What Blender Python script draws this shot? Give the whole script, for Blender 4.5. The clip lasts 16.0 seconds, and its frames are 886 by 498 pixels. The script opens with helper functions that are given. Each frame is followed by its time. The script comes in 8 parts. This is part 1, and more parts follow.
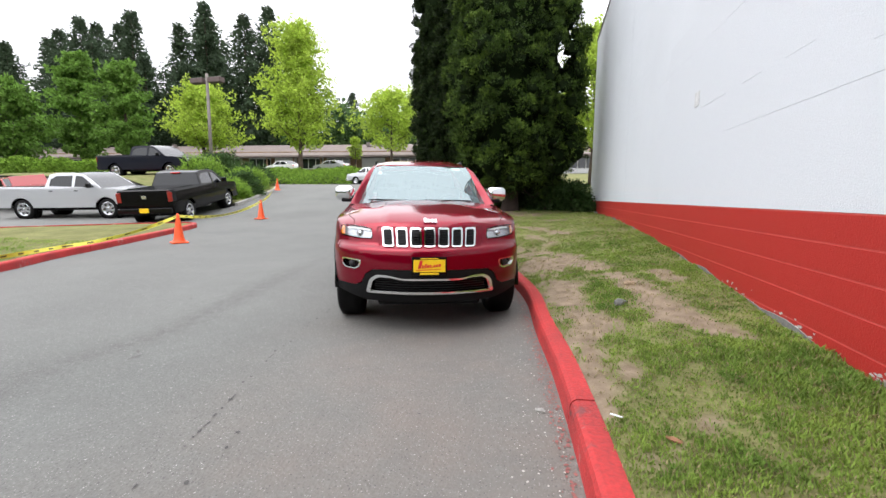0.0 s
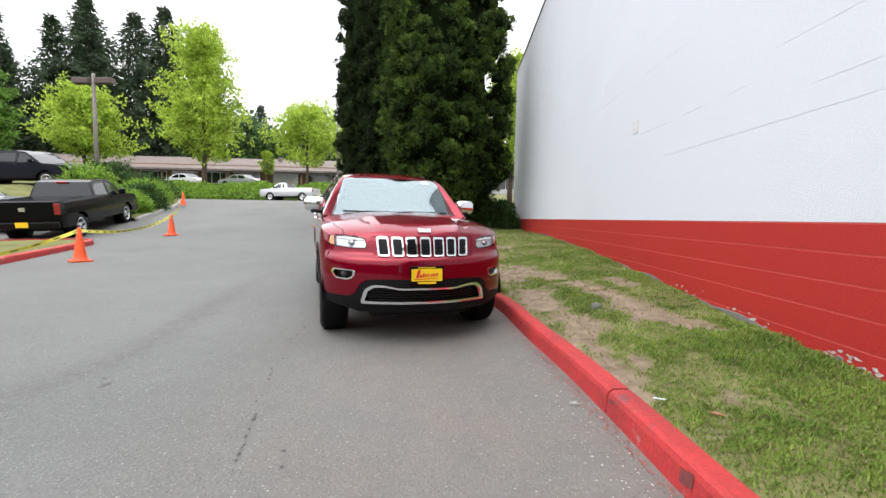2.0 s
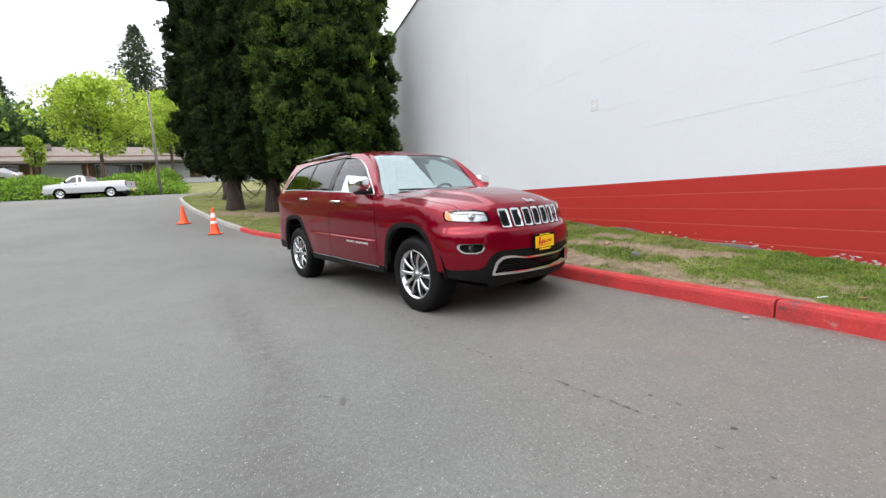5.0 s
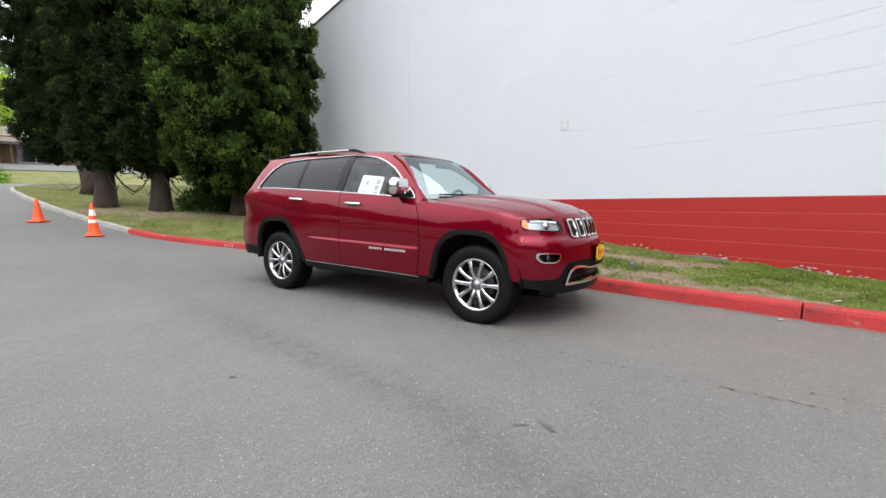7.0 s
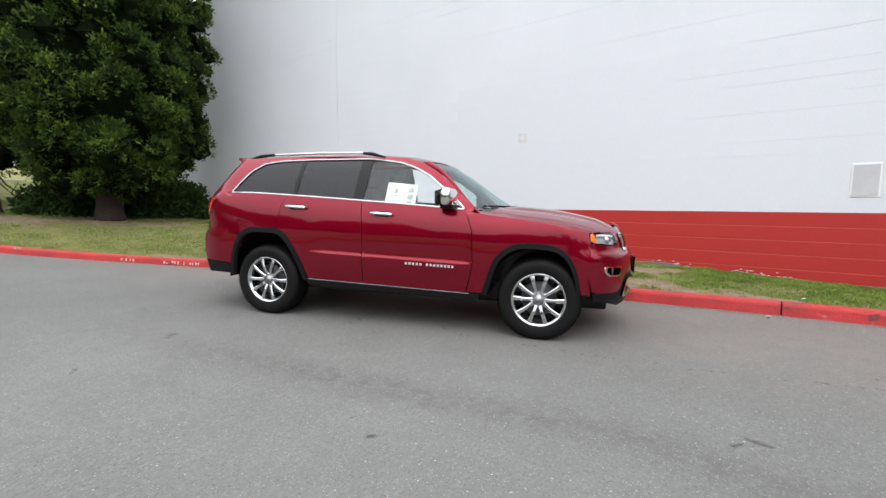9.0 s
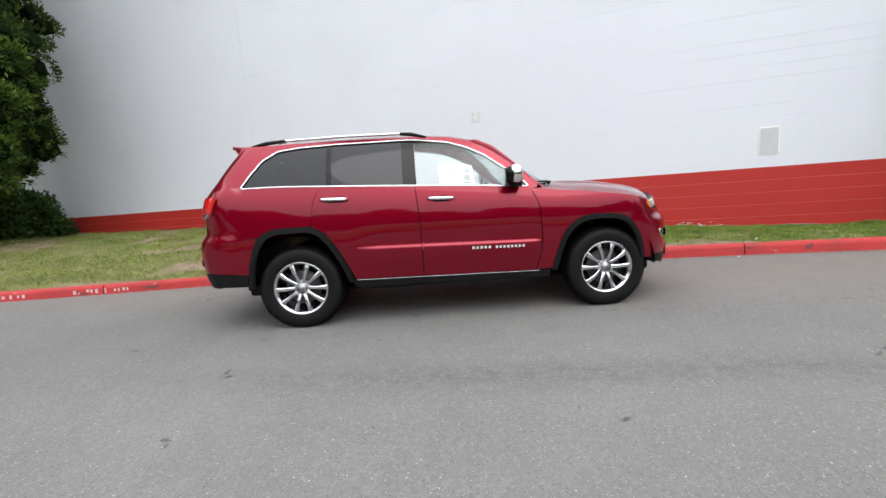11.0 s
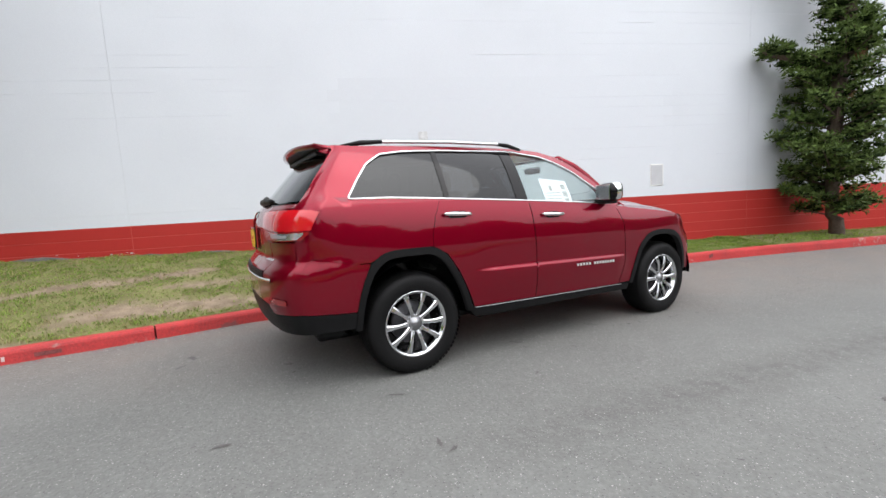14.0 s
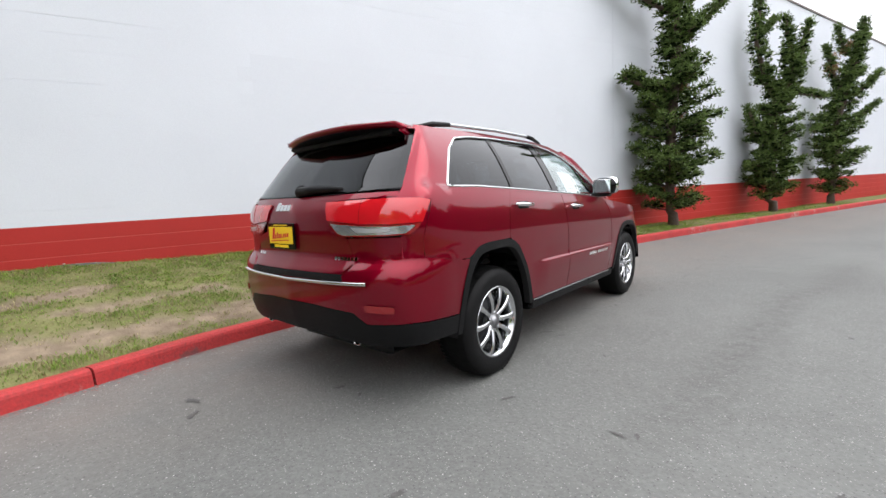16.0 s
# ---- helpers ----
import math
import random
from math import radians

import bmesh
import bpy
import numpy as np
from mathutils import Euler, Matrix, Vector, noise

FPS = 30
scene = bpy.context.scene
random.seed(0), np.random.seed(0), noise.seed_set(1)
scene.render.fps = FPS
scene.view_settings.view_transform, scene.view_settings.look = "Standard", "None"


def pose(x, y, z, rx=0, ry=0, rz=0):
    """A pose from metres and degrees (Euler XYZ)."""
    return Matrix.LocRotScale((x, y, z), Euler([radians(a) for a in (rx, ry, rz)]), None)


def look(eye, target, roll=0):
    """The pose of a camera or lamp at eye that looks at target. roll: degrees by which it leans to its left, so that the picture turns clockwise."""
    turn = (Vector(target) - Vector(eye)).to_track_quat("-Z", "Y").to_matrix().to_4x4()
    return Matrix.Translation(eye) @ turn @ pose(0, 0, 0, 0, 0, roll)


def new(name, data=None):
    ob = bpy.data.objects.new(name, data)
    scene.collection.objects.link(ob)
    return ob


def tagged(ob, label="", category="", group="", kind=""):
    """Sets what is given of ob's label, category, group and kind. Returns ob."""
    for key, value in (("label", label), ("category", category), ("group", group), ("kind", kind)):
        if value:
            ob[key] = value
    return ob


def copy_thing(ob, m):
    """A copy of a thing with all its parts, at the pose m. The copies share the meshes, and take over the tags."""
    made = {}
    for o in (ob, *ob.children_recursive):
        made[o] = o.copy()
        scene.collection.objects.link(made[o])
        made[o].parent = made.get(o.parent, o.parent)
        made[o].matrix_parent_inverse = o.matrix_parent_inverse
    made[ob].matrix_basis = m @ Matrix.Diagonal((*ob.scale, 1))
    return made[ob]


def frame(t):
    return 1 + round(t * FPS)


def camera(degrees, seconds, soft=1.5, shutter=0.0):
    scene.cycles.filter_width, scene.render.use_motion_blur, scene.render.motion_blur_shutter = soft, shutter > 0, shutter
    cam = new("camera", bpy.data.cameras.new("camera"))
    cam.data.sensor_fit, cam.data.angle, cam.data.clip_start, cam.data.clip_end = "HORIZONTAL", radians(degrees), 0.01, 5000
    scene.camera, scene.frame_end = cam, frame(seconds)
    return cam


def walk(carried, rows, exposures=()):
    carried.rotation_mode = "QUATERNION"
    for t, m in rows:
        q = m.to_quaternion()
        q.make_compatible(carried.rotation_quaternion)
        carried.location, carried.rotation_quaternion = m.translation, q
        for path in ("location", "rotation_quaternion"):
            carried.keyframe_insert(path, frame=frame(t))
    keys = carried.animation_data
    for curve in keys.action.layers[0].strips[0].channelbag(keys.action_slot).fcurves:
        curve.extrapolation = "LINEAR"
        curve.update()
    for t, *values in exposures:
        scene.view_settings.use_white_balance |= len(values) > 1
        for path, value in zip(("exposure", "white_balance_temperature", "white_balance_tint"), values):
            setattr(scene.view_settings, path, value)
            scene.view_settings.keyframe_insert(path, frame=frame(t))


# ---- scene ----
cam = camera(92.0, 16.0)
PATH = [
    (0, (1.207, 1.294, 1.274), (0.734, 3.222, 1.036), 0.4),
    (0.5, (1.204, 1.289, 1.268), (0.761, 3.225, 1.031), 1.6),
    (1, (1.054, 1.234, 1.242), (0.696, 3.187, 1.002), 2.9),
    (1.5, (0.777, 1.119, 1.231), (0.561, 3.094, 1.009), 1.0),
    (2, (0.465, 1.119, 1.182), (0.391, 3.113, 1.037), 1.0),
    (2.5, (0.087, 1.144, 1.181), (0.073, 3.14, 1.045), 0.8),
    (3, (-0.365, 1.113, 1.159), (-0.24, 3.1, 0.966), -0.3),
    (3.5, (-0.813, 1.187, 1.126), (-0.557, 3.157, 0.901), -1.7),
    (4, (-1.291, 1.238, 1.115), (-0.947, 3.2, 0.936), -1.5),
    (4.2, (-1.49, 1.252, 1.116), (-1.046, 3.193, 0.924), -2.4),
    (6.3, (-3.155, 2.13, 1.163), (-2.18, 3.864, 0.954), -0.2),
    (6.5, (-3.309, 2.24, 1.16), (-2.255, 3.928, 0.961), -0.2),
    (7, (-3.65, 2.55, 1.163), (-2.439, 4.127, 0.946), -0.5),
    (7.5, (-3.935, 2.918, 1.182), (-2.612, 4.402, 0.963), 0.2),
    (8, (-4.246, 3.267, 1.199), (-2.766, 4.596, 0.992), -0.4),
    (8.5, (-4.491, 3.645, 1.217), (-2.94, 4.89, 1.005), -1.3),
    (8.7, (-4.566, 3.811, 1.234), (-2.982, 5.014, 1.027), -0.5),
    (10.8, (-5.284, 5.672, 1.239), (-3.394, 6.277, 0.984), -3.4),
    (11, (-5.306, 5.864, 1.247), (-3.41, 6.438, 0.967), -4.3),
    (11.5, (-5.344, 6.353, 1.276), (-3.421, 6.847, 1.034), -3.7),
    (12, (-5.412, 6.82, 1.294), (-3.447, 7.102, 1.053), -4.4),
    (12.5, (-5.341, 7.295, 1.301), (-3.364, 7.465, 1.055), -4.1),
    (13, (-5.304, 7.741, 1.311), (-3.315, 7.694, 1.11), -4.9),
    (13.5, (-5.227, 8.158, 1.309), (-3.246, 7.983, 1.106), -4.5),
    (14, (-5.076, 8.555, 1.323), (-3.113, 8.243, 1.102), -3.2),
    (14.5, (-4.947, 8.977, 1.333), (-3.038, 8.429, 1.101), -3.9),
    (15, (-4.723, 9.352, 1.327), (-2.851, 8.692, 1.08), -4.8),
    (15.5, (-4.506, 9.715, 1.327), (-2.699, 8.886, 1.115), -3.4),
    (16, (-4.284, 10.078, 1.323), (-2.574, 9.07, 1.072), -3.1),
]
walk(cam, [(t, look(eye, target, roll)) for t, eye, target, roll in PATH], [(0.0, 0.85), (4.0, 0.80), (7.0, 0.72), (11.0, 0.74), (16.0, 0.74)])

# ---- light ----
world = bpy.data.worlds.new("overcast_sky")
scene.world = world
world.use_nodes = True
wn = world.node_tree
wn.nodes.clear()
sky = wn.nodes.new("ShaderNodeTexSky")
sky.sky_type = "NISHITA"
sky.sun_disc = False
sky.sun_elevation, sky.sun_rotation = radians(58), radians(215)
sky.dust_density, sky.air_density, sky.ozone_density = 4.0, 1.0, 1.0
hsv = wn.nodes.new("ShaderNodeHueSaturation")
hsv.inputs["Saturation"].default_value = 0.12
hsv.inputs["Value"].default_value = 1.0
cloud = wn.nodes.new("ShaderNodeMixRGB")
cloud.inputs["Fac"].default_value = 0.8
# an overcast vault: three times as bright overhead as at the horizon
way = wn.nodes.new("ShaderNodeTexCoord")
sep = wn.nodes.new("ShaderNodeSeparateXYZ")
vault = wn.nodes.new("ShaderNodeMapRange")
vault.inputs["From Min"].default_value, vault.inputs["From Max"].default_value = 0.0, 1.0
vault.inputs["To Min"].default_value, vault.inputs["To Max"].default_value = 8.0, 24.0
tint = wn.nodes.new("ShaderNodeMixRGB")
tint.blend_type = "MULTIPLY"
tint.inputs["Fac"].default_value = 1.0
tint.inputs["Color2"].default_value = (0.995, 1.0, 1.055, 1)
wn.links.new(way.outputs["Generated"], sep.inputs[0])
wn.links.new(sep.outputs["Z"], vault.inputs["Value"])
wn.links.new(vault.outputs[0], tint.inputs["Color1"])
wn.links.new(tint.outputs[0], cloud.inputs["Color2"])
bg = wn.nodes.new("ShaderNodeBackground")
bg.inputs["Strength"].default_value = 0.110
wout = wn.nodes.new("ShaderNodeOutputWorld")
wn.links.new(sky.outputs[0], hsv.inputs["Color"])
wn.links.new(hsv.outputs[0], cloud.inputs["Color1"])
wn.links.new(cloud.outputs[0], bg.inputs["Color"])
wn.links.new(bg.outputs[0], wout.inputs["Surface"])
sun_data = bpy.data.lights.new("sun", "SUN")
sun_data.energy, sun_data.angle, sun_data.color = 0.6, radians(45), (1.0, 0.97, 0.93)
sun = new("sun", sun_data)
sun.matrix_world = look((-20, -12, 40), (0, 8, 0))


# ---- materials ----
def mat(name, base, rough=0.6, metal=0.0, var=0.0, scale=8.0, bump=0.0, fine=60.0, coat=0.0, spec=0.5, dark=None, island=0.0, random_ob=0.0,
        trans=0.0, coords="Object"):
    """A principled material: base colour with variation at two scales, and relief."""
    m = bpy.data.materials.new(name)
    m.use_nodes = True
    n, l = m.node_tree.nodes, m.node_tree.links
    p = n["Principled BSDF"]
    p.inputs["Base Color"].default_value = (*base, 1)
    p.inputs["Roughness"].default_value, p.inputs["Metallic"].default_value = rough, metal
    p.inputs["Coat Weight"].default_value = coat
    p.inputs["Coat Roughness"].default_value = 0.03
    p.inputs["Specular IOR Level"].default_value = spec
    p.inputs["Transmission Weight"].default_value = trans
    col = None
    tc = n.new("ShaderNodeTexCoord")
    if var > 0:
        a, b = n.new("ShaderNodeTexNoise"), n.new("ShaderNodeTexNoise")
        for t, s in ((a, scale), (b, fine)):
            t.inputs["Scale"].default_value = s
            t.inputs["Detail"].default_value = 5
            l.new(tc.outputs[coords], t.inputs["Vector"])
        add = n.new("ShaderNodeMath")
        add.operation = "MULTIPLY_ADD"
        add.inputs[1].default_value = 0.5
        l.new(b.outputs[0], add.inputs[0])
        half = n.new("ShaderNodeMath")
        half.operation = "MULTIPLY"
        half.inputs[1].default_value = 0.5
        l.new(a.outputs[0], half.inputs[0])
        l.new(half.outputs[0], add.inputs[2])
        ramp = n.new("ShaderNodeValToRGB")
        d = dark or tuple(c * (1 - var) for c in base)
        ramp.color_ramp.elements[0].position, ramp.color_ramp.elements[0].color = 0.33, (*d, 1)
        ramp.color_ramp.elements[1].position, ramp.color_ramp.elements[1].color = 0.67, (*[min(1, c * (1 + 0.45 * var)) for c in base], 1)
        l.new(add.outputs[0], ramp.inputs[0])
        col = ramp.outputs[0]
        if bump > 0:
            bp = n.new("ShaderNodeBump")
            bp.inputs["Strength"].default_value, bp.inputs["Distance"].default_value = min(1, bump), 0.01
            l.new(b.outputs[0], bp.inputs["Height"])
            l.new(bp.outputs[0], p.inputs["Normal"])
    if island > 0 or random_ob > 0:
        src = n.new("ShaderNodeNewGeometry").outputs["Random Per Island"] if island > 0 else n.new("ShaderNodeObjectInfo").outputs["Random"]
        amount = max(island, random_ob)
        mr = n.new("ShaderNodeMapRange")
        mr.inputs["To Min"].default_value, mr.inputs["To Max"].default_value = 1 - amount, 1 + amount
        l.new(src, mr.inputs["Value"])
        hs = n.new("ShaderNodeHueSaturation")
        l.new(mr.outputs[0], hs.inputs["Value"])
        if col:
            l.new(col, hs.inputs["Color"])
        else:
            hs.inputs["Color"].default_value = (*base, 1)
        col = hs.outputs[0]
    if col:
        l.new(col, p.inputs["Base Color"])
    return m


def leaf_mat(name, base, island=0.45, thin=0.35, dark=None):
    m = mat(name, base, rough=0.6, island=island, spec=0.12, var=0.5 if dark else 0.0, dark=dark, scale=1.6, fine=6)
    n, l = m.node_tree.nodes, m.node_tree.links
    p, out = n["Principled BSDF"], n["Material Output"]
    tr = n.new("ShaderNodeBsdfTranslucent")
    l.new(p.inputs["Base Color"].links[0].from_socket, tr.inputs["Color"])
    mx = n.new("ShaderNodeMixShader")
    mx.inputs[0].default_value = thin
    l.new(p.outputs[0], mx.inputs[1])
    l.new(tr.outputs[0], mx.inputs[2])
    l.new(mx.outputs[0], out.inputs["Surface"])
    return m


def glass_mat(name, tint, rough=0.0, ior=1.5, sheen=(0.95, 0.97, 0.98)):
    """Thin window glass: clear, tinted, with a mirror sheen that grows at grazing angles."""
    m = bpy.data.materials.new(name)
    m.use_nodes = True
    n, l = m.node_tree.nodes, m.node_tree.links
    n.remove(n["Principled BSDF"])
    tr, gl, mx, lw = n.new("ShaderNodeBsdfTransparent"), n.new("ShaderNodeBsdfGlossy"), n.new("ShaderNodeMixShader"), n.new("ShaderNodeLayerWeight")
    tr.inputs["Color"].default_value = (*tint, 1)
    gl.inputs["Roughness"].default_value = rough
    gl.inputs["Color"].default_value = (*sheen, 1)
    lw.inputs["Blend"].default_value = 0.5
    f0 = ((ior - 1) / (ior + 1)) ** 2
    up, add = n.new("ShaderNodeMath"), n.new("ShaderNodeMath")
    up.operation, add.operation = "POWER", "MULTIPLY_ADD"
    up.inputs[1].default_value = 4.6
    add.inputs[1].default_value, add.inputs[2].default_value = 1 - f0, f0 * 1.15
    l.new(lw.outputs["Facing"], up.inputs[0])
    l.new(up.outputs[0], add.inputs[0])
    add.use_clamp = True
    l.new(add.outputs[0], mx.inputs[0])
    l.new(tr.outputs[0], mx.inputs[1])
    l.new(gl.outputs[0], mx.inputs[2])
    l.new(mx.outputs[0], n["Material Output"].inputs["Surface"])
    return m


ASPHALT = mat("asphalt", (0.128, 0.131, 0.124), rough=0.85, var=0.30, scale=0.45, bump=0.9, fine=55, spec=0.35)


def asphalt_grain(m):
    """Pale and dark chips of stone, mottling by the hand's breadth, warm dust towards the kerb and a worn, tarry seam."""
    n, l = m.node_tree.nodes, m.node_tree.links
    p = n["Principled BSDF"]
    col = p.inputs["Base Color"].links[0].from_socket
    tc = n.new("ShaderNodeTexCoord")

    def blend(mask, colour, kind="MIX"):
        mx = n.new("ShaderNodeMixRGB")
        mx.blend_type = kind
        l.new(mask, mx.inputs[0])
        l.new(col, mx.inputs[1])
        mx.inputs[2].default_value = (*colour, 1)
        return mx.outputs[0]

    def ranged(value, lo, hi, to_lo, to_hi):
        r = n.new("ShaderNodeMapRange")
        for key, x in (("From Min", lo), ("From Max", hi), ("To Min", to_lo), ("To Max", to_hi)):
            r.inputs[key].default_value = x
        l.new(value, r.inputs["Value"])
        return r.outputs[0]

    def grain(scale, detail):
        t = n.new("ShaderNodeTexNoise")
        t.inputs["Scale"].default_value, t.inputs["Detail"].default_value = scale, detail
        l.new(tc.outputs["Object"], t.inputs["Vector"])
        return t.outputs[0]

    def marked(name):
        a = n.new("ShaderNodeAttribute")
        a.attribute_name = name
        return a.outputs["Fac"]

    def times(a, b):
        q = n.new("ShaderNodeMath")
        q.operation = "MULTIPLY"
        l.new(a, q.inputs[0])
        l.new(b, q.inputs[1])
        return q.outputs[0]
    col = blend(times(marked("dust"), ranged(grain(1.6, 4), 0.3, 0.7, 0.35, 1.0)), (0.150, 0.128, 0.113))
    col = blend(times(marked("seam"), ranged(grain(9, 4), 0.35, 0.65, 0.30, 0.90)), (0.078, 0.078, 0.074))
    col = blend(ranged(grain(4.5, 6), 0.42, 0.72, 0.0, 0.30), (0.095, 0.094, 0.089))
    col = blend(ranged(grain(26, 3), 0.50, 0.70, 0.0, 0.26), (0.185, 0.183, 0.176))
    for scale, keep_above, lo, hi, strength, colour in ((85, 0.74, 0.16, 0.34, 0.55, (0.34, 0.335, 0.32)), (60, 0.72, 0.16, 0.32, 0.65, (0.045, 0.045, 0.045)),
                                                        (30, 0.86, 0.08, 0.17, 0.7, (0.42, 0.41, 0.395)), (17, 0.92, 0.04, 0.09, 0.6, (0.50, 0.49, 0.47))):
        vo = n.new("ShaderNodeTexVoronoi")
        vo.inputs["Scale"].default_value = scale
        l.new(tc.outputs["Object"], vo.inputs["Vector"])
        keep = n.new("ShaderNodeSeparateColor")
        l.new(vo.outputs["Color"], keep.inputs[0])
        few = n.new("ShaderNodeMath")
        few.operation = "GREATER_THAN"
        few.inputs[1].default_value = keep_above
        l.new(keep.outputs[0], few.inputs[0])
        col = blend(times(ranged(vo.outputs["Distance"], lo, hi, strength, 0.0), few.outputs[0]), colour)
    l.new(col, p.inputs["Base Color"])


asphalt_grain(ASPHALT)
GRASS_SOIL = mat("lawn_soil", (0.17, 0.155, 0.075), rough=0.95, var=0.5, scale=1.3, bump=0.6, fine=40, dark=(0.075, 0.10, 0.028), spec=0.1)
BLADE = leaf_mat("grass_blade", (0.205, 0.280, 0.054), island=0.28, dark=(0.095, 0.175, 0.030))
BLADE_DRY = leaf_mat("grass_blade_dry", (0.29, 0.25, 0.13), island=0.3)
DIRT = mat("bare_earth", (0.30, 0.225, 0.15), rough=0.95, var=0.35, scale=3, bump=0.6, fine=60, spec=0.1)
KERB_RED = mat("red_kerb_paint", (0.40, 0.030, 0.030), rough=0.70, spec=0.3, var=0.45, scale=2.5, bump=0.5, fine=50, dark=(0.22, 0.028, 0.028))


def worn_through(m, colour, scale, lo, hi, strength=0.85):
    """Paint rubbed through in patches to what lies beneath."""
    n, l = m.node_tree.nodes, m.node_tree.links
    p = n["Principled BSDF"]
    tc, big, small = n.new("ShaderNodeTexCoord"), n.new("ShaderNodeTexNoise"), n.new("ShaderNodeTexNoise")
    for t, k in ((big, scale), (small, scale * 9)):
        t.inputs["Scale"].default_value, t.inputs["Detail"].default_value = k, 5
        l.new(tc.outputs["Object"], t.inputs["Vector"])
    add = n.new("ShaderNodeMath")
    add.operation = "MULTIPLY_ADD"
    add.inputs[1].default_value = 0.35
    l.new(small.outputs[0], add.inputs[0])
    l.new(big.outputs[0], add.inputs[2])
    r = n.new("ShaderNodeMapRange")
    for key, x in (("From Min", lo), ("From Max", hi), ("To Min", 0.0), ("To Max", strength)):
        r.inputs[key].default_value = x
    l.new(add.outputs[0], r.inputs["Value"])
    mx = n.new("ShaderNodeMixRGB")
    l.new(r.outputs[0], mx.inputs[0])
    l.new(p.inputs["Base Color"].links[0].from_socket, mx.inputs[1])
    mx.inputs[2].default_value = (*colour, 1)
    l.new(mx.outputs[0], p.inputs["Base Color"])


worn_through(KERB_RED, (0.30, 0.25, 0.22), 1.7, 0.80, 0.90)
worn_through(KERB_RED, (0.11, 0.06, 0.06), 3.1, 0.83, 0.92, 0.7)
KERB_GREY = mat("concrete", (0.30, 0.29, 0.27), rough=0.85, var=0.35, scale=3, bump=0.5, fine=80)
WALL_WHITE = mat("white_wall_paint", (0.600, 0.630, 0.672), rough=0.55, var=0.07, scale=0.6, bump=0.35, fine=90)
WALL_RED = mat("red_wall_paint", (0.385, 0.027, 0.022), rough=0.55, spec=0.25, var=0.14, scale=0.8, bump=0.3, fine=90)
FLAKED = mat("flaked_paint", (0.5, 0.48, 0.46), rough=0.9, var=0.4, scale=8, bump=0.5, fine=80)
PAINT = mat("car_paint_cherry", (0.180, 0.0010, 0.0118), rough=0.30, metal=0.62, coat=1.0, spec=0.0, var=0.06, scale=600, fine=1500)
PAINT.node_tree.nodes["Principled BSDF"].inputs["Coat IOR"].default_value = 1.40
PAINT.node_tree.nodes["Principled BSDF"].inputs["Coat Roughness"].default_value = 0.015
LAMP_BOWL = mat("lamp_bowl", (0.55, 0.57, 0.60), rough=0.25, metal=0.6)
REFLECTOR = mat("bumper_reflector", (0.22, 0.008, 0.010), rough=0.15, coat=0.6)
BADGE = mat("bright_badge", (0.82, 0.82, 0.82), rough=0.3, metal=0.6)
BLACK_PLASTIC = mat("black_plastic", (0.0055, 0.0055, 0.006), rough=0.5, spec=0.16, var=0.2, scale=30, bump=0.15, fine=300)
GLOSS_BLACK = mat("gloss_black", (0.004, 0.004, 0.0045), rough=0.10, spec=0.2)
RUBBER = mat("tyre_rubber", (0.006, 0.006, 0.0063), rough=0.6, spec=0.14, var=0.3, scale=12, bump=0.2, fine=120)
CHROME = mat("chrome", (0.80, 0.81, 0.82), rough=0.08, metal=1.0)
ALLOY = mat("polished_alloy", (0.62, 0.63, 0.65), rough=0.18, metal=1.0)
HUB_ALLOY = mat("hub_alloy", (0.30, 0.305, 0.315), rough=0.35, metal=0.9)
SATIN = mat("satin_chrome", (0.58, 0.59, 0.60), rough=0.16, metal=1.0)
DARK_METAL = mat("dark_metal", (0.06, 0.06, 0.065), rough=0.5, metal=0.7)
GLASS_CLEAR = glass_mat("clear_glass", (0.95, 0.99, 0.985), ior=1.5)
GLASS_SCREEN = glass_mat("windscreen_glass", (0.74, 0.86, 0.84), ior=2.7, sheen=(0.66, 0.79, 0.81))
GLASS_DARK = glass_mat("privacy_glass", (0.028, 0.031, 0.037), ior=1.42)
LENS_CLEAR = glass_mat("lamp_lens", (0.94, 0.95, 0.96), ior=1.4)
LENS_RED = mat("red_lens", (0.48, 0.008, 0.014), rough=0.08, coat=1.0)
LENS_AMBER = mat("amber_lens", (0.75, 0.2, 0.02), rough=0.1, coat=1.0)
LENS_SILVER = mat("silver_lens", (0.55, 0.56, 0.58), rough=0.15, metal=0.8)
INTERIOR = mat("black_upholstery", (0.03, 0.03, 0.032), rough=0.8, var=0.3, scale=20, bump=0.2, fine=200)
PAPER = mat("white_paper", (0.62, 0.68, 0.69), rough=0.7, var=0.05, scale=9)
PAPER_INK = mat("grey_print", (0.25, 0.27, 0.26), rough=0.7)
YELLOW = mat("yellow_card", (0.80, 0.52, 0.01), rough=0.45)
RED_INK = mat("red_print", (0.55, 0.02, 0.02), rough=0.5)
CONE_ORANGE = mat("cone_orange", (0.80, 0.085, 0.015), rough=0.5, var=0.15, scale=6)
TAPE = mat("yellow_tape", (0.62, 0.58, 0.06), rough=0.4)
BARK = mat("bark", (0.10, 0.072, 0.055), rough=0.95, var=0.5, scale=4, bump=0.9, fine=25)
BARK_RED = mat("reddish_bark", (0.040, 0.026, 0.021), rough=0.95, var=0.5, scale=3, bump=0.9, fine=22)
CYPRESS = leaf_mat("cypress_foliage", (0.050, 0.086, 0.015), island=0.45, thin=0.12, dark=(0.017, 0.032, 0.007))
# darker copy for three crowns, their self-shadowing put into the colour
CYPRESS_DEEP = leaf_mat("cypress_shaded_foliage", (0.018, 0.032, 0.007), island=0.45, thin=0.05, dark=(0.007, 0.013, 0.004))
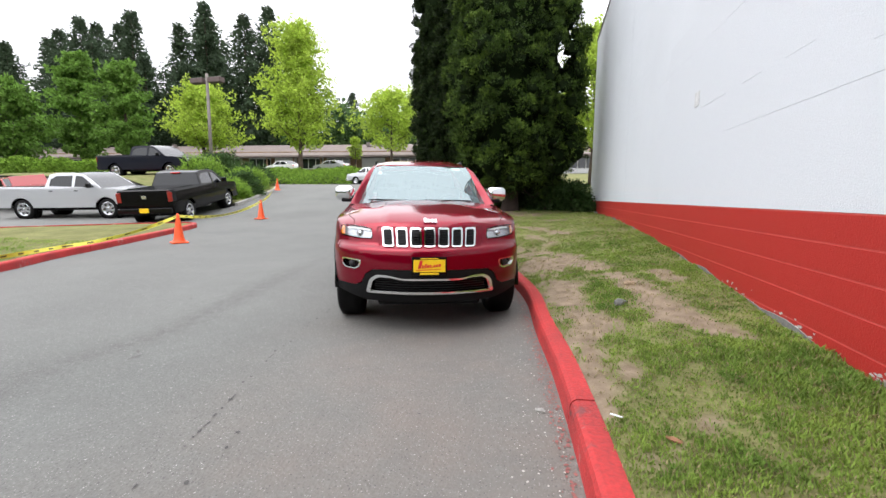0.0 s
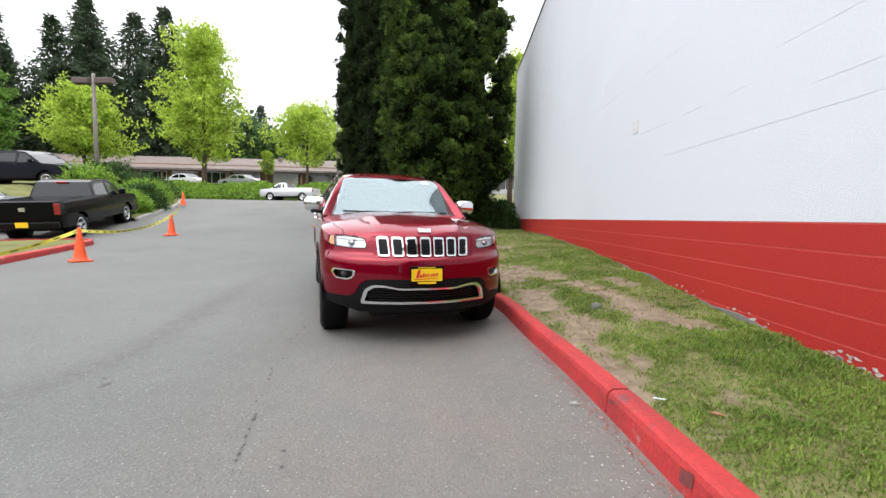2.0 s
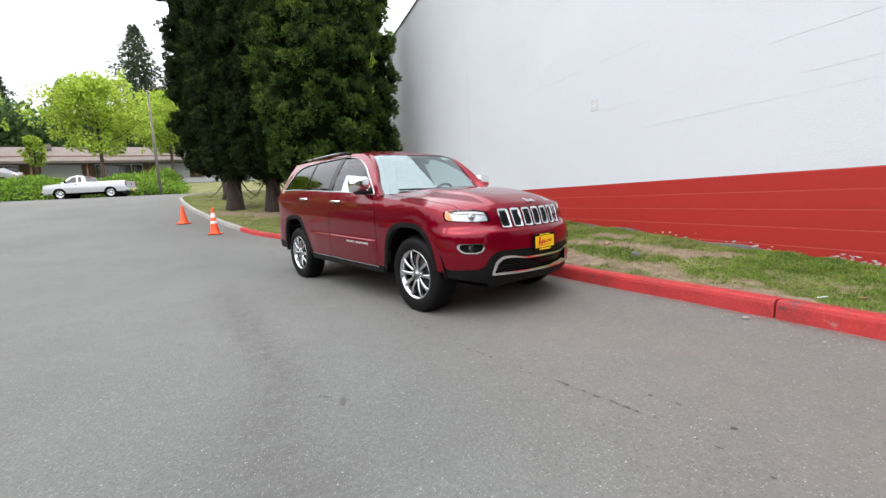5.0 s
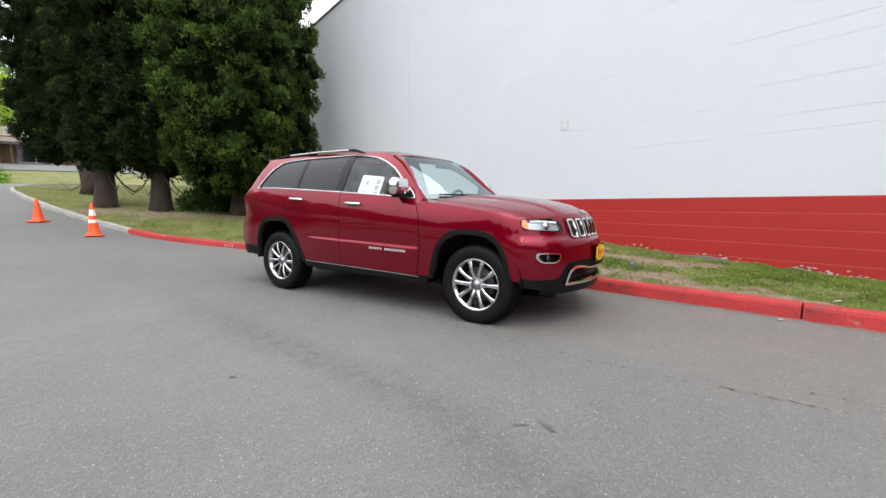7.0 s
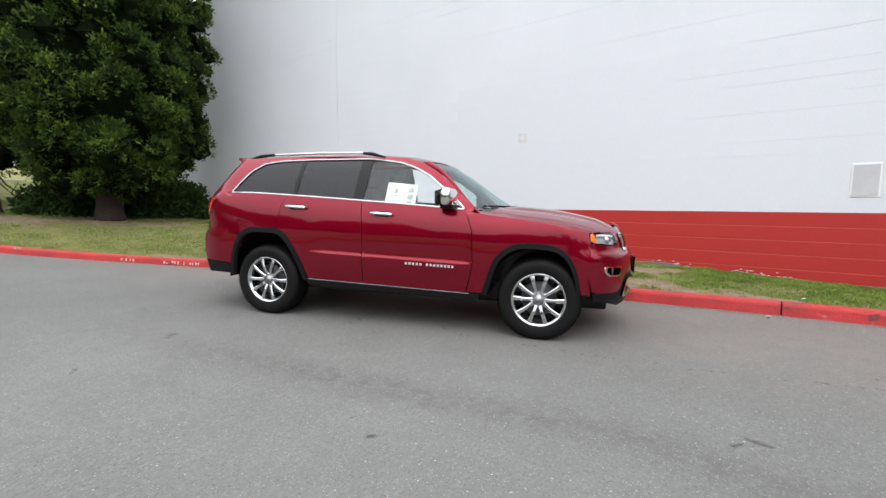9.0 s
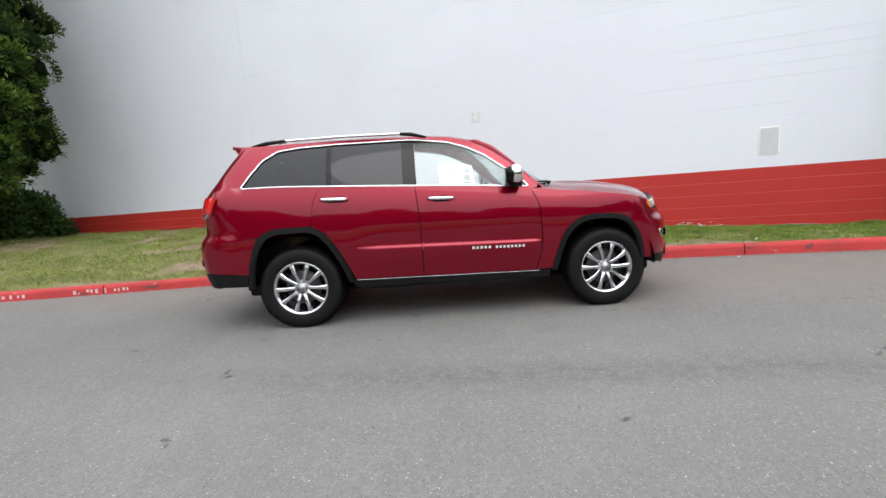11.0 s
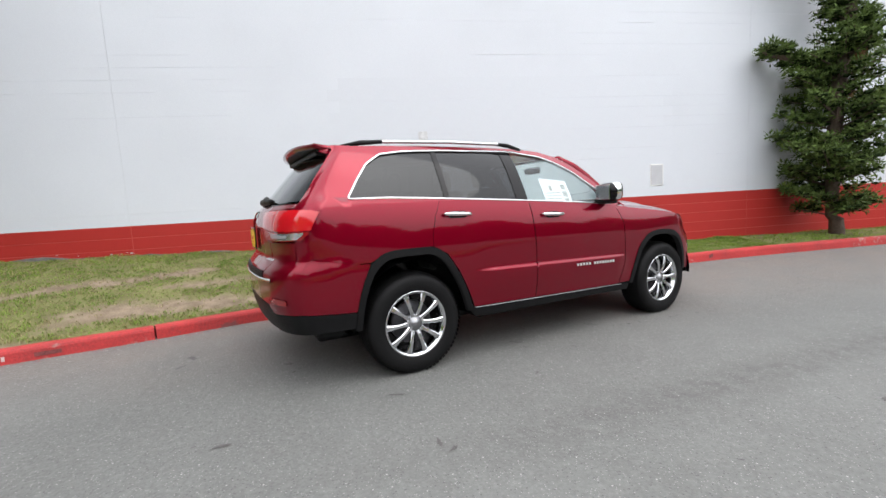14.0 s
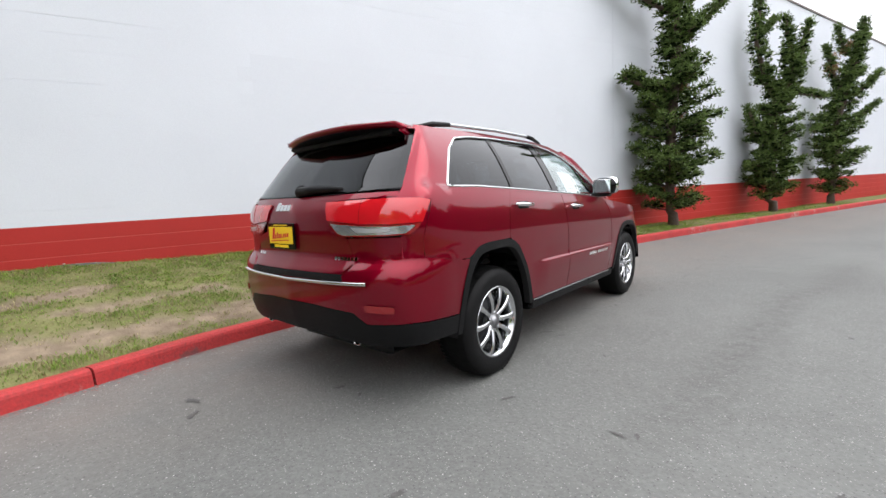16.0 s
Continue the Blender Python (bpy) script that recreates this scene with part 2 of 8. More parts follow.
# lighter copy of the foliage for upper tufts, skylight put into the colour
CYPRESS_LIT = leaf_mat("cypress_lit_tips", (0.108, 0.168, 0.027), island=0.4, thin=0.15, dark=(0.042, 0.074, 0.013))
# near-black green: shade between the boughs put into the colour
CYPRESS_CORE = mat("cypress_core_shade", (0.009, 0.016, 0.005), rough=0.95, var=0.5, scale=9, spec=0.05, fine=40)
JUNIPER = leaf_mat("juniper_foliage", (0.118, 0.172, 0.046), island=0.5, thin=0.2, dark=(0.036, 0.060, 0.018))
# dark filling of the tufts, the crown's inner shade put into its colour
JUNIPER_CORE = mat("juniper_core_shade", (0.018, 0.030, 0.010), rough=0.95, var=0.5, scale=9, spec=0.05, fine=40)
DEAD_TWIG = leaf_mat("browned_foliage", (0.26, 0.15, 0.075), island=0.4, thin=0.2)
FIR = leaf_mat("fir_foliage", (0.048, 0.074, 0.040), island=0.4, thin=0.2)
SPRING = leaf_mat("spring_leaves", (0.35, 0.47, 0.068), island=0.35, thin=0.5)
MIDGREEN = leaf_mat("maple_leaves", (0.125, 0.23, 0.042), island=0.4, thin=0.4)
DARKWOOD = leaf_mat("woodland_leaves", (0.080, 0.140, 0.050), island=0.5, thin=0.3)
IVY = leaf_mat("hedge_leaves", (0.175, 0.290, 0.042), island=0.45, thin=0.35)
SHRUB = leaf_mat("shrub_leaves", (0.045, 0.085, 0.025), island=0.5, thin=0.3)
ROOF = mat("brown_shingle", (0.16, 0.13, 0.115), rough=0.9, var=0.3, scale=1.5, bump=0.5, fine=12)
BROWN_WALL = mat("brown_siding", (0.22, 0.14, 0.085), rough=0.85, var=0.25, scale=2, fine=20)
TRIM_WHITE = mat("white_trim", (0.72, 0.72, 0.70), rough=0.6, var=0.06, scale=3)
SHOP_GLASS = mat("shop_window_glass", (0.03, 0.035, 0.04), rough=0.05, spec=0.8)
STEEL = mat("weathered_pole", (0.15, 0.13, 0.115), rough=0.6, var=0.25, scale=4)
STONE = mat("grey_stone", (0.30, 0.29, 0.27), rough=0.9, var=0.4, scale=10, bump=0.7, fine=60)
DEADLEAF = mat("dead_leaf", (0.22, 0.10, 0.05), rough=0.8)
PAINT_BLACK = mat("black_car_paint", (0.003, 0.003, 0.0035), rough=0.15, coat=0.0, spec=0.12)
PAINT_SILVER = mat("silver_car_paint", (0.50, 0.51, 0.53), rough=0.28, metal=0.5, coat=1.0)
PAINT_BLUE = mat("dark_blue_car_paint", (0.007, 0.008, 0.014), rough=0.3, coat=0.25, spec=0.15)
PAINT_WHITE = mat("white_car_paint", (0.74, 0.74, 0.73), rough=0.28, coat=1.0)
PAINT_RED = mat("red_car_paint", (0.30, 0.014, 0.014), rough=0.28, coat=1.0)


# ---- mesh helpers ----
def mesh(name, verts, faces, material, smooth=False, normals=None):
    me = bpy.data.meshes.new(name)
    me.from_pydata([tuple(v) for v in verts], [], [tuple(f) for f in faces])
    me.materials.append(material)
    if smooth:
        me.polygons.foreach_set("use_smooth", [True] * len(me.polygons))
    me.update()
    if normals is not None:
        me.normals_split_custom_set_from_vertices([tuple(n) for n in normals])
    return me


def soup(name, verts, nface, material, corners=4):
    """Many separate small faces from an array of corner places."""
    me = bpy.data.meshes.new(name)
    v = np.asarray(verts, dtype=np.float32).reshape(-1, 3)
    me.vertices.add(len(v))
    me.vertices.foreach_set("co", v.ravel())
    me.loops.add(nface * corners)
    me.loops.foreach_set("vertex_index", np.arange(nface * corners, dtype=np.int32))
    me.polygons.add(nface)
    me.polygons.foreach_set("loop_start", np.arange(0, nface * corners, corners, dtype=np.int32))
    me.materials.append(material)
    me.update(calc_edges=True)
    me.validate()
    return me


def bm_mesh(name, bm, material, smooth=False):
    me = bpy.data.meshes.new(name)
    bm.to_mesh(me)
    bm.free()
    me.materials.append(material)
    if smooth:
        me.polygons.foreach_set("use_smooth", [True] * len(me.polygons))
    return me


def part(name, data, material, parent, label=""):
    """One mesh object under a thing or under a part."""
    if isinstance(data, bmesh.types.BMesh):
        data = bm_mesh(name, data, material)
    ob = new(name, data)
    ob.parent = parent
    if label:
        ob["label"] = label
    return ob


def box_into(bm, cx, cy, cz, sx, sy, sz, rot=None, bevel=0.0):
    r = bmesh.ops.create_cube(bm, size=1.0)
    vs = r["verts"]
    bmesh.ops.scale(bm, vec=(sx, sy, sz), verts=vs)
    if bevel > 0:
        es = list({e for v in vs for e in v.link_edges})
        b = bmesh.ops.bevel(bm, geom=es, offset=bevel, segments=2, affect="EDGES", profile=0.5)
        vs = list({v for f in b["faces"] for v in f.verts} | {v for v in vs if v.is_valid})
    if rot is not None:
        bmesh.ops.rotate(bm, verts=vs, cent=(0, 0, 0), matrix=rot)
    bmesh.ops.translate(bm, verts=vs, vec=(cx, cy, cz))


def box(cx, cy, cz, sx, sy, sz, rot=None, bevel=0.0):
    bm = bmesh.new()
    box_into(bm, cx, cy, cz, sx, sy, sz, rot, bevel)
    return bm


def tube_into(verts, faces, pts, radii, sides=8, cap=True):
    """A tapered tube along points."""
    pts = [Vector(p) for p in pts]
    base = len(verts)
    n = len(pts)
    for i, p in enumerate(pts):
        d = (pts[min(i + 1, n - 1)] - pts[max(i - 1, 0)]).normalized()
        a = d.orthogonal().normalized() if abs(d.z) > 0.9 else d.cross(Vector((0, 0, 1))).normalized()
        if abs(d.z) > 0.9:
            a = (Vector((1, 0, 0)) - d * d.x).normalized()
        b = d.cross(a)
        for k in range(sides):
            t = 2 * math.pi * k / sides
            verts.append(p + (a * math.cos(t) + b * math.sin(t)) * radii[i])
    for i in range(n - 1):
        for k in range(sides):
            k2 = (k + 1) % sides
            faces.append((base + i * sides + k, base + i * sides + k2, base + (i + 1) * sides + k2, base + (i + 1) * sides + k))
    if cap:
        faces.append(tuple(base + k for k in reversed(range(sides))))
        faces.append(tuple(base + (n - 1) * sides + k for k in range(sides)))


def tube(name, pts, radii, material, sides=8):
    v, f = [], []
    if not hasattr(radii, "__len__"):
        radii = [radii] * len(pts)
    tube_into(v, f, pts, radii, sides)
    return mesh(name, v, f, material, smooth=True)


def lathe(name, profile, material, axis="z", sides=32, smooth=True):
    """A turned form from (radius, height) pairs."""
    v, f = [], []
    for r, h in profile:
        for k in range(sides):
            t = 2 * math.pi * k / sides
            a, b = r * math.cos(t), r * math.sin(t)
            v.append((a, b, h) if axis == "z" else (a, h, b))
    for i in range(len(profile) - 1):
        for k in range(sides):
            k2 = (k + 1) % sides
            q = (i * sides + k, i * sides + k2, (i + 1) * sides + k2, (i + 1) * sides + k)
            f.append(q if axis == "z" else q[::-1])
    return mesh(name, v, f, material, smooth=smooth)


def grid_mesh(name, xs, ys, fz, material, smooth=True):
    v = [(x, y, fz(x, y)) for y in ys for x in xs]
    n = len(xs)
    f = [(j * n + i, j * n + i + 1, (j + 1) * n + i + 1, (j + 1) * n + i) for j in range(len(ys) - 1) for i in range(n - 1)]
    return mesh(name, v, f, material, smooth)


def spline(knots, values):
    """A smooth monotone-ish interpolation (Catmull-Rom with clamped ends)."""
    kn, va = list(knots), list(values)

    def fn(x):
        if x <= kn[0]:
            return va[0]
        if x >= kn[-1]:
            return va[-1]
        i = max(k for k in range(len(kn) - 1) if kn[k] <= x)
        h = kn[i + 1] - kn[i]
        t = (x - kn[i]) / h
        m0 = (va[i + 1] - va[i - 1]) / (kn[i + 1] - kn[i - 1]) if i > 0 else (va[i + 1] - va[i]) / h
        m1 = (va[i + 2] - va[i]) / (kn[i + 2] - kn[i]) if i + 2 < len(kn) else (va[i + 1] - va[i]) / h
        return ((2 * t ** 3 - 3 * t ** 2 + 1) * va[i] + (t ** 3 - 2 * t ** 2 + t) * h * m0 + (-2 * t ** 3 + 3 * t ** 2) * va[i + 1]
                + (t ** 3 - t ** 2) * h * m1)
    return fn


def sstep(a, b, x):
    t = min(1.0, max(0.0, (x - a) / (b - a)))
    return t * t * (3 - 2 * t)


# ---- ground, road, kerbs, lawns ----
GROUND_Z = spline((-200, 2, 5.5, 8.3, 11, 14, 16, 18.4, 24, 30, 35, 38, 42, 60, 90, 200, 420), (0, 0, 0, 0.04, 0.13, 0.27, 0.42, 0.75, 1.45, 2.05, 2.35, 2.4, 3.3, 5.2, 7.0, 9.0, 10))


def road_z(x, y):
    # the lot climbs to a terrace in the west; the asphalt swells a little towards the kerb
    terrace = 1.1 * min(1.0, max(0.0, (-17.5 - x) / 4.5)) * sstep(16.5, 20.5, y) * (1 - sstep(27.5, 30.5, y)) if x < -17.5 else 0.0
    swell = 0.05 * (1 - sstep(6.0, 9.0, y)) * sstep(kerb_x(y) - 0.6, kerb_x(y), x) if x > 0 and y < 9 else 0.0
    return GROUND_Z(y) + terrace + swell


KERB = [(1.5, -60), (1.5, -30), (1.48, -14), (1.54, -2.5), (1.49, 1.6), (1.39, 3), (1.27, 4.2), (1.12, 5.2), (0.96, 6.4), (0.60, 7.8), (-0.04, 9.85), (-0.67, 10.98),
        (-1.05, 11.7), (-1.62, 12.7), (-2.78, 14.8), (-3.7, 16.9), (-4.15, 17.8), (-5.0, 20), (-5.65, 21.9), (-6.4, 24.6), (-6.9, 27), (-6.85, 28.6),
        (-6.2, 29.9), (-4.6, 30.6), (0, 31.0), (12, 31.2), (60, 31.5)]


def resample(pts, step):
    out = [Vector((*pts[0], 0))]
    n = len(pts)
    for i in range(n - 1):
        p0, p1, p2, p3 = (Vector((*pts[min(max(k, 0), n - 1)], 0)) for k in (i - 1, i, i + 1, i + 2))
        L = (p2 - p1).length
        m = max(1, int(L / step))
        m1, m2 = (p2 - p0) * (L / max(1e-6, (p2 - p1).length + (p1 - p0).length)), (p3 - p1) * (L / max(1e-6, (p3 - p2).length + (p2 - p1).length))
        for k in range(1, m + 1):
            t = k / m
            out.append(p1 * (2 * t ** 3 - 3 * t ** 2 + 1) + m1 * (t ** 3 - 2 * t ** 2 + t) + p2 * (3 * t ** 2 - 2 * t ** 3) + m2 * (t ** 3 - t ** 2))
    return out


def kerb_height(y):
    return 0.148 - 0.03 * sstep(6, 12, y)


def kerb_piece(name, pts, side, material, height):
    """A rounded kerbstone along a stretch of line; side: which way its back lies (+1: to the right of the way)."""
    prof = [(0.0, -0.12), (0.012, 0.0), (0.022, 0.72), (0.032, 0.90), (0.055, 1.0), (0.15, 1.0), (0.15, -0.12)]
    v, f = [], []
    n = len(pts)
    for i, p in enumerate(pts):
        d = (pts[min(i + 1, n - 1)] - pts[max(i - 1, 0)]).normalized()
        nrm = Vector((d.y, -d.x, 0)) * side
        z0, h = road_z(p.x, p.y), height(p.y)
        for a, b in prof:
            q = p + nrm * a
            w = 0.004 * noise.noise((p.x * 3, p.y * 3, a * 30))
            v.append((q.x + w, q.y, z0 + b * h + w))
    m = len(prof)
    for i in range(n - 1):
        for k in range(m - 1):
            q = (i * m + k, (i + 1) * m + k, (i + 1) * m + k + 1, i * m + k + 1)
            f.append(q if side > 0 else q[::-1])
    f.append(tuple(range(m)) if side > 0 else tuple(reversed(range(m))))
    f.append(tuple((n - 1) * m + k for k in (reversed(range(m)) if side > 0 else range(m))))
    return mesh(name, v, f, material)


def kerb_run(owner, pts, side, pick, height, joints):
    """Kerbstones with narrow joints along a line, each a piece of its own."""
    cur, length, target, k = [pts[0]], 0.0, joints[0], 0
    for a, b in zip(pts, pts[1:]):
        length += (b - a).length
        if length >= target:
            gap = (b - a).normalized() * 0.008
            cur.append(b - gap)
            mid = cur[len(cur) // 2]
            part("kerbstone", kerb_piece("kerbstone", cur, side, pick(mid), height), None, owner)
            cur, k = [b + gap], k + 1
            target = length + joints[min(k, len(joints) - 1)]
        else:
            cur.append(b)
    if len(cur) > 2:
        part("kerbstone", kerb_piece("kerbstone", cur, side, pick(cur[len(cur) // 2]), height), None, owner)


WALL_X = 3.0
WALL_BASE = spline((-60, -19, -10, 1.6, 4, 5.4, 6.5, 7.75, 9.6, 11.5, 14.5, 18, 21.6, 26, 32), (0.1, 0.15, 0.12, 0.22, 0.27, 0.36, 0.42, 0.50, 0.59, 0.66, 0.73, 0.74, 0.95, 1.6, 2.2))
kerb_line = resample(KERB, 0.25)
kerb_by_y = [(p.y, p.x) for p in kerb_line if p.y < 28.6]
KY, KX = np.array([a for a, b in kerb_by_y]), np.array([b for a, b in kerb_by_y])


def kerb_x(y):
    return float(np.interp(y, KY, KX))


def lawn_z(x, y):
    xk = kerb_x(y) + 0.15
    u = min(1, max(0, (x - xk) / (WALL_X - xk)))
    edge = road_z(x, y) + kerb_height(y)
    z = edge * (1 - u) + max(WALL_BASE(y), edge * 0.6) * u if y < 21 else edge + 0.1 * u
    bumps = 0.035 * noise.noise((x * 0.9, y * 0.9, 0)) + 0.015 * noise.noise((x * 4, y * 4, 3))
    return z + bumps * sstep(0, 0.12, u) + 0.03 * math.sin(math.pi * u)


xs = np.concatenate([np.linspace(-400, -70, 12), np.linspace(-60, 60, 31), np.linspace(70, 400, 12)])
ys = np.concatenate([np.linspace(-300, -70, 9), np.linspace(-60, 100, 81), np.linspace(110, 420, 14)])
ground = new("ground", grid_mesh("ground", xs, ys, lambda x, y: GROUND_Z(y) - 0.08, GRASS_SOIL))
tagged(ground, "wide grassy ground rising gently towards the woods", "ground", kind="structure")
SEAM = spline((1.5, 2.4, 3.1, 3.7, 4.4, 5.2, 6.1, 8.0, 10.5), (-2.0, -2.15, -2.25, -2.36, -2.28, -2.42, -2.62, -3.0, -3.5))
road_me = grid_mesh("road", np.concatenate([np.linspace(-62, -7, 56), np.linspace(-6.5, 2, 69), np.linspace(3, 64, 62)]), np.concatenate([np.linspace(-70, -1, 49), np.linspace(-0.8, 12, 65), np.linspace(12.4, 37.6, 64)]), road_z, ASPHALT)
for key, how in (("dust", lambda x, y: max(0.0, min(1.0, 0.85 * sstep(-1.7, 0.4, x + 0.12 * max(0, y - 4)) + 0.5 * math.exp(-max(0.0, kerb_x(y) - x) / 0.35) if -20 < y < 28 else 0.3))),
                 ("seam", lambda x, y: math.exp(-((x - SEAM(y)) / 0.19) ** 2) * sstep(1.0, 2.6, y) * (1 - sstep(6.5, 10, y)))):
    at = road_me.attributes.new(key, "FLOAT", "POINT")
    at.data.foreach_set("value", [how(q.co.x, q.co.y) for q in road_me.vertices])
road = new("road", road_me)
tagged(road, "worn grey asphalt road rising to a cross street", "road", kind="structure")


def bare_at(x, y):
    """How bare the ground is, from 0 to 1."""
    b = 0.0
    for (ax, ay), (bx, by), w in (((1.50, 3.5), (1.55, 4.4), 0.15), ((1.54, 4.4), (1.50, 5.6), 0.23), ((1.48, 5.6), (1.36, 6.9), 0.29), ((1.36, 6.9), (1.1, 8.0), 0.34), ((1.1, 8.0), (0.85, 9.0), 0.38),
                                  ((1.0, 9.2), (1.5, 8.3), 0.20), ((1.5, 8.3), (1.85, 7.2), 0.21), ((1.85, 7.2), (2.12, 6.2), 0.21), ((2.12, 6.2), (2.30, 5.1), 0.20), ((2.30, 5.1), (2.62, 4.6), 0.13), ((2.45, 6.9), (2.62, 6.4), 0.12),
                                  ((1.68, 3.10), (1.78, 3.2), 0.10), ((1.95, 3.42), (2.0, 3.5), 0.07), ((1.70, 4.0), (1.74, 4.15), 0.10),
                                  ((-0.45, 11.7), (0.05, 10.9), 0.27), ((0.05, 10.9), (0.52, 9.6), 0.29), ((0.9, 11.9), (1.6, 11.0), 0.17), ((0.8, 11.1), (1.3, 9.9), 0.16), ((-0.9, 11.5), (-1.3, 12.5), 0.14), ((2.2, 14.5), (2.45, 14.8), 0.2), ((1.3, 14.1), (1.5, 14.3), 0.16), ((0.3, 12.8), (1.0, 12.2), 0.14),
                                  ((-2.5, 18.3), (0.6, 16.8), 0.8), ((-4.2, 19.8), (-2.5, 18.6), 0.7)):
        dx, dy = bx - ax, by - ay
        t = max(0, min(1, ((x - ax) * dx + (y - ay) * dy) / (dx * dx + dy * dy)))
        d = math.hypot(x - ax - dx * t, y - ay - dy * t)
        b = max(b, 1 - d / (2 * w))
    n1 = noise.noise((x * 1.1, y * 1.1, 4)) * 0.5 + noise.noise((x * 3.2, y * 3.2, 9)) * 0.40 + noise.noise((x * 9, y * 9, 2)) * 0.30
    return min(1.0, max(0.0, (b + n1 * 1.1 - 0.34) * 1.9))


# lawn between the kerb and the wall, and round the tall trees
def lawn_mesh():
    v, f = [], []
    cols = 44
    rows = np.concatenate([np.linspace(-60, 0, 60), np.arange(0.1, 17, 0.08), np.linspace(17.1, 28.4, 60)])
    for y in rows:
        xa, xb = kerb_x(y) + 0.14, (WALL_X + 0.05 if y < 21.7 else 14.0)
        for k in range(cols):
            x = xa + (xb - xa) * k / (cols - 1)
            v.append((x, y, lawn_z(x, y) - (0.02 if k == 0 else 0)))
    for j in range(len(rows) - 1):
        for i in range(cols - 1):
            f.append((j * cols + i, j * cols + i + 1, (j + 1) * cols + i + 1, (j + 1) * cols + i))
    me = mesh("lawn", v, f, LAWN, smooth=True)
    at = me.attributes.new("bare", "FLOAT", "POINT")
    at.data.foreach_set("value", [bare_at(p[0], p[1]) for p in v])
    return me


def lawn_material():
    """Turf thinning to bare trodden earth in patches."""
    m = mat("lawn_turf", (0.150, 0.150, 0.060), rough=0.95, var=0.45, scale=2.2, bump=0.8, fine=45, spec=0.1)
    n, l = m.node_tree.nodes, m.node_tree.links
    p = n["Principled BSDF"]
    col = p.inputs["Base Color"].links[0].from_socket
    tc = n.new("ShaderNodeTexCoord")
    r = n.new("ShaderNodeAttribute")
    r.attribute_name = "bare"
    b = n.new("ShaderNodeTexNoise")
    b.inputs["Scale"].default_value, b.inputs["Detail"].default_value = 7, 6
    l.new(tc.outputs["Object"], b.inputs["Vector"])
    e = n.new("ShaderNodeValToRGB")
    e.color_ramp.elements[0].position, e.color_ramp.elements[0].color = 0.3, (0.13, 0.098, 0.068, 1)
    e.color_ramp.elements[1].position, e.color_ramp.elements[1].color = 0.7, (0.25, 0.195, 0.14, 1)
    l.new(b.outputs[0], e.inputs[0])
    mx = n.new("ShaderNodeMixRGB")
    l.new(r.outputs["Fac"], mx.inputs[0])
    l.new(col, mx.inputs[1])
    l.new(e.outputs[0], mx.inputs[2])
    l.new(mx.outputs[0], p.inputs["Base Color"])
    return m


LAWN = lawn_material()
lawn = tagged(new("lawn", lawn_mesh()), "thin patchy lawn with bare trodden earth beside the kerb", "lawn", kind="structure")

kerb = tagged(new("kerb", None), "concrete kerb painted red, weathered to grey further on", "kerb", kind="structure")
kerb_run(kerb, kerb_line, 1, lambda p: KERB_RED if p.y < 14.1 else KERB_GREY, kerb_height, [20.0, 20.0, 23.6, 3.6, 3.6, 1.2, 4.7])

ISLAND = [(-6.9, -4), (-6.9, 2), (-7.1, 4.6), (-7.5, 6.28), (-8.19, 7.59), (-8.77, 9.19), (-9.56, 11.52), (-10.05, 12.9), (-10.45, 13.5), (-11.2, 13.5), (-14, 12.0), (-18, 9.5), (-24, 6.5)]
island_line = resample(ISLAND, 0.3)
island_kerb = tagged(new("island_kerb", None), "low red painted kerb round a grass island", "kerb", kind="structure")
kerb_run(island_kerb, island_line, -1, lambda p: KERB_RED, lambda y: 0.14, [3.0])


def fan_ground(name, line, inner, material, rise):
    """A bed of ground from its edge line in towards a back line."""
    v, f = [], []
    cols = 10
    for i, p in enumerate(line):
        t = i / (len(line) - 1)
        q = Vector((*inner[0], 0)).lerp(Vector((*inner[1], 0)), t)
        for k in range(cols):
            u = k / (cols - 1)
            w = p.lerp(q, u)
            v.append((w.x, w.y, road_z(w.x, w.y) + rise * (1 if k else 0.85) + 0.03 * noise.noise((w.x, w.y, 1)) * (k > 0)))
    for i in range(len(line) - 1):
        for k in range(cols - 1):
            f.append((i * cols + k, (i + 1) * cols + k, (i + 1) * cols + k + 1, i * cols + k + 1))
    return mesh(name, v, f, material, smooth=True)


inset = [p + Vector((-0.1, -0.02, 0)) for p in island_line]
island = tagged(new("island_lawn", fan_ground("island_lawn", inset, ((-9, -4), (-20, 6)), LAWN, 0.13)), "grass island with worn yellowish turf", "lawn", kind="structure")

BED = [(-13.2, 18.9), (-13.6, 20.0), (-14.3, 22.0), (-15.2, 24.3), (-16.6, 26.8), (-18.5, 29.3), (-21, 30.4), (-26, 30.8), (-40, 31)]
bed_line = resample(BED, 0.4)
bed_kerb = tagged(new("bed_kerb", None), "grey concrete kerb round a planting bed", "kerb", kind="structure")
kerb_run(bed_kerb, bed_line, -1, lambda p: KERB_GREY, lambda y: 0.15, [3.0])
bed = tagged(new("planting_bed", fan_ground("planting_bed", [p + Vector((-0.1, -0.05, 0)) for p in bed_line], ((-16, 19.5), (-40, 24)), GRASS_SOIL, 0.14)),
             "planting bed of shrubs and long grass", "planting bed", kind="structure")


# ---- the block wall ----
WALL_N, WALL_S = 21.6, -46.0


def wall_top(y):
    return 7.95 + 0.024 * (min(y, 15) - 15)


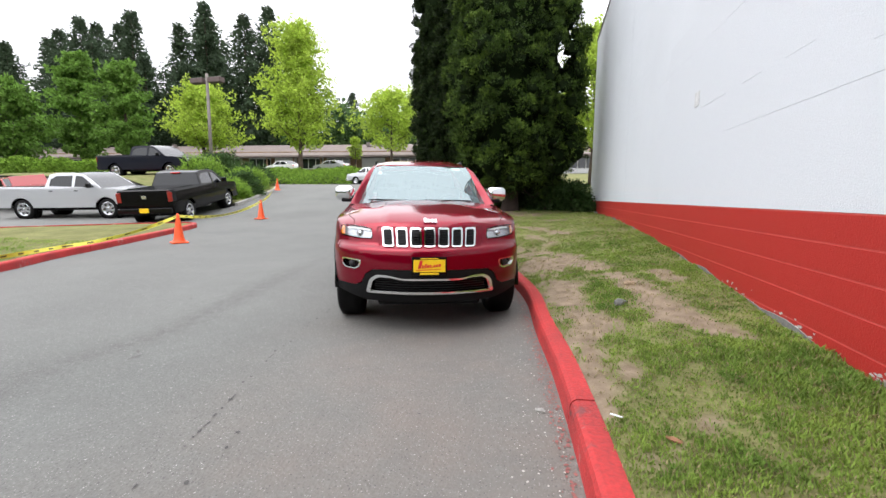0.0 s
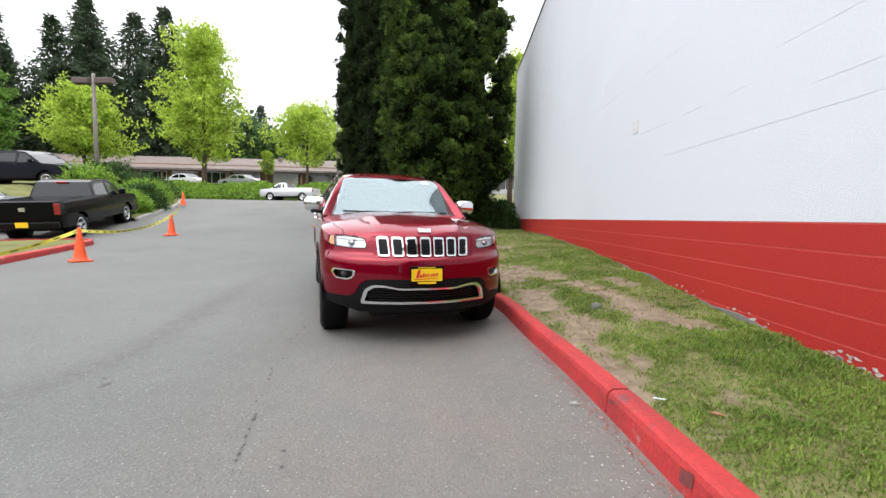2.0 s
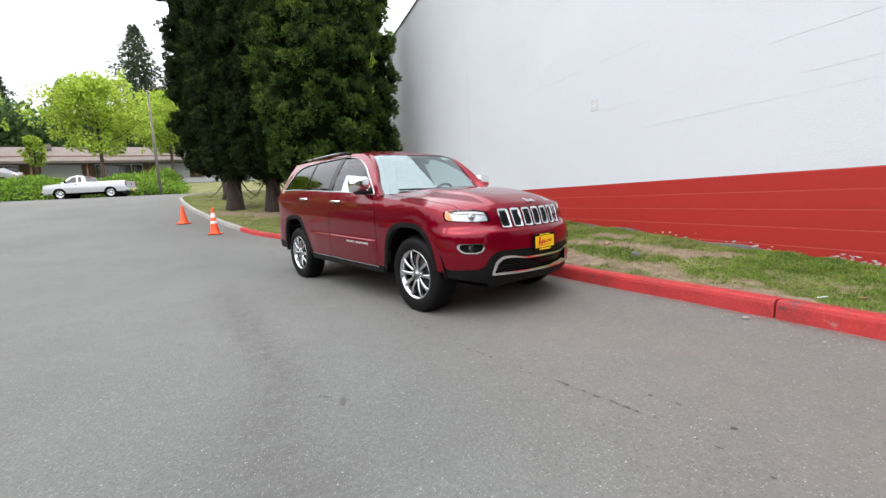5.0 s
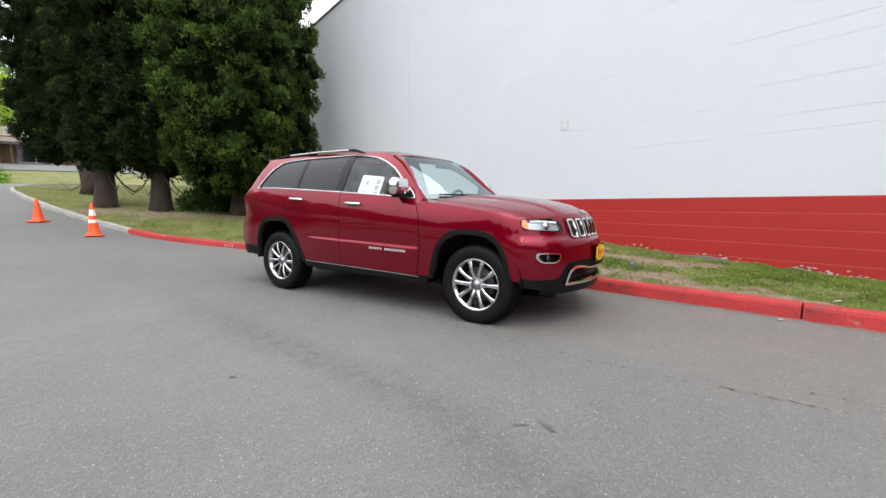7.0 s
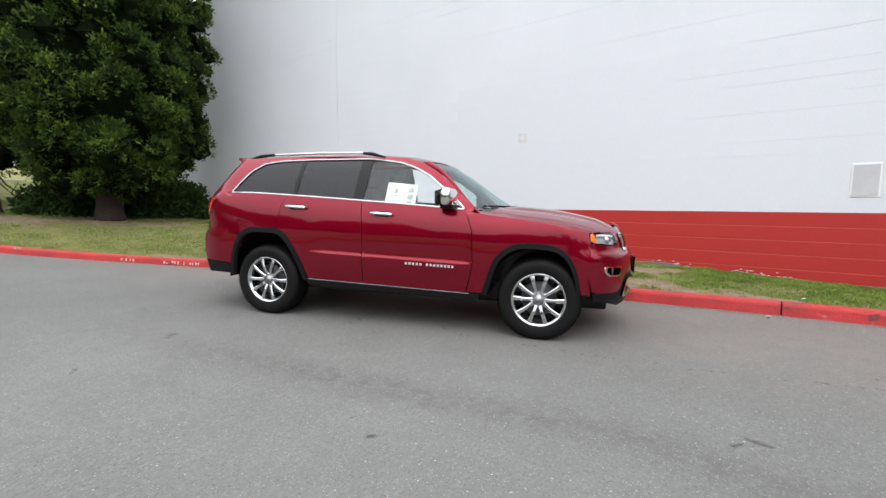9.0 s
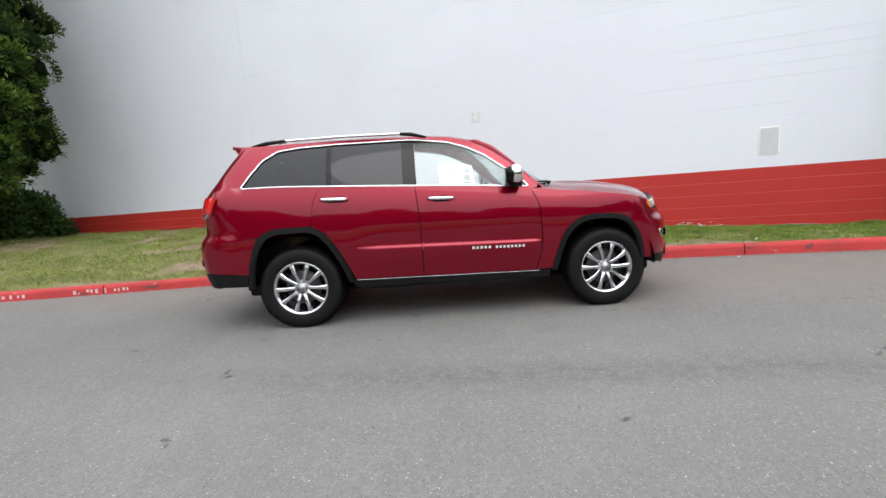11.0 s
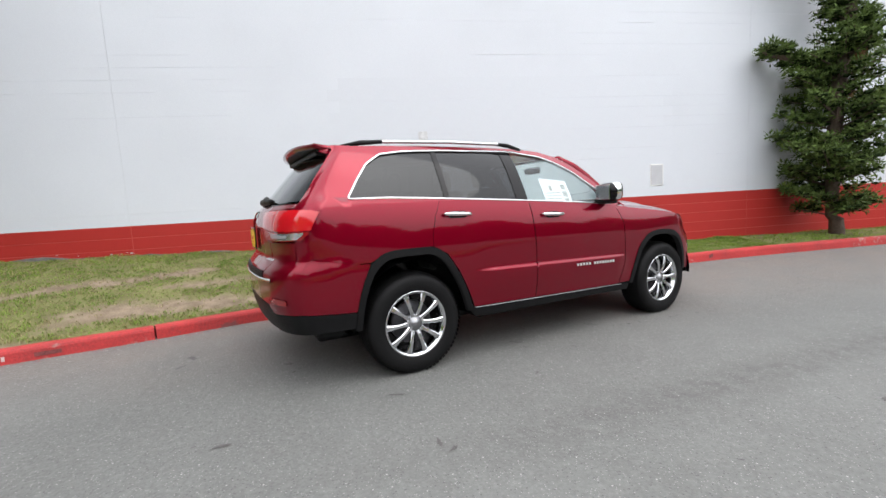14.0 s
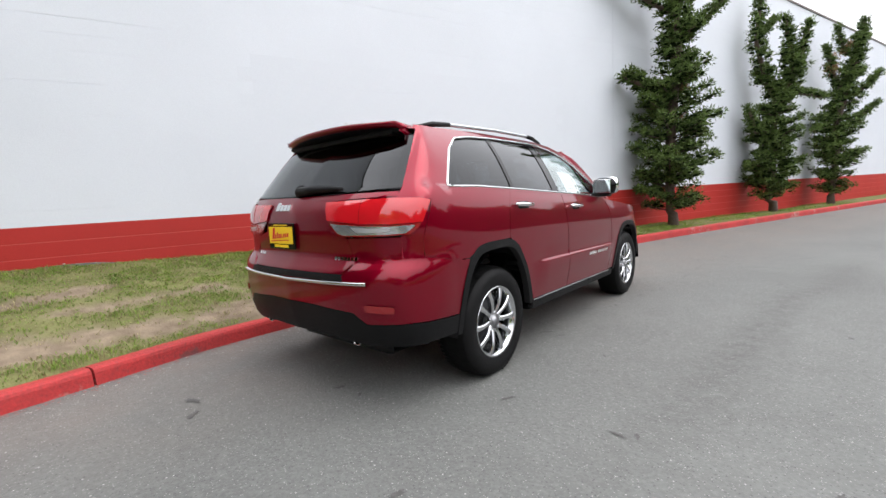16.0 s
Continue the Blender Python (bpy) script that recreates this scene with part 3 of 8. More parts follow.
def wall_shell():
    bm = bmesh.new()
    ends = []
    for y in (WALL_S, -20, 0, 15, WALL_N):
        t = wall_top(y)
        ends.append([bm.verts.new((WALL_X + a, y, z)) for a, z in ((0, -0.6), (0, t), (0.3, t), (0.3, -0.6))])
    for a, b in zip(ends, ends[1:]):
        for k in range(4):
            bm.faces.new((a[k], b[k], b[(k + 1) % 4], a[(k + 1) % 4]))
    bm.faces.new(ends[0])
    bm.faces.new(ends[-1][::-1])
    bmesh.ops.recalc_face_normals(bm, faces=bm.faces)
    return bm


MORTAR = mat("painted_mortar", (0.60, 0.625, 0.66), rough=0.6, var=0.08, scale=2, bump=0.3, fine=80)
wall_west = part("wall_west", wall_shell(), MORTAR, None)
tagged(wall_west, "tall white painted concrete block wall with a red base band", "wall", kind="structure")
bm = bmesh.new()
box_into(bm, WALL_X + 10.3, WALL_N - 0.15, 3.6, 20, 0.3, 8.6)
wall_north = tagged(part("wall_north", bm, WALL_WHITE, None), "white painted end wall of the building", "wall", kind="structure")
bm = bmesh.new()
box_into(bm, WALL_X + 10.3, (WALL_N + WALL_S) / 2, 6.3, 20, WALL_N - WALL_S - 0.7, 0.2)
roof = tagged(part("roof", bm, KERB_GREY, None), "flat grey roof behind the parapet", "roof", kind="structure")
bm = bmesh.new()
ends = []
for y in (WALL_S, 15, WALL_N + 0.02):
    t = wall_top(y)
    ends.append([bm.verts.new((WALL_X + a, y, t + z)) for a, z in ((-0.03, 0.004), (-0.03, 0.07), (0.33, 0.07), (0.33, 0.004))])
for a, b in zip(ends, ends[1:]):
    for k in range(4):
        bm.faces.new((a[k], b[k], b[(k + 1) % 4], a[(k + 1) % 4]))
bm.faces.new(ends[0])
bm.faces.new(ends[-1][::-1])
bmesh.ops.recalc_face_normals(bm, faces=bm.faces)
coping = tagged(part("coping", bm, STEEL, None), "thin grey metal coping on the parapet", "coping", kind="structure")


# concrete blocks, course by course, proud of their mortar; the nearest stretch as single blocks, the rest joined
def block_plate(y0, y1, z0, z1, lined):
    """A block's painted face. The thick paint fills most joints; a lined block keeps an open joint along its top."""
    g, c = (0.009, 0.004) if lined == "red" else (0.0008, 0.0022) if lined else (0.0, 0.0)
    x0, x1 = WALL_X - 0.0024, WALL_X - 0.0060
    v = [(x0, y0, z0), (x0, y1, z0), (x0, y1, z1 - g), (x0, y0, z1 - g), (x1, y0, z0), (x1, y1, z0), (x1, y1, z1 - g - c), (x1, y0, z1 - g - c)]
    f = [(4, 7, 6, 5), (0, 4, 5, 1), (1, 5, 6, 2), (2, 6, 7, 3), (3, 7, 4, 0)]
    return v, f


def lay_blocks():
    rest = {"white": ([], []), "red": ([], [])}
    shared = {}
    for row in range(0, 41):
        z0, z1 = row * 0.2, row * 0.2 + 0.2
        kind = "red" if z1 <= 1.21 else "white"
        m = WALL_RED if kind == "red" else WALL_WHITE
        shift = 0.2 if row % 2 else 0.0
        y = -26.0 + shift
        while y < WALL_N - 0.42:
            y1 = y + 0.4
            top = wall_top(y) - 0.01
            joint = any(y < j < y1 for j in (0.614, 12.64))
            if z1 < top and z1 > WALL_BASE(max(-50, y)) - 0.02:
                pieces = [(y, y1)]
                if joint:
                    j = [j for j in (0.614, 12.64) if y < j < y1][0]
                    pieces = [(y, j - 0.005), (j + 0.005, y1)]
                lined = "red" if kind == "red" else noise.noise((y * 0.22, row * 3.1, 3.0)) + 0.35 * noise.noise((y * 0.9, row * 1.9, 7.0)) > 0.02 + 0.30 * sstep(3.5, 7.5, y) - 0.12 * sstep(9.5, 11.5, y)
                for a, b in pieces:
                    if 2.3 <= a and b <= 9.2 and z1 <= 3.7 and not joint:
                        key = kind, lined
                        if key not in shared:
                            v, f = block_plate(0, 0.4, 0, 0.2, lined)
                            shared[key] = mesh("block", [(p[0] - WALL_X, p[1], p[2]) for p in v], f, m)
                        o = part("block", shared[key], None, wall_west)
                        o.location = (WALL_X, a, z0)
                    else:
                        vs, fs = rest[kind]
                        v, f = block_plate(a, b, z0, z1, lined)
                        n = len(vs)
                        vs += v
                        fs += [tuple(n + i for i in q) for q in f]
            y = y1
    for kind, m in (("white", WALL_WHITE), ("red", WALL_RED)):
        vs, fs = rest[kind]
        o = part("far_blocks", mesh("far_blocks", vs, fs, m), None, wall_west)
        o["kind"] = "stuff"


# joints coloured lighter than the blocks, for light caught on their ledges
v = [(WALL_X - 0.002, WALL_S, -0.5), (WALL_X - 0.002, WALL_N, -0.5), (WALL_X - 0.002, WALL_N, 1.2), (WALL_X - 0.002, WALL_S, 1.2)]
part("base_band", mesh("base_band", v, [(0, 3, 2, 1)], mat("lit_red_joints", (0.50, 0.085, 0.070), rough=0.7, var=0.2, scale=4)), None, wall_west, "red painted base band of the wall")
# a painted-over vent cover and a patched square on the wall
bm = box(WALL_X - 0.008, 2.745, 1.62, 0.012, 0.29, 0.44, None, 0.004)
vent = tagged(part("vent_cover", bm, TRIM_WHITE, None), "painted-over white vent cover on the block wall", "vent cover")
part("cover_plate", box(WALL_X - 0.016, 2.745, 1.62, 0.006, 0.25, 0.40, None, 0.002), mat("vent_paint", (0.46, 0.47, 0.49), rough=0.6, var=0.1, scale=6), vent)
bm = box(WALL_X - 0.008, 7.53, 2.54, 0.010, 0.17, 0.18, None, 0.003)
tagged(part("wall_patch", bm, mat("patch_plaster", (0.60, 0.61, 0.62), rough=0.8, var=0.3, scale=14, bump=0.6, fine=70), None), "small rough plaster patch on the white wall", "wall patch")


def flakes():
    """Bare, flaked spots where the red paint meets the turf."""
    rng = random.Random(4)
    v, f = [], []
    for k in range(70):
        y = rng.choice((rng.gauss(5.9, 0.3), rng.gauss(4.85, 0.18), rng.gauss(3.9, 0.15), rng.gauss(3.45, 0.1), rng.gauss(13.2, 0.5)))
        z = WALL_BASE(y) + abs(rng.gauss(0.0, 0.035)) + 0.01
        r = rng.uniform(0.003, 0.013)
        b = len(v)
        n = rng.randint(5, 7)
        for i in range(n):
            a = 2 * math.pi * i / n
            q = r * rng.uniform(0.4, 1.5)
            v.append((WALL_X - 0.0085, y + q * math.cos(a) * 2.2, z + q * math.sin(a)))
        f.append(tuple(b + i for i in reversed(range(n))))
    o = part("flaked_spots", mesh("flaked_spots", v, f, FLAKED), None, wall_west, "bare spots where the red paint has flaked")
    o["kind"] = "stuff"


flakes()
FOOTING = mat("weathered_footing", (0.17, 0.165, 0.155), rough=0.9, var=0.4, scale=9, bump=0.5, fine=50)
# a strip of bare grey footing where the turf has sunk
v, f = [], []
ys_ = np.linspace(-2, 20, 111)
for y in ys_:
    h = 0.035 + 0.10 * max(0, noise.noise((0, y * 1.1, 5))) + 0.02 * noise.noise((0, y * 6, 2))
    v += [(WALL_X - 0.012, y, WALL_BASE(y) - 0.15), (WALL_X - 0.012, y, WALL_BASE(y) - 0.035 + h), (WALL_X, y, WALL_BASE(y) - 0.03 + h)]
for i in range(110):
    f += [(3 * i, 3 * i + 1, 3 * i + 4, 3 * i + 3), (3 * i + 1, 3 * i + 2, 3 * i + 5, 3 * i + 4)]
part("footing", mesh("footing", v, f, FOOTING), None, wall_west, "rough grey footing at the wall's base")


# ---- the cherry red sport utility vehicle: surfaces ----
# Car axes: x forwards from the middle of the wheelbase, y to the car's left, z up from the road.
from mathutils.geometry import delaunay_2d_cdt

W_LOW = spline((0.22, 0.30, 0.42, 0.55, 0.70, 0.85, 1.0, 1.12, 1.22, 1.32), (0.885, 0.905, 0.925, 0.940, 0.953, 0.957, 0.951, 0.937, 0.912, 0.876))
FRONT_Y = (0, 0.2, 0.43, 0.6, 0.7, 0.8, 0.87, 0.915, 0.945, 0.965, 0.99)
FRONT_A = (0, 0.013, 0.075, 0.145, 0.205, 0.29, 0.375, 0.46, 0.56, 0.72, 1.2)
FRONT_BOW, FRONT_INV = spline(FRONT_Y, FRONT_A), spline(FRONT_A, FRONT_Y)
FRONT_X = spline((0.20, 0.28, 0.36, 0.45, 0.6, 0.75, 0.805, 0.83, 0.85, 0.95, 1.03, 1.08, 1.12), (2.22, 2.29, 2.335, 2.355, 2.365, 2.355, 2.345, 2.325, 2.295, 2.265, 2.225, 2.17, 2.06))
REAR_Y = (0, 0.4, 0.6, 0.7, 0.8, 0.86, 0.90, 0.93, 0.955, 0.99)
REAR_A = (0, 0.02, 0.05, 0.075, 0.12, 0.165, 0.22, 0.30, 0.45, 1.1)
REAR_BOW, REAR_INV = spline(REAR_Y, REAR_A), spline(REAR_A, REAR_Y)
REAR_X = spline((0.36, 0.45, 0.55, 0.65, 0.78, 0.84, 0.875, 0.93, 0.98, 1.1, 1.22, 1.30, 1.40, 1.52, 1.66), (2.36, 2.43, 2.465, 2.485, 2.49, 2.482, 2.466, 2.424, 2.42, 2.42, 2.405, 2.36, 2.265, 2.15, 2.01))
BELT = spline((-2.3, -1.88, -1.2, -0.35, 0.3, 0.72, 1.0), (1.36, 1.335, 1.305, 1.262, 1.225, 1.195, 1.17))


def smin(a, b, k):
    h = max(k - abs(a - b), 0) / k
    return min(a, b) - h * h * k * 0.25


def side_y(x, z):
    """Half width of the body below and above the belt line."""
    b = BELT(x)
    if z <= b:
        w = W_LOW(z + (1.26 - b) * sstep(0.9, b, z))
        line = 0.725 - 0.022 * (x + 0.9)
        fade = sstep(-1.0, -0.70, x) * (1 - sstep(0.72, 0.90, x))
        w += fade * (0.013 * (1 - sstep(line - 0.004, line + 0.030, z)) * sstep(0.42, 0.64, z) - 0.006 * sstep(line, line + 0.03, z) * (1 - sstep(line + 0.03, line + 0.25, z)))
        w += 0.022 * (1 - sstep(0.870, 0.930, z)) * sstep(0.5, 0.7, z) * sstep(-1.90, -2.10, x) if x < -1.9 else 0.0
    else:
        u = (z - b) / 0.46
        w = W_LOW(1.26) - 0.012 - 0.30 * u * (0.62 + 0.38 * u)
    w = smin(w, FRONT_INV(max(0.0, FRONT_X(z) - x)), 0.03) if x > 1.2 else w
    w = smin(w, REAR_INV(max(0.0, x + REAR_X(z))), 0.03 + 0.10 * sstep(1.25, 1.45, z)) if x < -1.2 else w
    return w


def front_x(y, z):
    return FRONT_X(z) - FRONT_BOW(abs(y))


def rear_x(y, z):
    return -REAR_X(z) + REAR_BOW(abs(y))


HOOD_C = spline((0.85, 1.0, 1.2, 1.56, 1.9, 2.05, 2.15, 2.24), (1.265, 1.255, 1.238, 1.205, 1.145, 1.105, 1.065, 1.01))
SHOULDER = spline((0.6, 0.95, 1.3, 1.6, 1.8, 1.95, 2.05), (1.19, 1.165, 1.125, 1.085, 1.045, 1.005, 0.97))


def hood_z(x, y):
    zs, zc = SHOULDER(x), HOOD_C(x)
    ys = side_y(x, zs)
    u = min(1.0, abs(y) / max(0.05, ys))
    z = zs + (zc - zs) * (1 - u ** 3.2)
    edge = 0.42 + 0.10 * (2.1 - x)
    z += 0.020 * (1 - sstep(edge - 0.05, edge + 0.03, abs(y))) * sstep(0.95, 1.3, x) * (1 - sstep(1.95, 2.2, x)) - 0.006
    bow = FRONT_BOW(abs(y))
    over = x + bow - 2.16
    return z - (2.2 * over * over if over > 0 else 0)


ROOF_C = spline((-2.35, -2.1, -1.8, -1.2, -0.6, -0.14, 0.12, 0.3, 0.42, 0.6), (1.70, 1.715, 1.735, 1.762, 1.772, 1.757, 1.728, 1.688, 1.650, 1.57))


def roof_z(x, y):
    return ROOF_C(x) - 0.055 * min(1.3, abs(y) / 0.68) ** 2.6


SCREEN_X = spline((1.18, 1.24, 1.30, 1.40, 1.49, 1.58, 1.64, 1.70, 1.76), (1.20, 1.10, 0.99, 0.835, 0.69, 0.535, 0.425, 0.30, 0.15))


def screen_x(y, z):
    return SCREEN_X(z) - (0.30 - 0.18 * sstep(1.2, 1.68, z)) * (abs(y) / 0.72) ** 2.2


def on_side(s):
    return lambda a, b: Vector((a, s * side_y(a, b), b))


def on_front(a, b):
    return Vector((front_x(a, b), a, b))


def on_rear(a, b):
    return Vector((rear_x(a, b), a, b))


def on_hood(a, b):
    return Vector((a, b, hood_z(a, b)))


def on_roof(a, b):
    return Vector((a, b, roof_z(a, b)))


def on_screen(a, b):
    return Vector((screen_x(a, b), a, b))


def inside(p, poly):
    c = False
    for (ax, ay), (bx, by) in zip(poly, poly[1:] + poly[:1]):
        if (ay > p[1]) != (by > p[1]) and p[0] < (bx - ax) * (p[1] - ay) / (by - ay) + ax:
            c = not c
    return c


def dense(poly, step):
    out = []
    for (ax, ay), (bx, by) in zip(poly, poly[1:] + poly[:1]):
        n = max(1, int(math.hypot(bx - ax, by - ay) / step))
        out += [(ax + (bx - ax) * k / n, ay + (by - ay) * k / n) for k in range(n)]
    return out


def rounded(poly, r, n=4):
    """The outline with its corners rounded."""
    out = []
    m = len(poly)
    for i in range(m):
        a, b, c = (Vector(poly[k % m]) for k in (i - 1, i, i + 1))
        d1, d2 = (a - b), (c - b)
        q = min(r, d1.length * 0.45, d2.length * 0.45)
        p, s = b + d1.normalized() * q, b + d2.normalized() * q
        for k in range(n + 1):
            t = k / n
            out.append(tuple(p * (1 - t) ** 2 + b * 2 * t * (1 - t) + s * t * t))
    return out


def skin(fn, poly, holes=(), step=0.05, lift=0.0, rim=0.02, out=None, verts=None, faces=None, norms=None, guides=()):
    """Fills an outline on a surface fn(a, b), with exact edges, smooth normals and a rim turned inwards."""
    verts, faces, norms = ([] if verts is None else verts), ([] if faces is None else faces), ([] if norms is None else norms)
    loops = [dense(list(poly), step)] + [dense(list(h), step) for h in holes]
    pts, edges = [], []
    for lp in loops:
        s = len(pts)
        pts += lp
        edges += [(s + k, s + (k + 1) % len(lp)) for k in range(len(lp))]
    nb = len(pts)
    xs, ys = [p[0] for p in loops[0]], [p[1] for p in loops[0]]
    nx, ny = max(1, int((max(xs) - min(xs)) / step)), max(1, int((max(ys) - min(ys)) / step))
    grid = [(min(xs) + (max(xs) - min(xs)) * (i + 0.5) / nx, min(ys) + (max(ys) - min(ys)) * (j + 0.5) / ny) for i in range(nx) for j in range(ny)]
    for g in guides:
        if inside(g, loops[0]) and np.min(np.hypot(np.array(pts)[:nb, 0] - g[0], np.array(pts)[:nb, 1] - g[1])) > 0.008:
            pts.append(g)
    edge = np.array(pts)
    for g in grid:
        if inside(g, loops[0]) and not any(inside(g, h) for h in loops[1:]) and np.min(np.hypot(edge[:, 0] - g[0], edge[:, 1] - g[1])) > step * 0.45:
            pts.append(g)
    r = delaunay_2d_cdt([Vector(p) for p in pts], edges, [], 0, 1e-6)
    uv, tris = r[0], r[2]
    base = len(verts)
    h = 0.004
    for p in uv:
        q = fn(p[0], p[1])
        n = (fn(p[0] + h, p[1]) - fn(p[0] - h, p[1])).cross(fn(p[0], p[1] + h) - fn(p[0], p[1] - h)).normalized()
        ref = out if out is not None else Vector((q.x * 0.2, q.y, q.z - 0.7))
        if n.dot(ref) < 0:
            n = -n
        verts.append(q + n * lift)
        norms.append(n)
    for t in tris:
        c = (sum(uv[i][0] for i in t) / len(t), sum(uv[i][1] for i in t) / len(t))
        if inside(c, loops[0]) and not any(inside(c, hh) for hh in loops[1:]):
            t = [base + i for i in t]
            fnm = (verts[t[1]] - verts[t[0]]).cross(verts[t[2]] - verts[t[0]])
            faces.append(tuple(t) if fnm.dot(norms[t[0]]) > 0 else tuple(reversed(t)))
    if rim > 0:
        s = 0
        origin = r[3]
        back = {}
        for i, o in enumerate(origin):
            for k in o:
                back.setdefault(k, i)
        for lp in loops:
            ids = [back[s + k] for k in range(len(lp))]
            top = len(verts)
            for i in ids:
                verts.append(Vector(verts[base + i]))
                norms.append(norms[base + i])
            low = len(verts)
            for i in ids:
                verts.append(verts[base + i] - norms[base + i] * rim)
                norms.append(norms[base + i])
            m = len(ids)
            for k in range(m):
                faces.append((top + k, top + (k + 1) % m, low + (k + 1) % m, low + k))
            s += len(lp)
    return verts, faces, norms


def panel(name, fn, poly, material, parent, label="", holes=(), step=0.05, lift=0.0, rim=0.018, out=None, guides=()):
    v, f, n = skin(fn, poly, holes, step, lift, rim, out, guides=guides)
    return part(name, mesh(name, v, f, material, smooth=True, normals=n), None, parent, label)


def strip(fn, line, half, lift, out=None):
    """A raised bead that follows a line on a surface."""
    v, f = [], []
    h = 0.004
    n = len(line)
    rows = []
    for i, (a, b) in enumerate(line):
        q = fn(a, b)
        nr = (fn(a + h, b) - fn(a - h, b)).cross(fn(a, b + h) - fn(a, b - h)).normalized()
        if nr.dot(out if out is not None else Vector((q.x * 0.2, q.y, q.z - 0.7))) < 0:
            nr = -nr
        rows.append((q, nr))
    closed = line[0] == line[-1]
    for i, (q, nr) in enumerate(rows):
        a, b = rows[(i - 1) if i or not closed else -2][0], rows[(i + 1) if i < n - 1 else (1 if closed else i)][0]
        t = (b - (a if i or closed else q)).normalized()
        s = t.cross(nr).normalized()
        for u, w in ((-1, -0.3), (-1, 0.55), (-0.55, 1), (0.55, 1), (1, 0.55), (1, -0.3)):
            v.append(q + s * half * u + nr * lift * w)
    for i in range(n - 1):
        for k in range(5):
            f.append((i * 6 + k, i * 6 + k + 1, (i + 1) * 6 + k + 1, (i + 1) * 6 + k))
    return v, f


def bead(name, fn, line, half, lift, material, parent, label="", out=None):
    v, f = strip(fn, line, half, lift, out)
    return part(name, mesh(name, v, f, material, smooth=True), None, parent, label)


def arc_poly(cx, cz, pts, k):
    return [(cx + (x - cx) * k, cz + (z - cz) * k) for x, z in pts]


REAR_ARCH = [(-1.925, 0.42), (-1.895, 0.62), (-1.84, 0.79), (-1.765, 0.90), (-1.66, 0.955), (-1.46, 0.965), (-1.30, 0.955), (-1.19, 0.885), (-1.09, 0.74), (-1.01, 0.58), (-0.955, 0.42)]
FRONT_ARCH = [(0.92, 0.40), (0.965, 0.56), (1.03, 0.74), (1.12, 0.845), (1.24, 0.905), (1.42, 0.915), (1.59, 0.895), (1.70, 0.825), (1.775, 0.70), (1.812, 0.56), (1.825, 0.46)]


def wheel_mesh_parts(parent, s, turn):
    """Tyre, rim barrel, ten spokes in five pairs, hub cap and nuts. The wheel's axis is y; its face looks to s."""
    tyre = [(0.245, -0.115), (0.275, -0.128), (0.33, -0.134), (0.362, -0.118), (0.383, -0.085), (0.3875, -0.03), (0.3875, 0.03), (0.383, 0.085),
            (0.362, 0.118), (0.33, 0.134), (0.275, 0.128), (0.245, 0.115)]
    t = part("tyre", lathe("tyre", tyre, RUBBER, "y", 64), None, parent)
    v, f = [], []
    for k in range(72):
        a = 2 * math.pi * k / 72
        for off, w in ((-0.085, 0.03), (-0.028, 0.03), (0.028, 0.03), (0.085, 0.03)):
            b = len(v)
            a0, a1 = a, a + 0.062
            for aa, yy in ((a0, off - w * 0.75), (a1, off - w * 0.75), (a1 + 0.02, off + w * 0.75), (a0 + 0.02, off + w * 0.75)):
                rr = 0.3905 - (0.006 if abs(yy) > 0.075 else 0)
                v.append((rr * math.cos(aa), yy, rr * math.sin(aa)))
            f.append((b, b + 1, b + 2, b + 3))
    tr = part("tread", mesh("tread", v, f, RUBBER), None, t)
    tr["kind"] = "stuff"
    rim = [(0.252, -0.11), (0.236, -0.105), (0.225, -0.02), (0.225, s * 0.06), (0.232, s * 0.100), (0.246, s * 0.112), (0.252, s * 0.118), (0.249, s * 0.123), (0.238, s * 0.118), (0.226, s * 0.098)]
    if s < 0:
        rim = [(0.252, 0.11), (0.236, 0.105), (0.225, 0.02), (0.225, -0.06), (0.232, -0.100), (0.246, -0.112), (0.252, -0.118), (0.249, -0.123), (0.238, -0.118), (0.226, -0.098)]
    r = part("rim", lathe("rim", rim, ALLOY, "y", 56), None, parent)
    for k in range(5):
        for e in (-1, 1):
            a = 2 * math.pi * k / 5 + turn
            v, f = [], []
            rows = []
            for i in range(7):
                u = i / 6
                rad = 0.055 + u * 0.180
                ang = a + e * (0.335 - 0.10 * u + 0.07 * u * u)
                wid = 0.0180 - 0.004 * math.sin(u * math.pi) + 0.005 * u * u
                dep = s * (0.098 + 0.016 * math.sin(u * math.pi * 0.9) + 0.008 * u)
                c = Vector((rad * math.cos(ang), 0, rad * math.sin(ang)))
                tang = Vector((-math.sin(ang), 0, math.cos(ang)))
                for q, dd in ((-1, -0.035), (-1, -0.006), (-0.6, 0.0), (0.6, 0.0), (1, -0.006), (1, -0.035)):
                    w = c + tang * wid * q
                    v.append((w.x, dep + s * dd, w.z))
            for i in range(6):
                for q in range(5):
                    f.append((i * 6 + q, i * 6 + q + 1, (i + 1) * 6 + q + 1, (i + 1) * 6 + q))
            part("spoke", mesh("spoke", v, f, ALLOY, smooth=False), None, r)
    cap = [(0.0, s * 0.110), (0.026, s * 0.109), (0.031, s * 0.100), (0.036, s * 0.094), (0.066, s * 0.090), (0.076, s * 0.074), (0.076, s * 0.05)]
    part("hub_cap", lathe("hub_cap", cap, HUB_ALLOY, "y", 28), None, r)
    for k in range(5):
        a = 2 * math.pi * (k + 0.5) / 5 + turn
        me = lathe("wheel_nut", [(0.0, s * 0.104), (0.011, s * 0.104), (0.013, s * 0.098), (0.013, s * 0.080)], CHROME, "y", 6, smooth=False)
        o = part("wheel_nut", me, None, r)
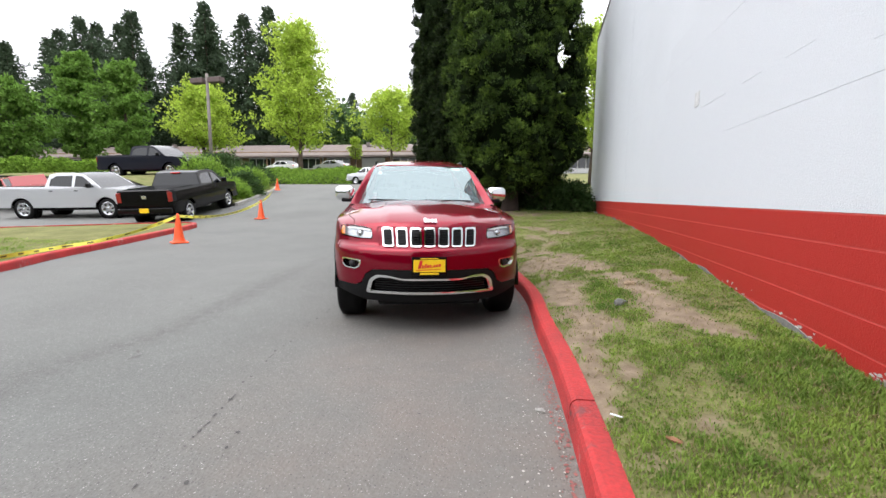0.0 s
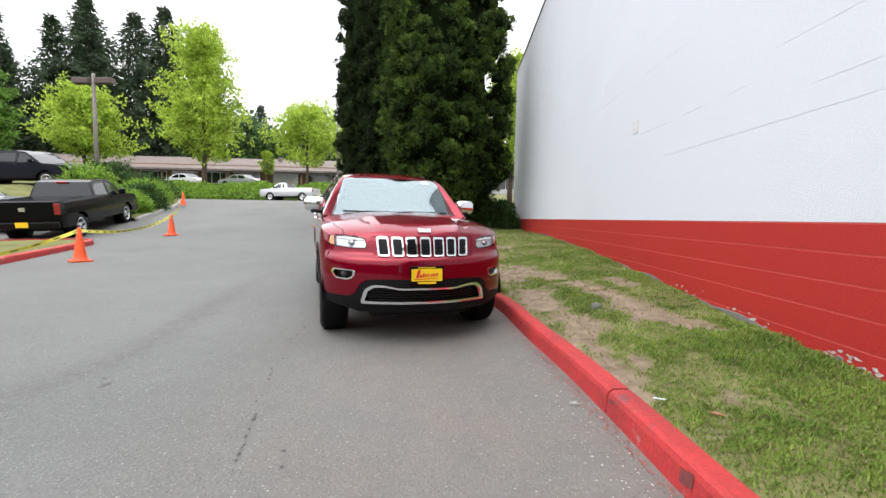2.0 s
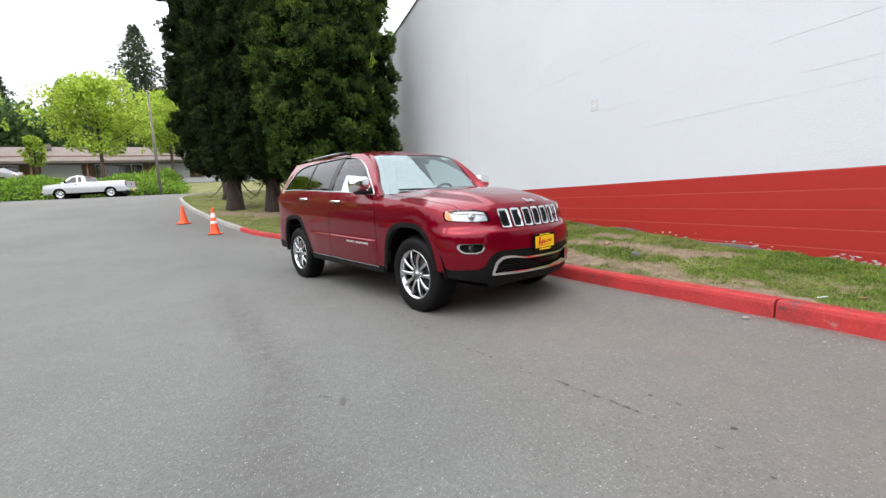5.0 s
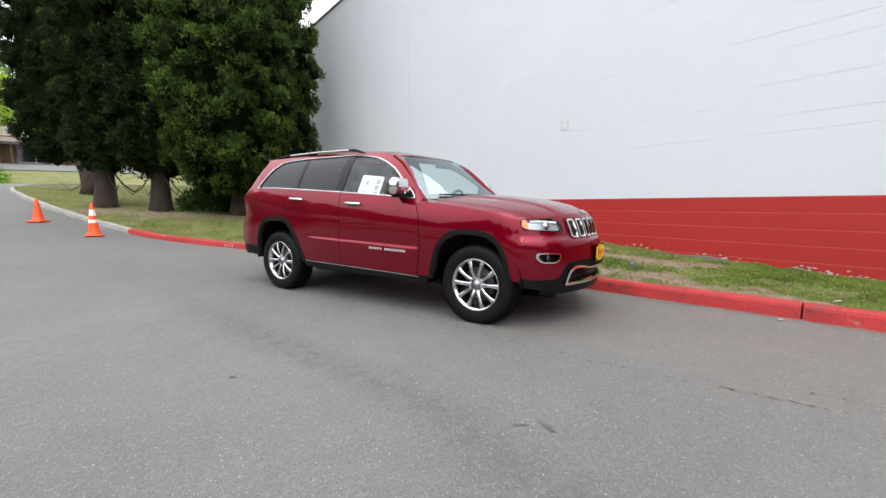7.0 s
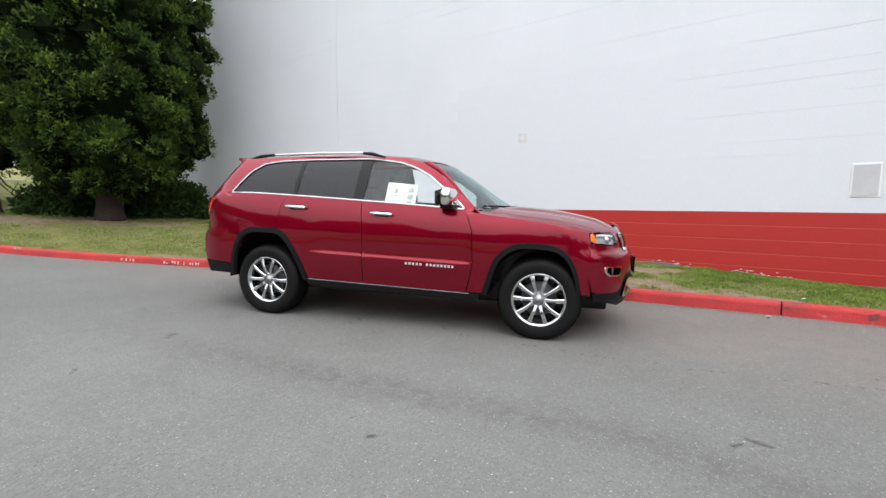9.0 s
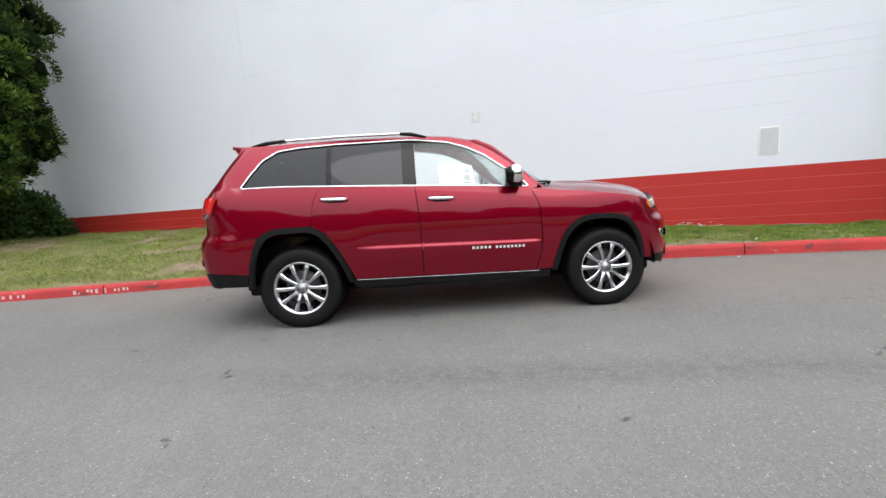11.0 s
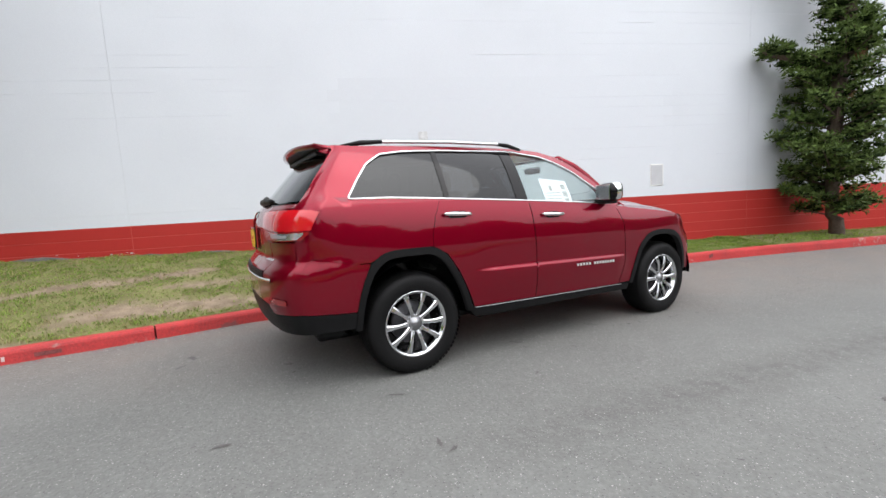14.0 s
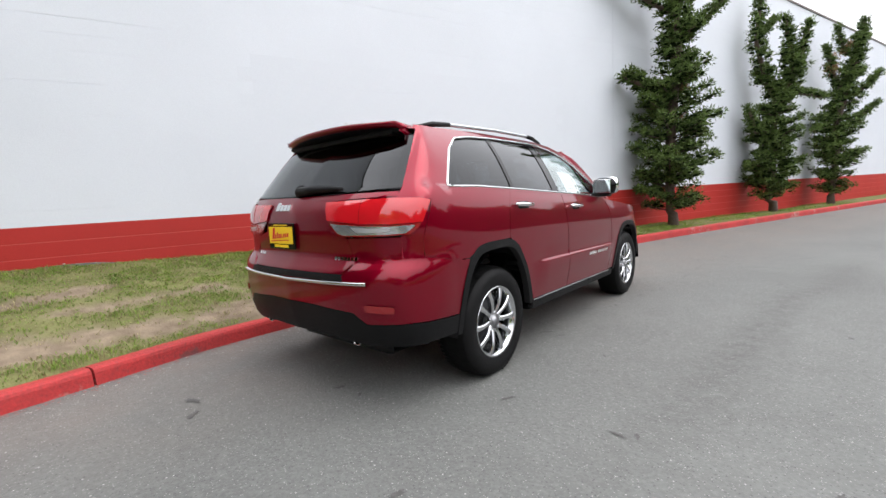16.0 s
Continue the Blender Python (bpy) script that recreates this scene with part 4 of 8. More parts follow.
        o.location = (0.063 * math.cos(a), 0, 0.063 * math.sin(a))
    disc = [(0.0, s * 0.03), (0.16, s * 0.03), (0.165, s * 0.02), (0.165, s * 0.0)]
    part("brake_disc", lathe("brake_disc", disc, DARK_METAL, "y", 40), None, parent)
    part("backing", lathe("backing", [(0.0, -s * 0.02), (0.235, -s * 0.02)], GLOSS_BLACK, "y", 32), None, parent)


def build_suv():
    car = new("sport_utility_vehicle", None)
    tagged(car, "cherry red sport utility vehicle with chrome trim parked at the kerb", "car")
    # doors, wings, quarters
    for s in (-1, 1):
        side = on_side(s)
        out = Vector((0, s, 0))
        g = 0.004
        sill = lambda x: 0.445 - 0.018 * (x + 0.95)
        fd = [(-0.305 + g, sill(-0.3)), (0.765, sill(0.77)), (0.82 - g, 0.60), (0.832 - g, 0.72), (0.815 - g, 1.02), (0.76 - g, 1.155), (0.735, BELT(0.735) - 0.01)] + \
             [(x, BELT(x) - 0.01) for x in (0.5, 0.2, -0.1, -0.335 + g)] + [(-0.315 + g, 1.0), (-0.305 + g, 0.78)]
        ledge = [(x, 0.725 - 0.022 * (x + 0.9) + dz) for x in np.arange(-1.0, 0.83, 0.03) for dz in (-0.014, 0.0, 0.013, 0.028, 0.046)]
        front_door = panel("front_door", side, fd, PAINT, car, out=out, guides=ledge)
        rd = [(-0.94, sill(-0.94)), (-0.305 - g, sill(-0.3)), (-0.305 - g, 0.78), (-0.315 - g, 1.0), (-0.335 - g, BELT(-0.335) - 0.01)] + \
             [(x, BELT(x) - 0.01) for x in (-0.6, -0.9, -1.21)] + [(-1.265, 1.18), (-1.295, 1.05), (-1.30, 0.965), (-1.185, 0.90), (-1.08, 0.75), (-1.0, 0.59)]
        rear_door = panel("rear_door", side, rd, PAINT, car, out=out, guides=ledge)
        # added strip behind the door gap that keeps light from showing through
        panel("door_seal", side, [(-0.335, sill(-0.3)), (-0.275, sill(-0.3)), (-0.275, 0.78), (-0.285, 1.0), (-0.305, BELT(-0.305) - 0.02), (-0.365, BELT(-0.365) - 0.02), (-0.345, 1.0), (-0.335, 0.78)],
              BLACK_PLASTIC, rear_door, "black backing behind the door gap", lift=-0.022, rim=0, out=out)
        wing = [(1.905, 0.46), (1.838, 0.46), (1.818, 0.52), (1.775, 0.70), (1.70, 0.825), (1.59, 0.895), (1.42, 0.915), (1.24, 0.905), (1.12, 0.845), (1.03, 0.74), (0.965, 0.56), (0.925, 0.42), (0.775, 0.42),
                (0.82 + g, 0.60), (0.832 + g, 0.72), (0.815 + g, 1.02), (0.76 + g, 1.155), (0.735, BELT(0.735) - 0.01), (0.78, 1.187)] + [(x, SHOULDER(x)) for x in (0.95, 1.15, 1.3, 1.45, 1.6, 1.7, 1.8)] + [(1.868, 1.022), (1.885, 0.97), (1.905, 0.915), (1.935, 0.88), (1.925, 0.75), (1.922, 0.6)]
        wing = wing[::-1]
        v, f, n = skin(side, wing, (), 0.05, 0.0, 0.018, out)
        # top of the wing, up to the bonnet gap
        top = []
        xs_ = [0.78, 0.95, 1.1, 1.25, 1.4, 1.55, 1.7, 1.8, 1.865]
        outer = [(x, s * side_y(x, SHOULDER(x))) for x in xs_] + [(1.925, s * 0.808), (1.965, s * 0.768)]
        inner = [(x, s * (side_y(x, SHOULDER(x)) - 0.10 - 0.02 * (x - 0.8))) for x in xs_] + [(1.92, s * 0.735), (1.962, s * 0.73)]
        skin(lambda a, b: Vector((a, b, hood_z(a, b))), outer + inner[::-1], (), 0.05, 0.0, 0.012, Vector((0, 0, 1)), v, f, n)
        part("wing", mesh("wing", v, f, PAINT, smooth=True, normals=n), None, car)
        quarter = [(-1.30 - g, 0.965), (-1.295 - g, 1.05), (-1.265 - g, 1.18), (-1.21 - g, BELT(-1.21) - 0.01)] + [(x, BELT(x) - 0.01) for x in (-1.5, -1.88)] + \
                  [(-2.03, 1.352), (-2.15, 1.34), (-2.165, 1.272), (-2.10, 1.262), (-2.175, 1.05), (-2.17, 0.945), (-1.90, 0.89), (-1.80, 0.888), (-1.765, 0.905), (-1.66, 0.955), (-1.46, 0.965)]
        panel("rear_quarter", side, quarter, PAINT, car, out=out)
        # arch mouldings, sills
        for arch, hub in ((REAR_ARCH, -1.4575), (FRONT_ARCH, 1.4575)):
            o_ = rounded_open(arch)
            i_ = arc_poly(hub, 0.40, o_, 0.905)
            panel("arch_moulding", side, o_ + i_[::-1], BLACK_PLASTIC, car, "matt black wheel arch moulding", step=0.04, lift=0.008, rim=0.05, out=out)
            # dark wheel well
            v, f = [], []
            for k in range(25):
                a = math.pi * k / 24
                for yy in (0.93, 0.45):
                    v.append((hub + 0.475 * math.cos(a), s * yy, 0.40 + 0.475 * math.sin(a)))
            for k in range(24):
                f.append((2 * k, 2 * k + 1, 2 * k + 3, 2 * k + 2))
            c = len(v)
            v.append((hub, s * 0.45, 0.4))
            for k in range(24):
                f.append((c, 2 * k + 1, 2 * k + 3))
            part("wheel_well", mesh("wheel_well", v, f, GLOSS_BLACK), None, car)
        sl = [(-0.955, 0.40), (-0.955, sill(-0.95) - 0.006), (0.775, sill(0.775) - 0.006), (0.91, 0.40), (0.89, 0.345), (-0.93, 0.365)]
        panel("sill", side, sl, BLACK_PLASTIC, car, "matt black sill", lift=0.008, rim=0.05, out=out)
        bead("sill_trim", side, [(x, sill(x) - 0.008) for x in np.linspace(-0.94, 0.80, 30)], 0.0025, 0.010, HUB_ALLOY, car, out=out)
        # greenhouse frame with the window opening
        dlo = [(-1.915, 1.335), (-1.83, 1.45), (-1.73, 1.560), (-1.60, 1.636), (-1.4, 1.664), (-1.07, 1.680), (-0.38, 1.690), (-0.28, 1.683), (0.0, 1.646), (0.17, 1.592), (0.34, 1.515), (0.53, 1.385), (0.68, 1.265), (0.73, 1.208)]
        bottom = [(x, BELT(x) + 0.012) for x in (0.5, 0.2, -0.1, -0.4, -0.7, -1.0, -1.3, -1.6)]
        dlo = rounded(dlo + bottom, 0.02, 2)
        frame_poly = [(x, BELT(x) - 0.008) for x in np.linspace(0.72, -1.9, 24)] + [(-2.03, 1.354), (-2.15, 1.342), (-2.13, 1.37), (-2.04, 1.46), (-1.955, 1.54), (-1.885, 1.62), (-1.85, 1.665), (-1.80, 1.698)] + \
                     [(-1.6, 1.706), (-1.2, 1.716), (-0.6, 1.722), (-0.2, 1.720), (0.04, 1.700), (0.22, 1.652), (0.38, 1.574), (0.57, 1.446), (0.72, 1.320), (0.82, 1.222), (0.80, 1.19)]
        panel("window_surround", side, frame_poly, PAINT, car, holes=[dlo], step=0.045, rim=0.012, out=out)
        bead("window_trim", side, dense(dlo, 0.03) + [dlo[0]], 0.0080, 0.008, SATIN, car, "bright chrome trim round the side windows", out=out)
        # glass and pillars, all inside the opening
        top_z = spline(*zip(*sorted([(-1.915, 1.335), (-1.83, 1.45), (-1.73, 1.560), (-1.60, 1.636), (-1.4, 1.664), (-1.07, 1.680), (-0.38, 1.690), (-0.28, 1.683), (0.0, 1.646), (0.17, 1.592), (0.34, 1.515), (0.53, 1.385), (0.68, 1.265), (0.73, 1.208)])))

        def pane(x0, x1, lean=0.0, e=0.004):
            xs2 = np.linspace(x0, x1, 14)
            return [(x, BELT(x) + 0.010) for x in xs2] + [(x + lean * 1.0, min(top_z(x + lean), 1.69) - e) for x in xs2[::-1]]
        panel("quarter_window", side, pane(-1.91, -1.150, 0.0), GLASS_DARK, car, "dark privacy glass", lift=-0.008, rim=0, out=out)
        panel("rear_door_window", side, pane(-1.105, -0.445), GLASS_DARK, rear_door, "dark privacy glass", lift=-0.008, rim=0, out=out)
        panel("front_door_window", side, pane(-0.325, 0.725), GLASS_CLEAR, front_door, "clear side glass", lift=-0.008, rim=0, out=out)
        panel("pillar", side, pane(-1.150, -1.105, 0.0), GLOSS_BLACK, car, lift=-0.003, rim=0.01, out=out)
        panel("pillar", side, pane(-0.445, -0.325, 0.0), GLOSS_BLACK, car, lift=-0.003, rim=0.01, out=out)
        # handles
        for door, x0, x1, z in ((rear_door, -1.20, -0.95, 1.195), (front_door, -0.225, 0.02, 1.148)):
            yv = side_y((x0 + x1) / 2, z)
            v, f = [], []
            tube_into(v, f, [(x0 + (x1 - x0) * u, s * (yv + (0.030 if 0.08 < u < 0.92 else 0.010)), z + 0.004 - 0.010 * u) for u in (0.0, 0.09, 0.3, 0.6, 0.91, 1.0)], [0.010, 0.015, 0.0165, 0.0165, 0.015, 0.010], 10)
            part("door_handle", mesh("door_handle", v, f, CHROME, smooth=True), None, door, "chrome door handle")
            panel("handle_cup", side, rounded([(x0 + 0.05, z - 0.032), (x1 - 0.04, z - 0.032), (x1 - 0.04, z + 0.02), (x0 + 0.05, z + 0.02)], 0.02), GLOSS_BLACK, door, lift=0.003, rim=0, out=out)
        # mirrors
        mirror = new("door_mirror", bm_mesh("door_mirror", box(0, 0, 0, 0.15, 0.235, 0.166, None, 0.055), GLOSS_BLACK, True))
        mirror.parent = front_door
        mirror.matrix_basis = pose(0.57, s * 0.975, 1.318, 0, 0, s * 10)
        mirror["label"] = "black door mirror with a chrome cap"
        part("mirror_cap", bm_mesh("mirror_cap", box(0.022, 0, 0.006, 0.122, 0.247, 0.172, None, 0.052), CHROME, True), None, mirror, "chrome cap")
        bm = box(0.58, s * 0.93, 1.235, 0.13, 0.18, 0.045, None, 0.015)
        part("mirror_foot", bm, BLACK_PLASTIC, front_door)
        bm = box(-0.072, 0, 0, 0.012, 0.19, 0.135, None, 0.004)
        part("mirror_glass", bm, mirror_glass, mirror)
        # badge on the front door, as plain bright bars
        bx = 0.16
        badge = new("name_badge", None)
        badge.parent = front_door
        badge["label"] = "row of small chrome letters"
        for w, gap in [(0.022, 0.016)] * 5 + [(0.0, 0.03)] + [(0.021, 0.015)] * 8:
            zb = 0.658 - 0.022 * (bx - 0.16)
            if w:
                panel("letter", side, [(bx, zb), (bx + w, zb), (bx + w, zb + 0.024), (bx, zb + 0.024)], BADGE, badge, lift=0.004, rim=0.004, out=out)
            bx += w + gap
        # wheels
        for hub in (-1.4575, 1.4575):
            w = new("wheel", None)
            w.parent = car
            w.matrix_basis = pose(hub, s * 0.80, 0.388)
            wheel_mesh_parts(w, s, 0.31 if hub > 0 else 0.94)
        # roof rail
        v, f = [], []
        rl = [(-1.86, 1.700), (-1.72, 1.728), (-1.54, 1.742), (-0.95, 1.756), (-0.45, 1.752), (-0.34, 1.742), (-0.2, 1.708)]
        rl = [(x, s * 0.625, z) for x, z in rl]
        tube_into(v, f, rl[1:6], [0.012, 0.014, 0.014, 0.014, 0.012], 10)
        rail = part("roof_rail", mesh("roof_rail", v, f, SATIN, smooth=True), None, car, "bright roof rail")
        for a, b in ((rl[:3], 0), (rl[4:], 1)):
            v, f = [], []
            tube_into(v, f, a, [0.012, 0.019, 0.015] if b == 0 else [0.015, 0.019, 0.012], 10)
            part("rail_foot", mesh("rail_foot", v, f, BLACK_PLASTIC, smooth=True), None, rail)
    # bonnet
    xs_ = [0.78, 0.95, 1.1, 1.25, 1.4, 1.55, 1.7, 1.8, 1.865]
    edge = lambda x: side_y(x, SHOULDER(x)) - 0.106 - 0.02 * (x - 0.8)
    right = [(x, -edge(x)) for x in xs_[1:]] + [(1.92, -0.729), (1.965, -0.724), (2.0, -0.715), (2.05, -0.655), (2.115, -0.52), (2.155, -0.38), (2.185, -0.2), (2.195, 0)]
    left = [(x, -y) for x, y in right[::-1][1:]]
    cowl = [(1.02, 0.60), (1.10, 0.4), (1.15, 0.2), (1.165, 0), (1.15, -0.2), (1.10, -0.4), (1.02, -0.60)]
    hood = panel("bonnet", on_hood, right + left + cowl, PAINT, car, step=0.05, rim=0.015, out=Vector((0.2, 0, 1)))
    # nose lip between bonnet and grille
    panel("nose", on_front, [(-0.66, 1.03), (-0.5, 1.055), (-0.3, 1.068), (0, 1.075), (0.3, 1.068), (0.5, 1.055), (0.66, 1.03), (0.55, 1.0), (0.535, 0.93), (0.55, 0.905), (0.66, 0.905), (0.76, 0.915), (0.85, 0.925), (0.880, 0.938), (0.90, 0.83), (0.914, 0.505), (0.88, 0.482), (0.70, 0.478), (0.645, 0.510), (0.610, 0.590), (0.54, 0.634), (0.36, 0.640), (-0.36, 0.640), (-0.54, 0.634), (-0.610, 0.590), (-0.645, 0.510), (-0.70, 0.478), (-0.88, 0.482), (-0.914, 0.505), (-0.90, 0.83), (-0.880, 0.938), (-0.85, 0.925), (-0.76, 0.915), (-0.66, 0.905), (-0.55, 0.905), (-0.535, 0.93), (-0.55, 1.0)][::-1],
          PAINT, car, step=0.04, holes=[[(-0.475, 0.835), (0.475, 0.835), (0.505, 0.98), (0.49, 1.022), (-0.49, 1.022), (-0.505, 0.98)], fog_hole(-1), fog_hole(1)], rim=0.03, out=Vector((1, 0, 0)))
    return car, hood


def rounded_open(pts):
    """A smooth arch through its points."""
    xs2 = range(len(pts))
    fx, fz = spline(xs2, [p[0] for p in pts]), spline(xs2, [p[1] for p in pts])
    return [(fx(t), fz(t)) for t in np.linspace(0, len(pts) - 1, 41)]


def fog_hole(s):
    p = rounded([(0.835, 0.725), (0.645, 0.715), (0.655, 0.655), (0.70, 0.625), (0.81, 0.632), (0.845, 0.68)], 0.03)
    return [(s * y, z) for y, z in p]


mirror_glass = mat("mirror_glass", (0.85, 0.87, 0.88), rough=0.02, metal=1.0)
suv, bonnet = build_suv()
CAR_POSE = pose(-0.596, 7.227, 0.012, 0, 0, 0) @ Matrix.Rotation(math.atan2(-0.943, 0.334), 4, "Z") @ Matrix.Rotation(radians(0.8), 4, "Y")
suv.matrix_basis = CAR_POSE


# ---- the car: front, screen, roof, rear, cabin ----
FWD, BACK, UP = Vector((1, 0, 0)), Vector((-1, 0, 0)), Vector((0, 0, 1))


def text_mesh(name, body, size, material, depth=0.002, slant=0.0, bold=0.0):
    c = bpy.data.curves.new(name, "FONT")
    c.body, c.size, c.extrude, c.shear, c.offset = body, size, depth, slant, bold
    c.align_x, c.align_y = "CENTER", "CENTER"
    o = bpy.data.objects.new(name, c)
    me = bpy.data.meshes.new_from_object(o)
    bpy.data.objects.remove(o)
    me.materials.clear()
    me.materials.append(material)
    return me


def plate(parent, name, m):
    """A yellow dealer card in a black frame, with a red sweep of lettering drawn as plain shapes."""
    p = new(name, bm_mesh(name, box(0, 0, 0, 0.012, 0.315, 0.172, None, 0.004), GLOSS_BLACK))
    p.parent, p.matrix_basis = parent, m
    p["label"] = "yellow dealer card in a black plate frame"
    part("card", box(0.007, 0, 0.006, 0.004, 0.288, 0.112), YELLOW, p)
    part("card_strip", box(0.007, 0, -0.066, 0.004, 0.17, 0.018), YELLOW, p)
    part("card_strip", box(0.007, 0, 0.073, 0.004, 0.16, 0.008), YELLOW, p)
    v, f = [], []
    y = -0.105
    for k, (w, h) in enumerate([(0.034, 0.075), (0.022, 0.030), (0.020, 0.040), (0.022, 0.030), (0.020, 0.030), (0.010, 0.010), (0.020, 0.026), (0.020, 0.026), (0.026, 0.026)]):
        z0 = -0.020 + 0.002 * k
        b = len(v)
        for yy, zz in ((y, z0), (y + w * 0.8, z0), (y + w * 0.8 + h * 0.25, z0 + h), (y + h * 0.25, z0 + h)):
            v.append((0.0105, yy, zz))
        f.append((b, b + 1, b + 2, b + 3))
        y += w * 0.8 + 0.006
    b = len(v)
    for yy, zz in ((-0.12, -0.037), (0.10, -0.027), (0.10, -0.022), (-0.12, -0.030)):
        v.append((0.0105, yy, zz))
    f.append((b, b + 1, b + 2, b + 3))
    part("sweep", mesh("sweep", v, f, RED_INK), None, p, "red slanting bars across the card")
    return p


def letter_bars(fn, y0, z0, widths, height, sign, lift, out):
    v, f, nn = [], [], []
    y = y0
    for w, h in widths:
        ya, yb = sorted((y, y + sign * w))
        skin(fn, rounded([(ya, z0), (yb, z0), (yb, z0 + h), (ya, z0 + h)], 0.006, 2), (), 0.05, lift, lift, out, v, f, nn)
        y += sign * (w + 0.006)
    return v, f


def build_front(car):
    # grille: dark mesh behind seven chrome framed slots
    panel("grille_backing", on_front, [(-0.50, 0.83), (0.50, 0.83), (0.51, 1.025), (-0.51, 1.025)], PAINT, car, lift=-0.012, rim=0, out=FWD)
    for k in range(7):
        c = (k - 3) * 0.1275 - 0.012
        w, lean = 0.0515, 0.010 * (k - 3) / 3
        slot = [(c - w + lean * -1, 0.845), (c + w * 0.93 - lean, 0.845), (c + w + lean, 1.005), (c - w + lean, 1.005)]
        o_ = rounded([(c - w - lean * 0.6, 0.838), (c + w - lean * 0.6, 0.838), (c + w + lean * 0.6, 1.014), (c - w + lean * 0.6, 1.014)], 0.022)
        i_ = rounded([(c - w + 0.011 - lean * 0.6, 0.852), (c + w - 0.011 - lean * 0.6, 0.852), (c + w - 0.011 + lean * 0.6, 1.0), (c - w + 0.011 + lean * 0.6, 1.0)], 0.018)
        slot_ob = panel("grille_slot", on_front, o_, CHROME, car, "chrome framed grille slot", holes=[i_], lift=0.010, rim=0.025, step=0.03, out=FWD)
        panel("slot_mesh", on_front, i_, GLOSS_BLACK, slot_ob, lift=-0.004, rim=0, step=0.04, out=FWD)
        v, f, nn = [], [], []
        for j in range(6):
            z = 0.872 + j * 0.022
            skin(on_front, [(c - w + 0.018, z), (c + w - 0.018, z), (c + w - 0.018, z + 0.006), (c - w + 0.018, z + 0.006)], (), 0.05, 0.0, 0.003, FWD, v, f, nn)
        part("slot_grid", mesh("slot_grid", v, f, BLACK_PLASTIC), None, slot_ob)["kind"] = "stuff"
    v, f = letter_bars(on_hood_front, -0.062, 1.062, [(0.026, 0.036), (0.024, 0.026), (0.024, 0.026), (0.026, 0.026)], 0.03, 1, 0.006, FWD)
    part("nose_badge", mesh("nose_badge", v, f, CHROME), None, car, "small chrome badge of raised shapes")
    for s in (-1, 1):
        M = lambda pts: [(s * y, z) for y, z in pts]
        outline = M([(0.542, 0.935), (0.552, 1.002), (0.64, 1.020), (0.76, 1.030), (0.845, 1.026), (0.862, 0.990), (0.868, 0.955), (0.852, 0.931), (0.76, 0.921), (0.66, 0.911), (0.556, 0.911)])
        lamp = panel("headlamp", on_front, outline, LAMP_BOWL, car, "clear wraparound headlamp with projector", lift=-0.030, rim=0.03, step=0.04, out=FWD)
        panel("lamp_lens", on_front, outline, LENS_CLEAR, lamp, lift=0.003, rim=0, step=0.04, out=FWD)
        panel("lamp_rim", on_front, outline, GLOSS_BLACK, lamp, holes=[[(a + (s * 0.70 - a) * 0.018, b + (0.97 - b) * 0.05) for a, b in outline]], lift=-0.004, rim=0.03, step=0.04, out=FWD)
        for yy, rr in ((0.66, 0.030),):
            q = on_front(s * yy, 0.955)
            o = part("projector", lathe("projector", [(rr * 1.25, -0.03), (rr * 1.2, 0.0), (rr, 0.002), (rr * 0.96, -0.004), (rr * 0.6, 0.014), (0.0, 0.020)], LENS_SILVER, "z", 24), None, lamp)
            o.matrix_basis = Matrix.Translation(q + Vector((-0.025, 0, 0))) @ Euler((0, radians(90), 0)).to_matrix().to_4x4()
        panel("running_light", on_front, M([(0.57, 0.985), (0.72, 0.998), (0.80, 0.996), (0.80, 1.010), (0.72, 1.014), (0.57, 1.0)]), TRIM_WHITE, lamp, lift=-0.012, rim=0.012, step=0.04, out=FWD)
        panel("turn_signal", on_front, M([(0.825, 0.935), (0.850, 0.938), (0.862, 0.955), (0.858, 0.99), (0.842, 1.018), (0.828, 1.018)]), LENS_AMBER, lamp, "amber turn signal", lift=-0.003, rim=0.01, step=0.03, out=FWD)
        # fog lamp pocket with a chrome ring
        hole = fog_hole(s)
        cx = s * 0.745
        inner = [(cx + (a - cx) * 0.84, 0.676 + (b - 0.676) * 0.76) for a, b in hole]
        fog = panel("fog_lamp", on_front, hole, CHROME, car, "fog lamp pocket with a chrome ring", holes=[inner], lift=0.006, rim=0.03, step=0.03, out=FWD)
        panel("pocket", on_front, hole, GLOSS_BLACK, fog, lift=-0.028, rim=0, step=0.04, out=FWD)
        q = on_front(s * 0.73, 0.672)
        o = part("fog_lens", lathe("fog_lens", [(0.036, -0.01), (0.036, 0.0), (0.03, 0.006), (0.0, 0.010)], DARK_METAL, "z", 20), None, fog)
        o.matrix_basis = Matrix.Translation(q + Vector((-0.03, 0, 0))) @ Euler((0, radians(90), 0)).to_matrix().to_4x4()
    # lower bumper in black, open intake with a chrome surround
    intake = [(-0.60, 0.415), (0.60, 0.415), (0.565, 0.545), (0.50, 0.590), (0.40, 0.588), (0.27, 0.562), (-0.27, 0.562), (-0.40, 0.588), (-0.50, 0.590), (-0.565, 0.545)]
    low = [(-0.925, 0.47), (-0.90, 0.41), (-0.6, 0.33), (0.6, 0.33), (0.90, 0.41), (0.925, 0.47), (0.920, 0.485), (0.912, 0.502), (0.88, 0.479), (0.70, 0.475), (0.642, 0.507), (0.607, 0.587), (0.54, 0.631), (0.36, 0.637), (-0.36, 0.637), (-0.54, 0.631), (-0.607, 0.587), (-0.642, 0.507), (-0.70, 0.475), (-0.88, 0.479), (-0.912, 0.502), (-0.920, 0.485)]
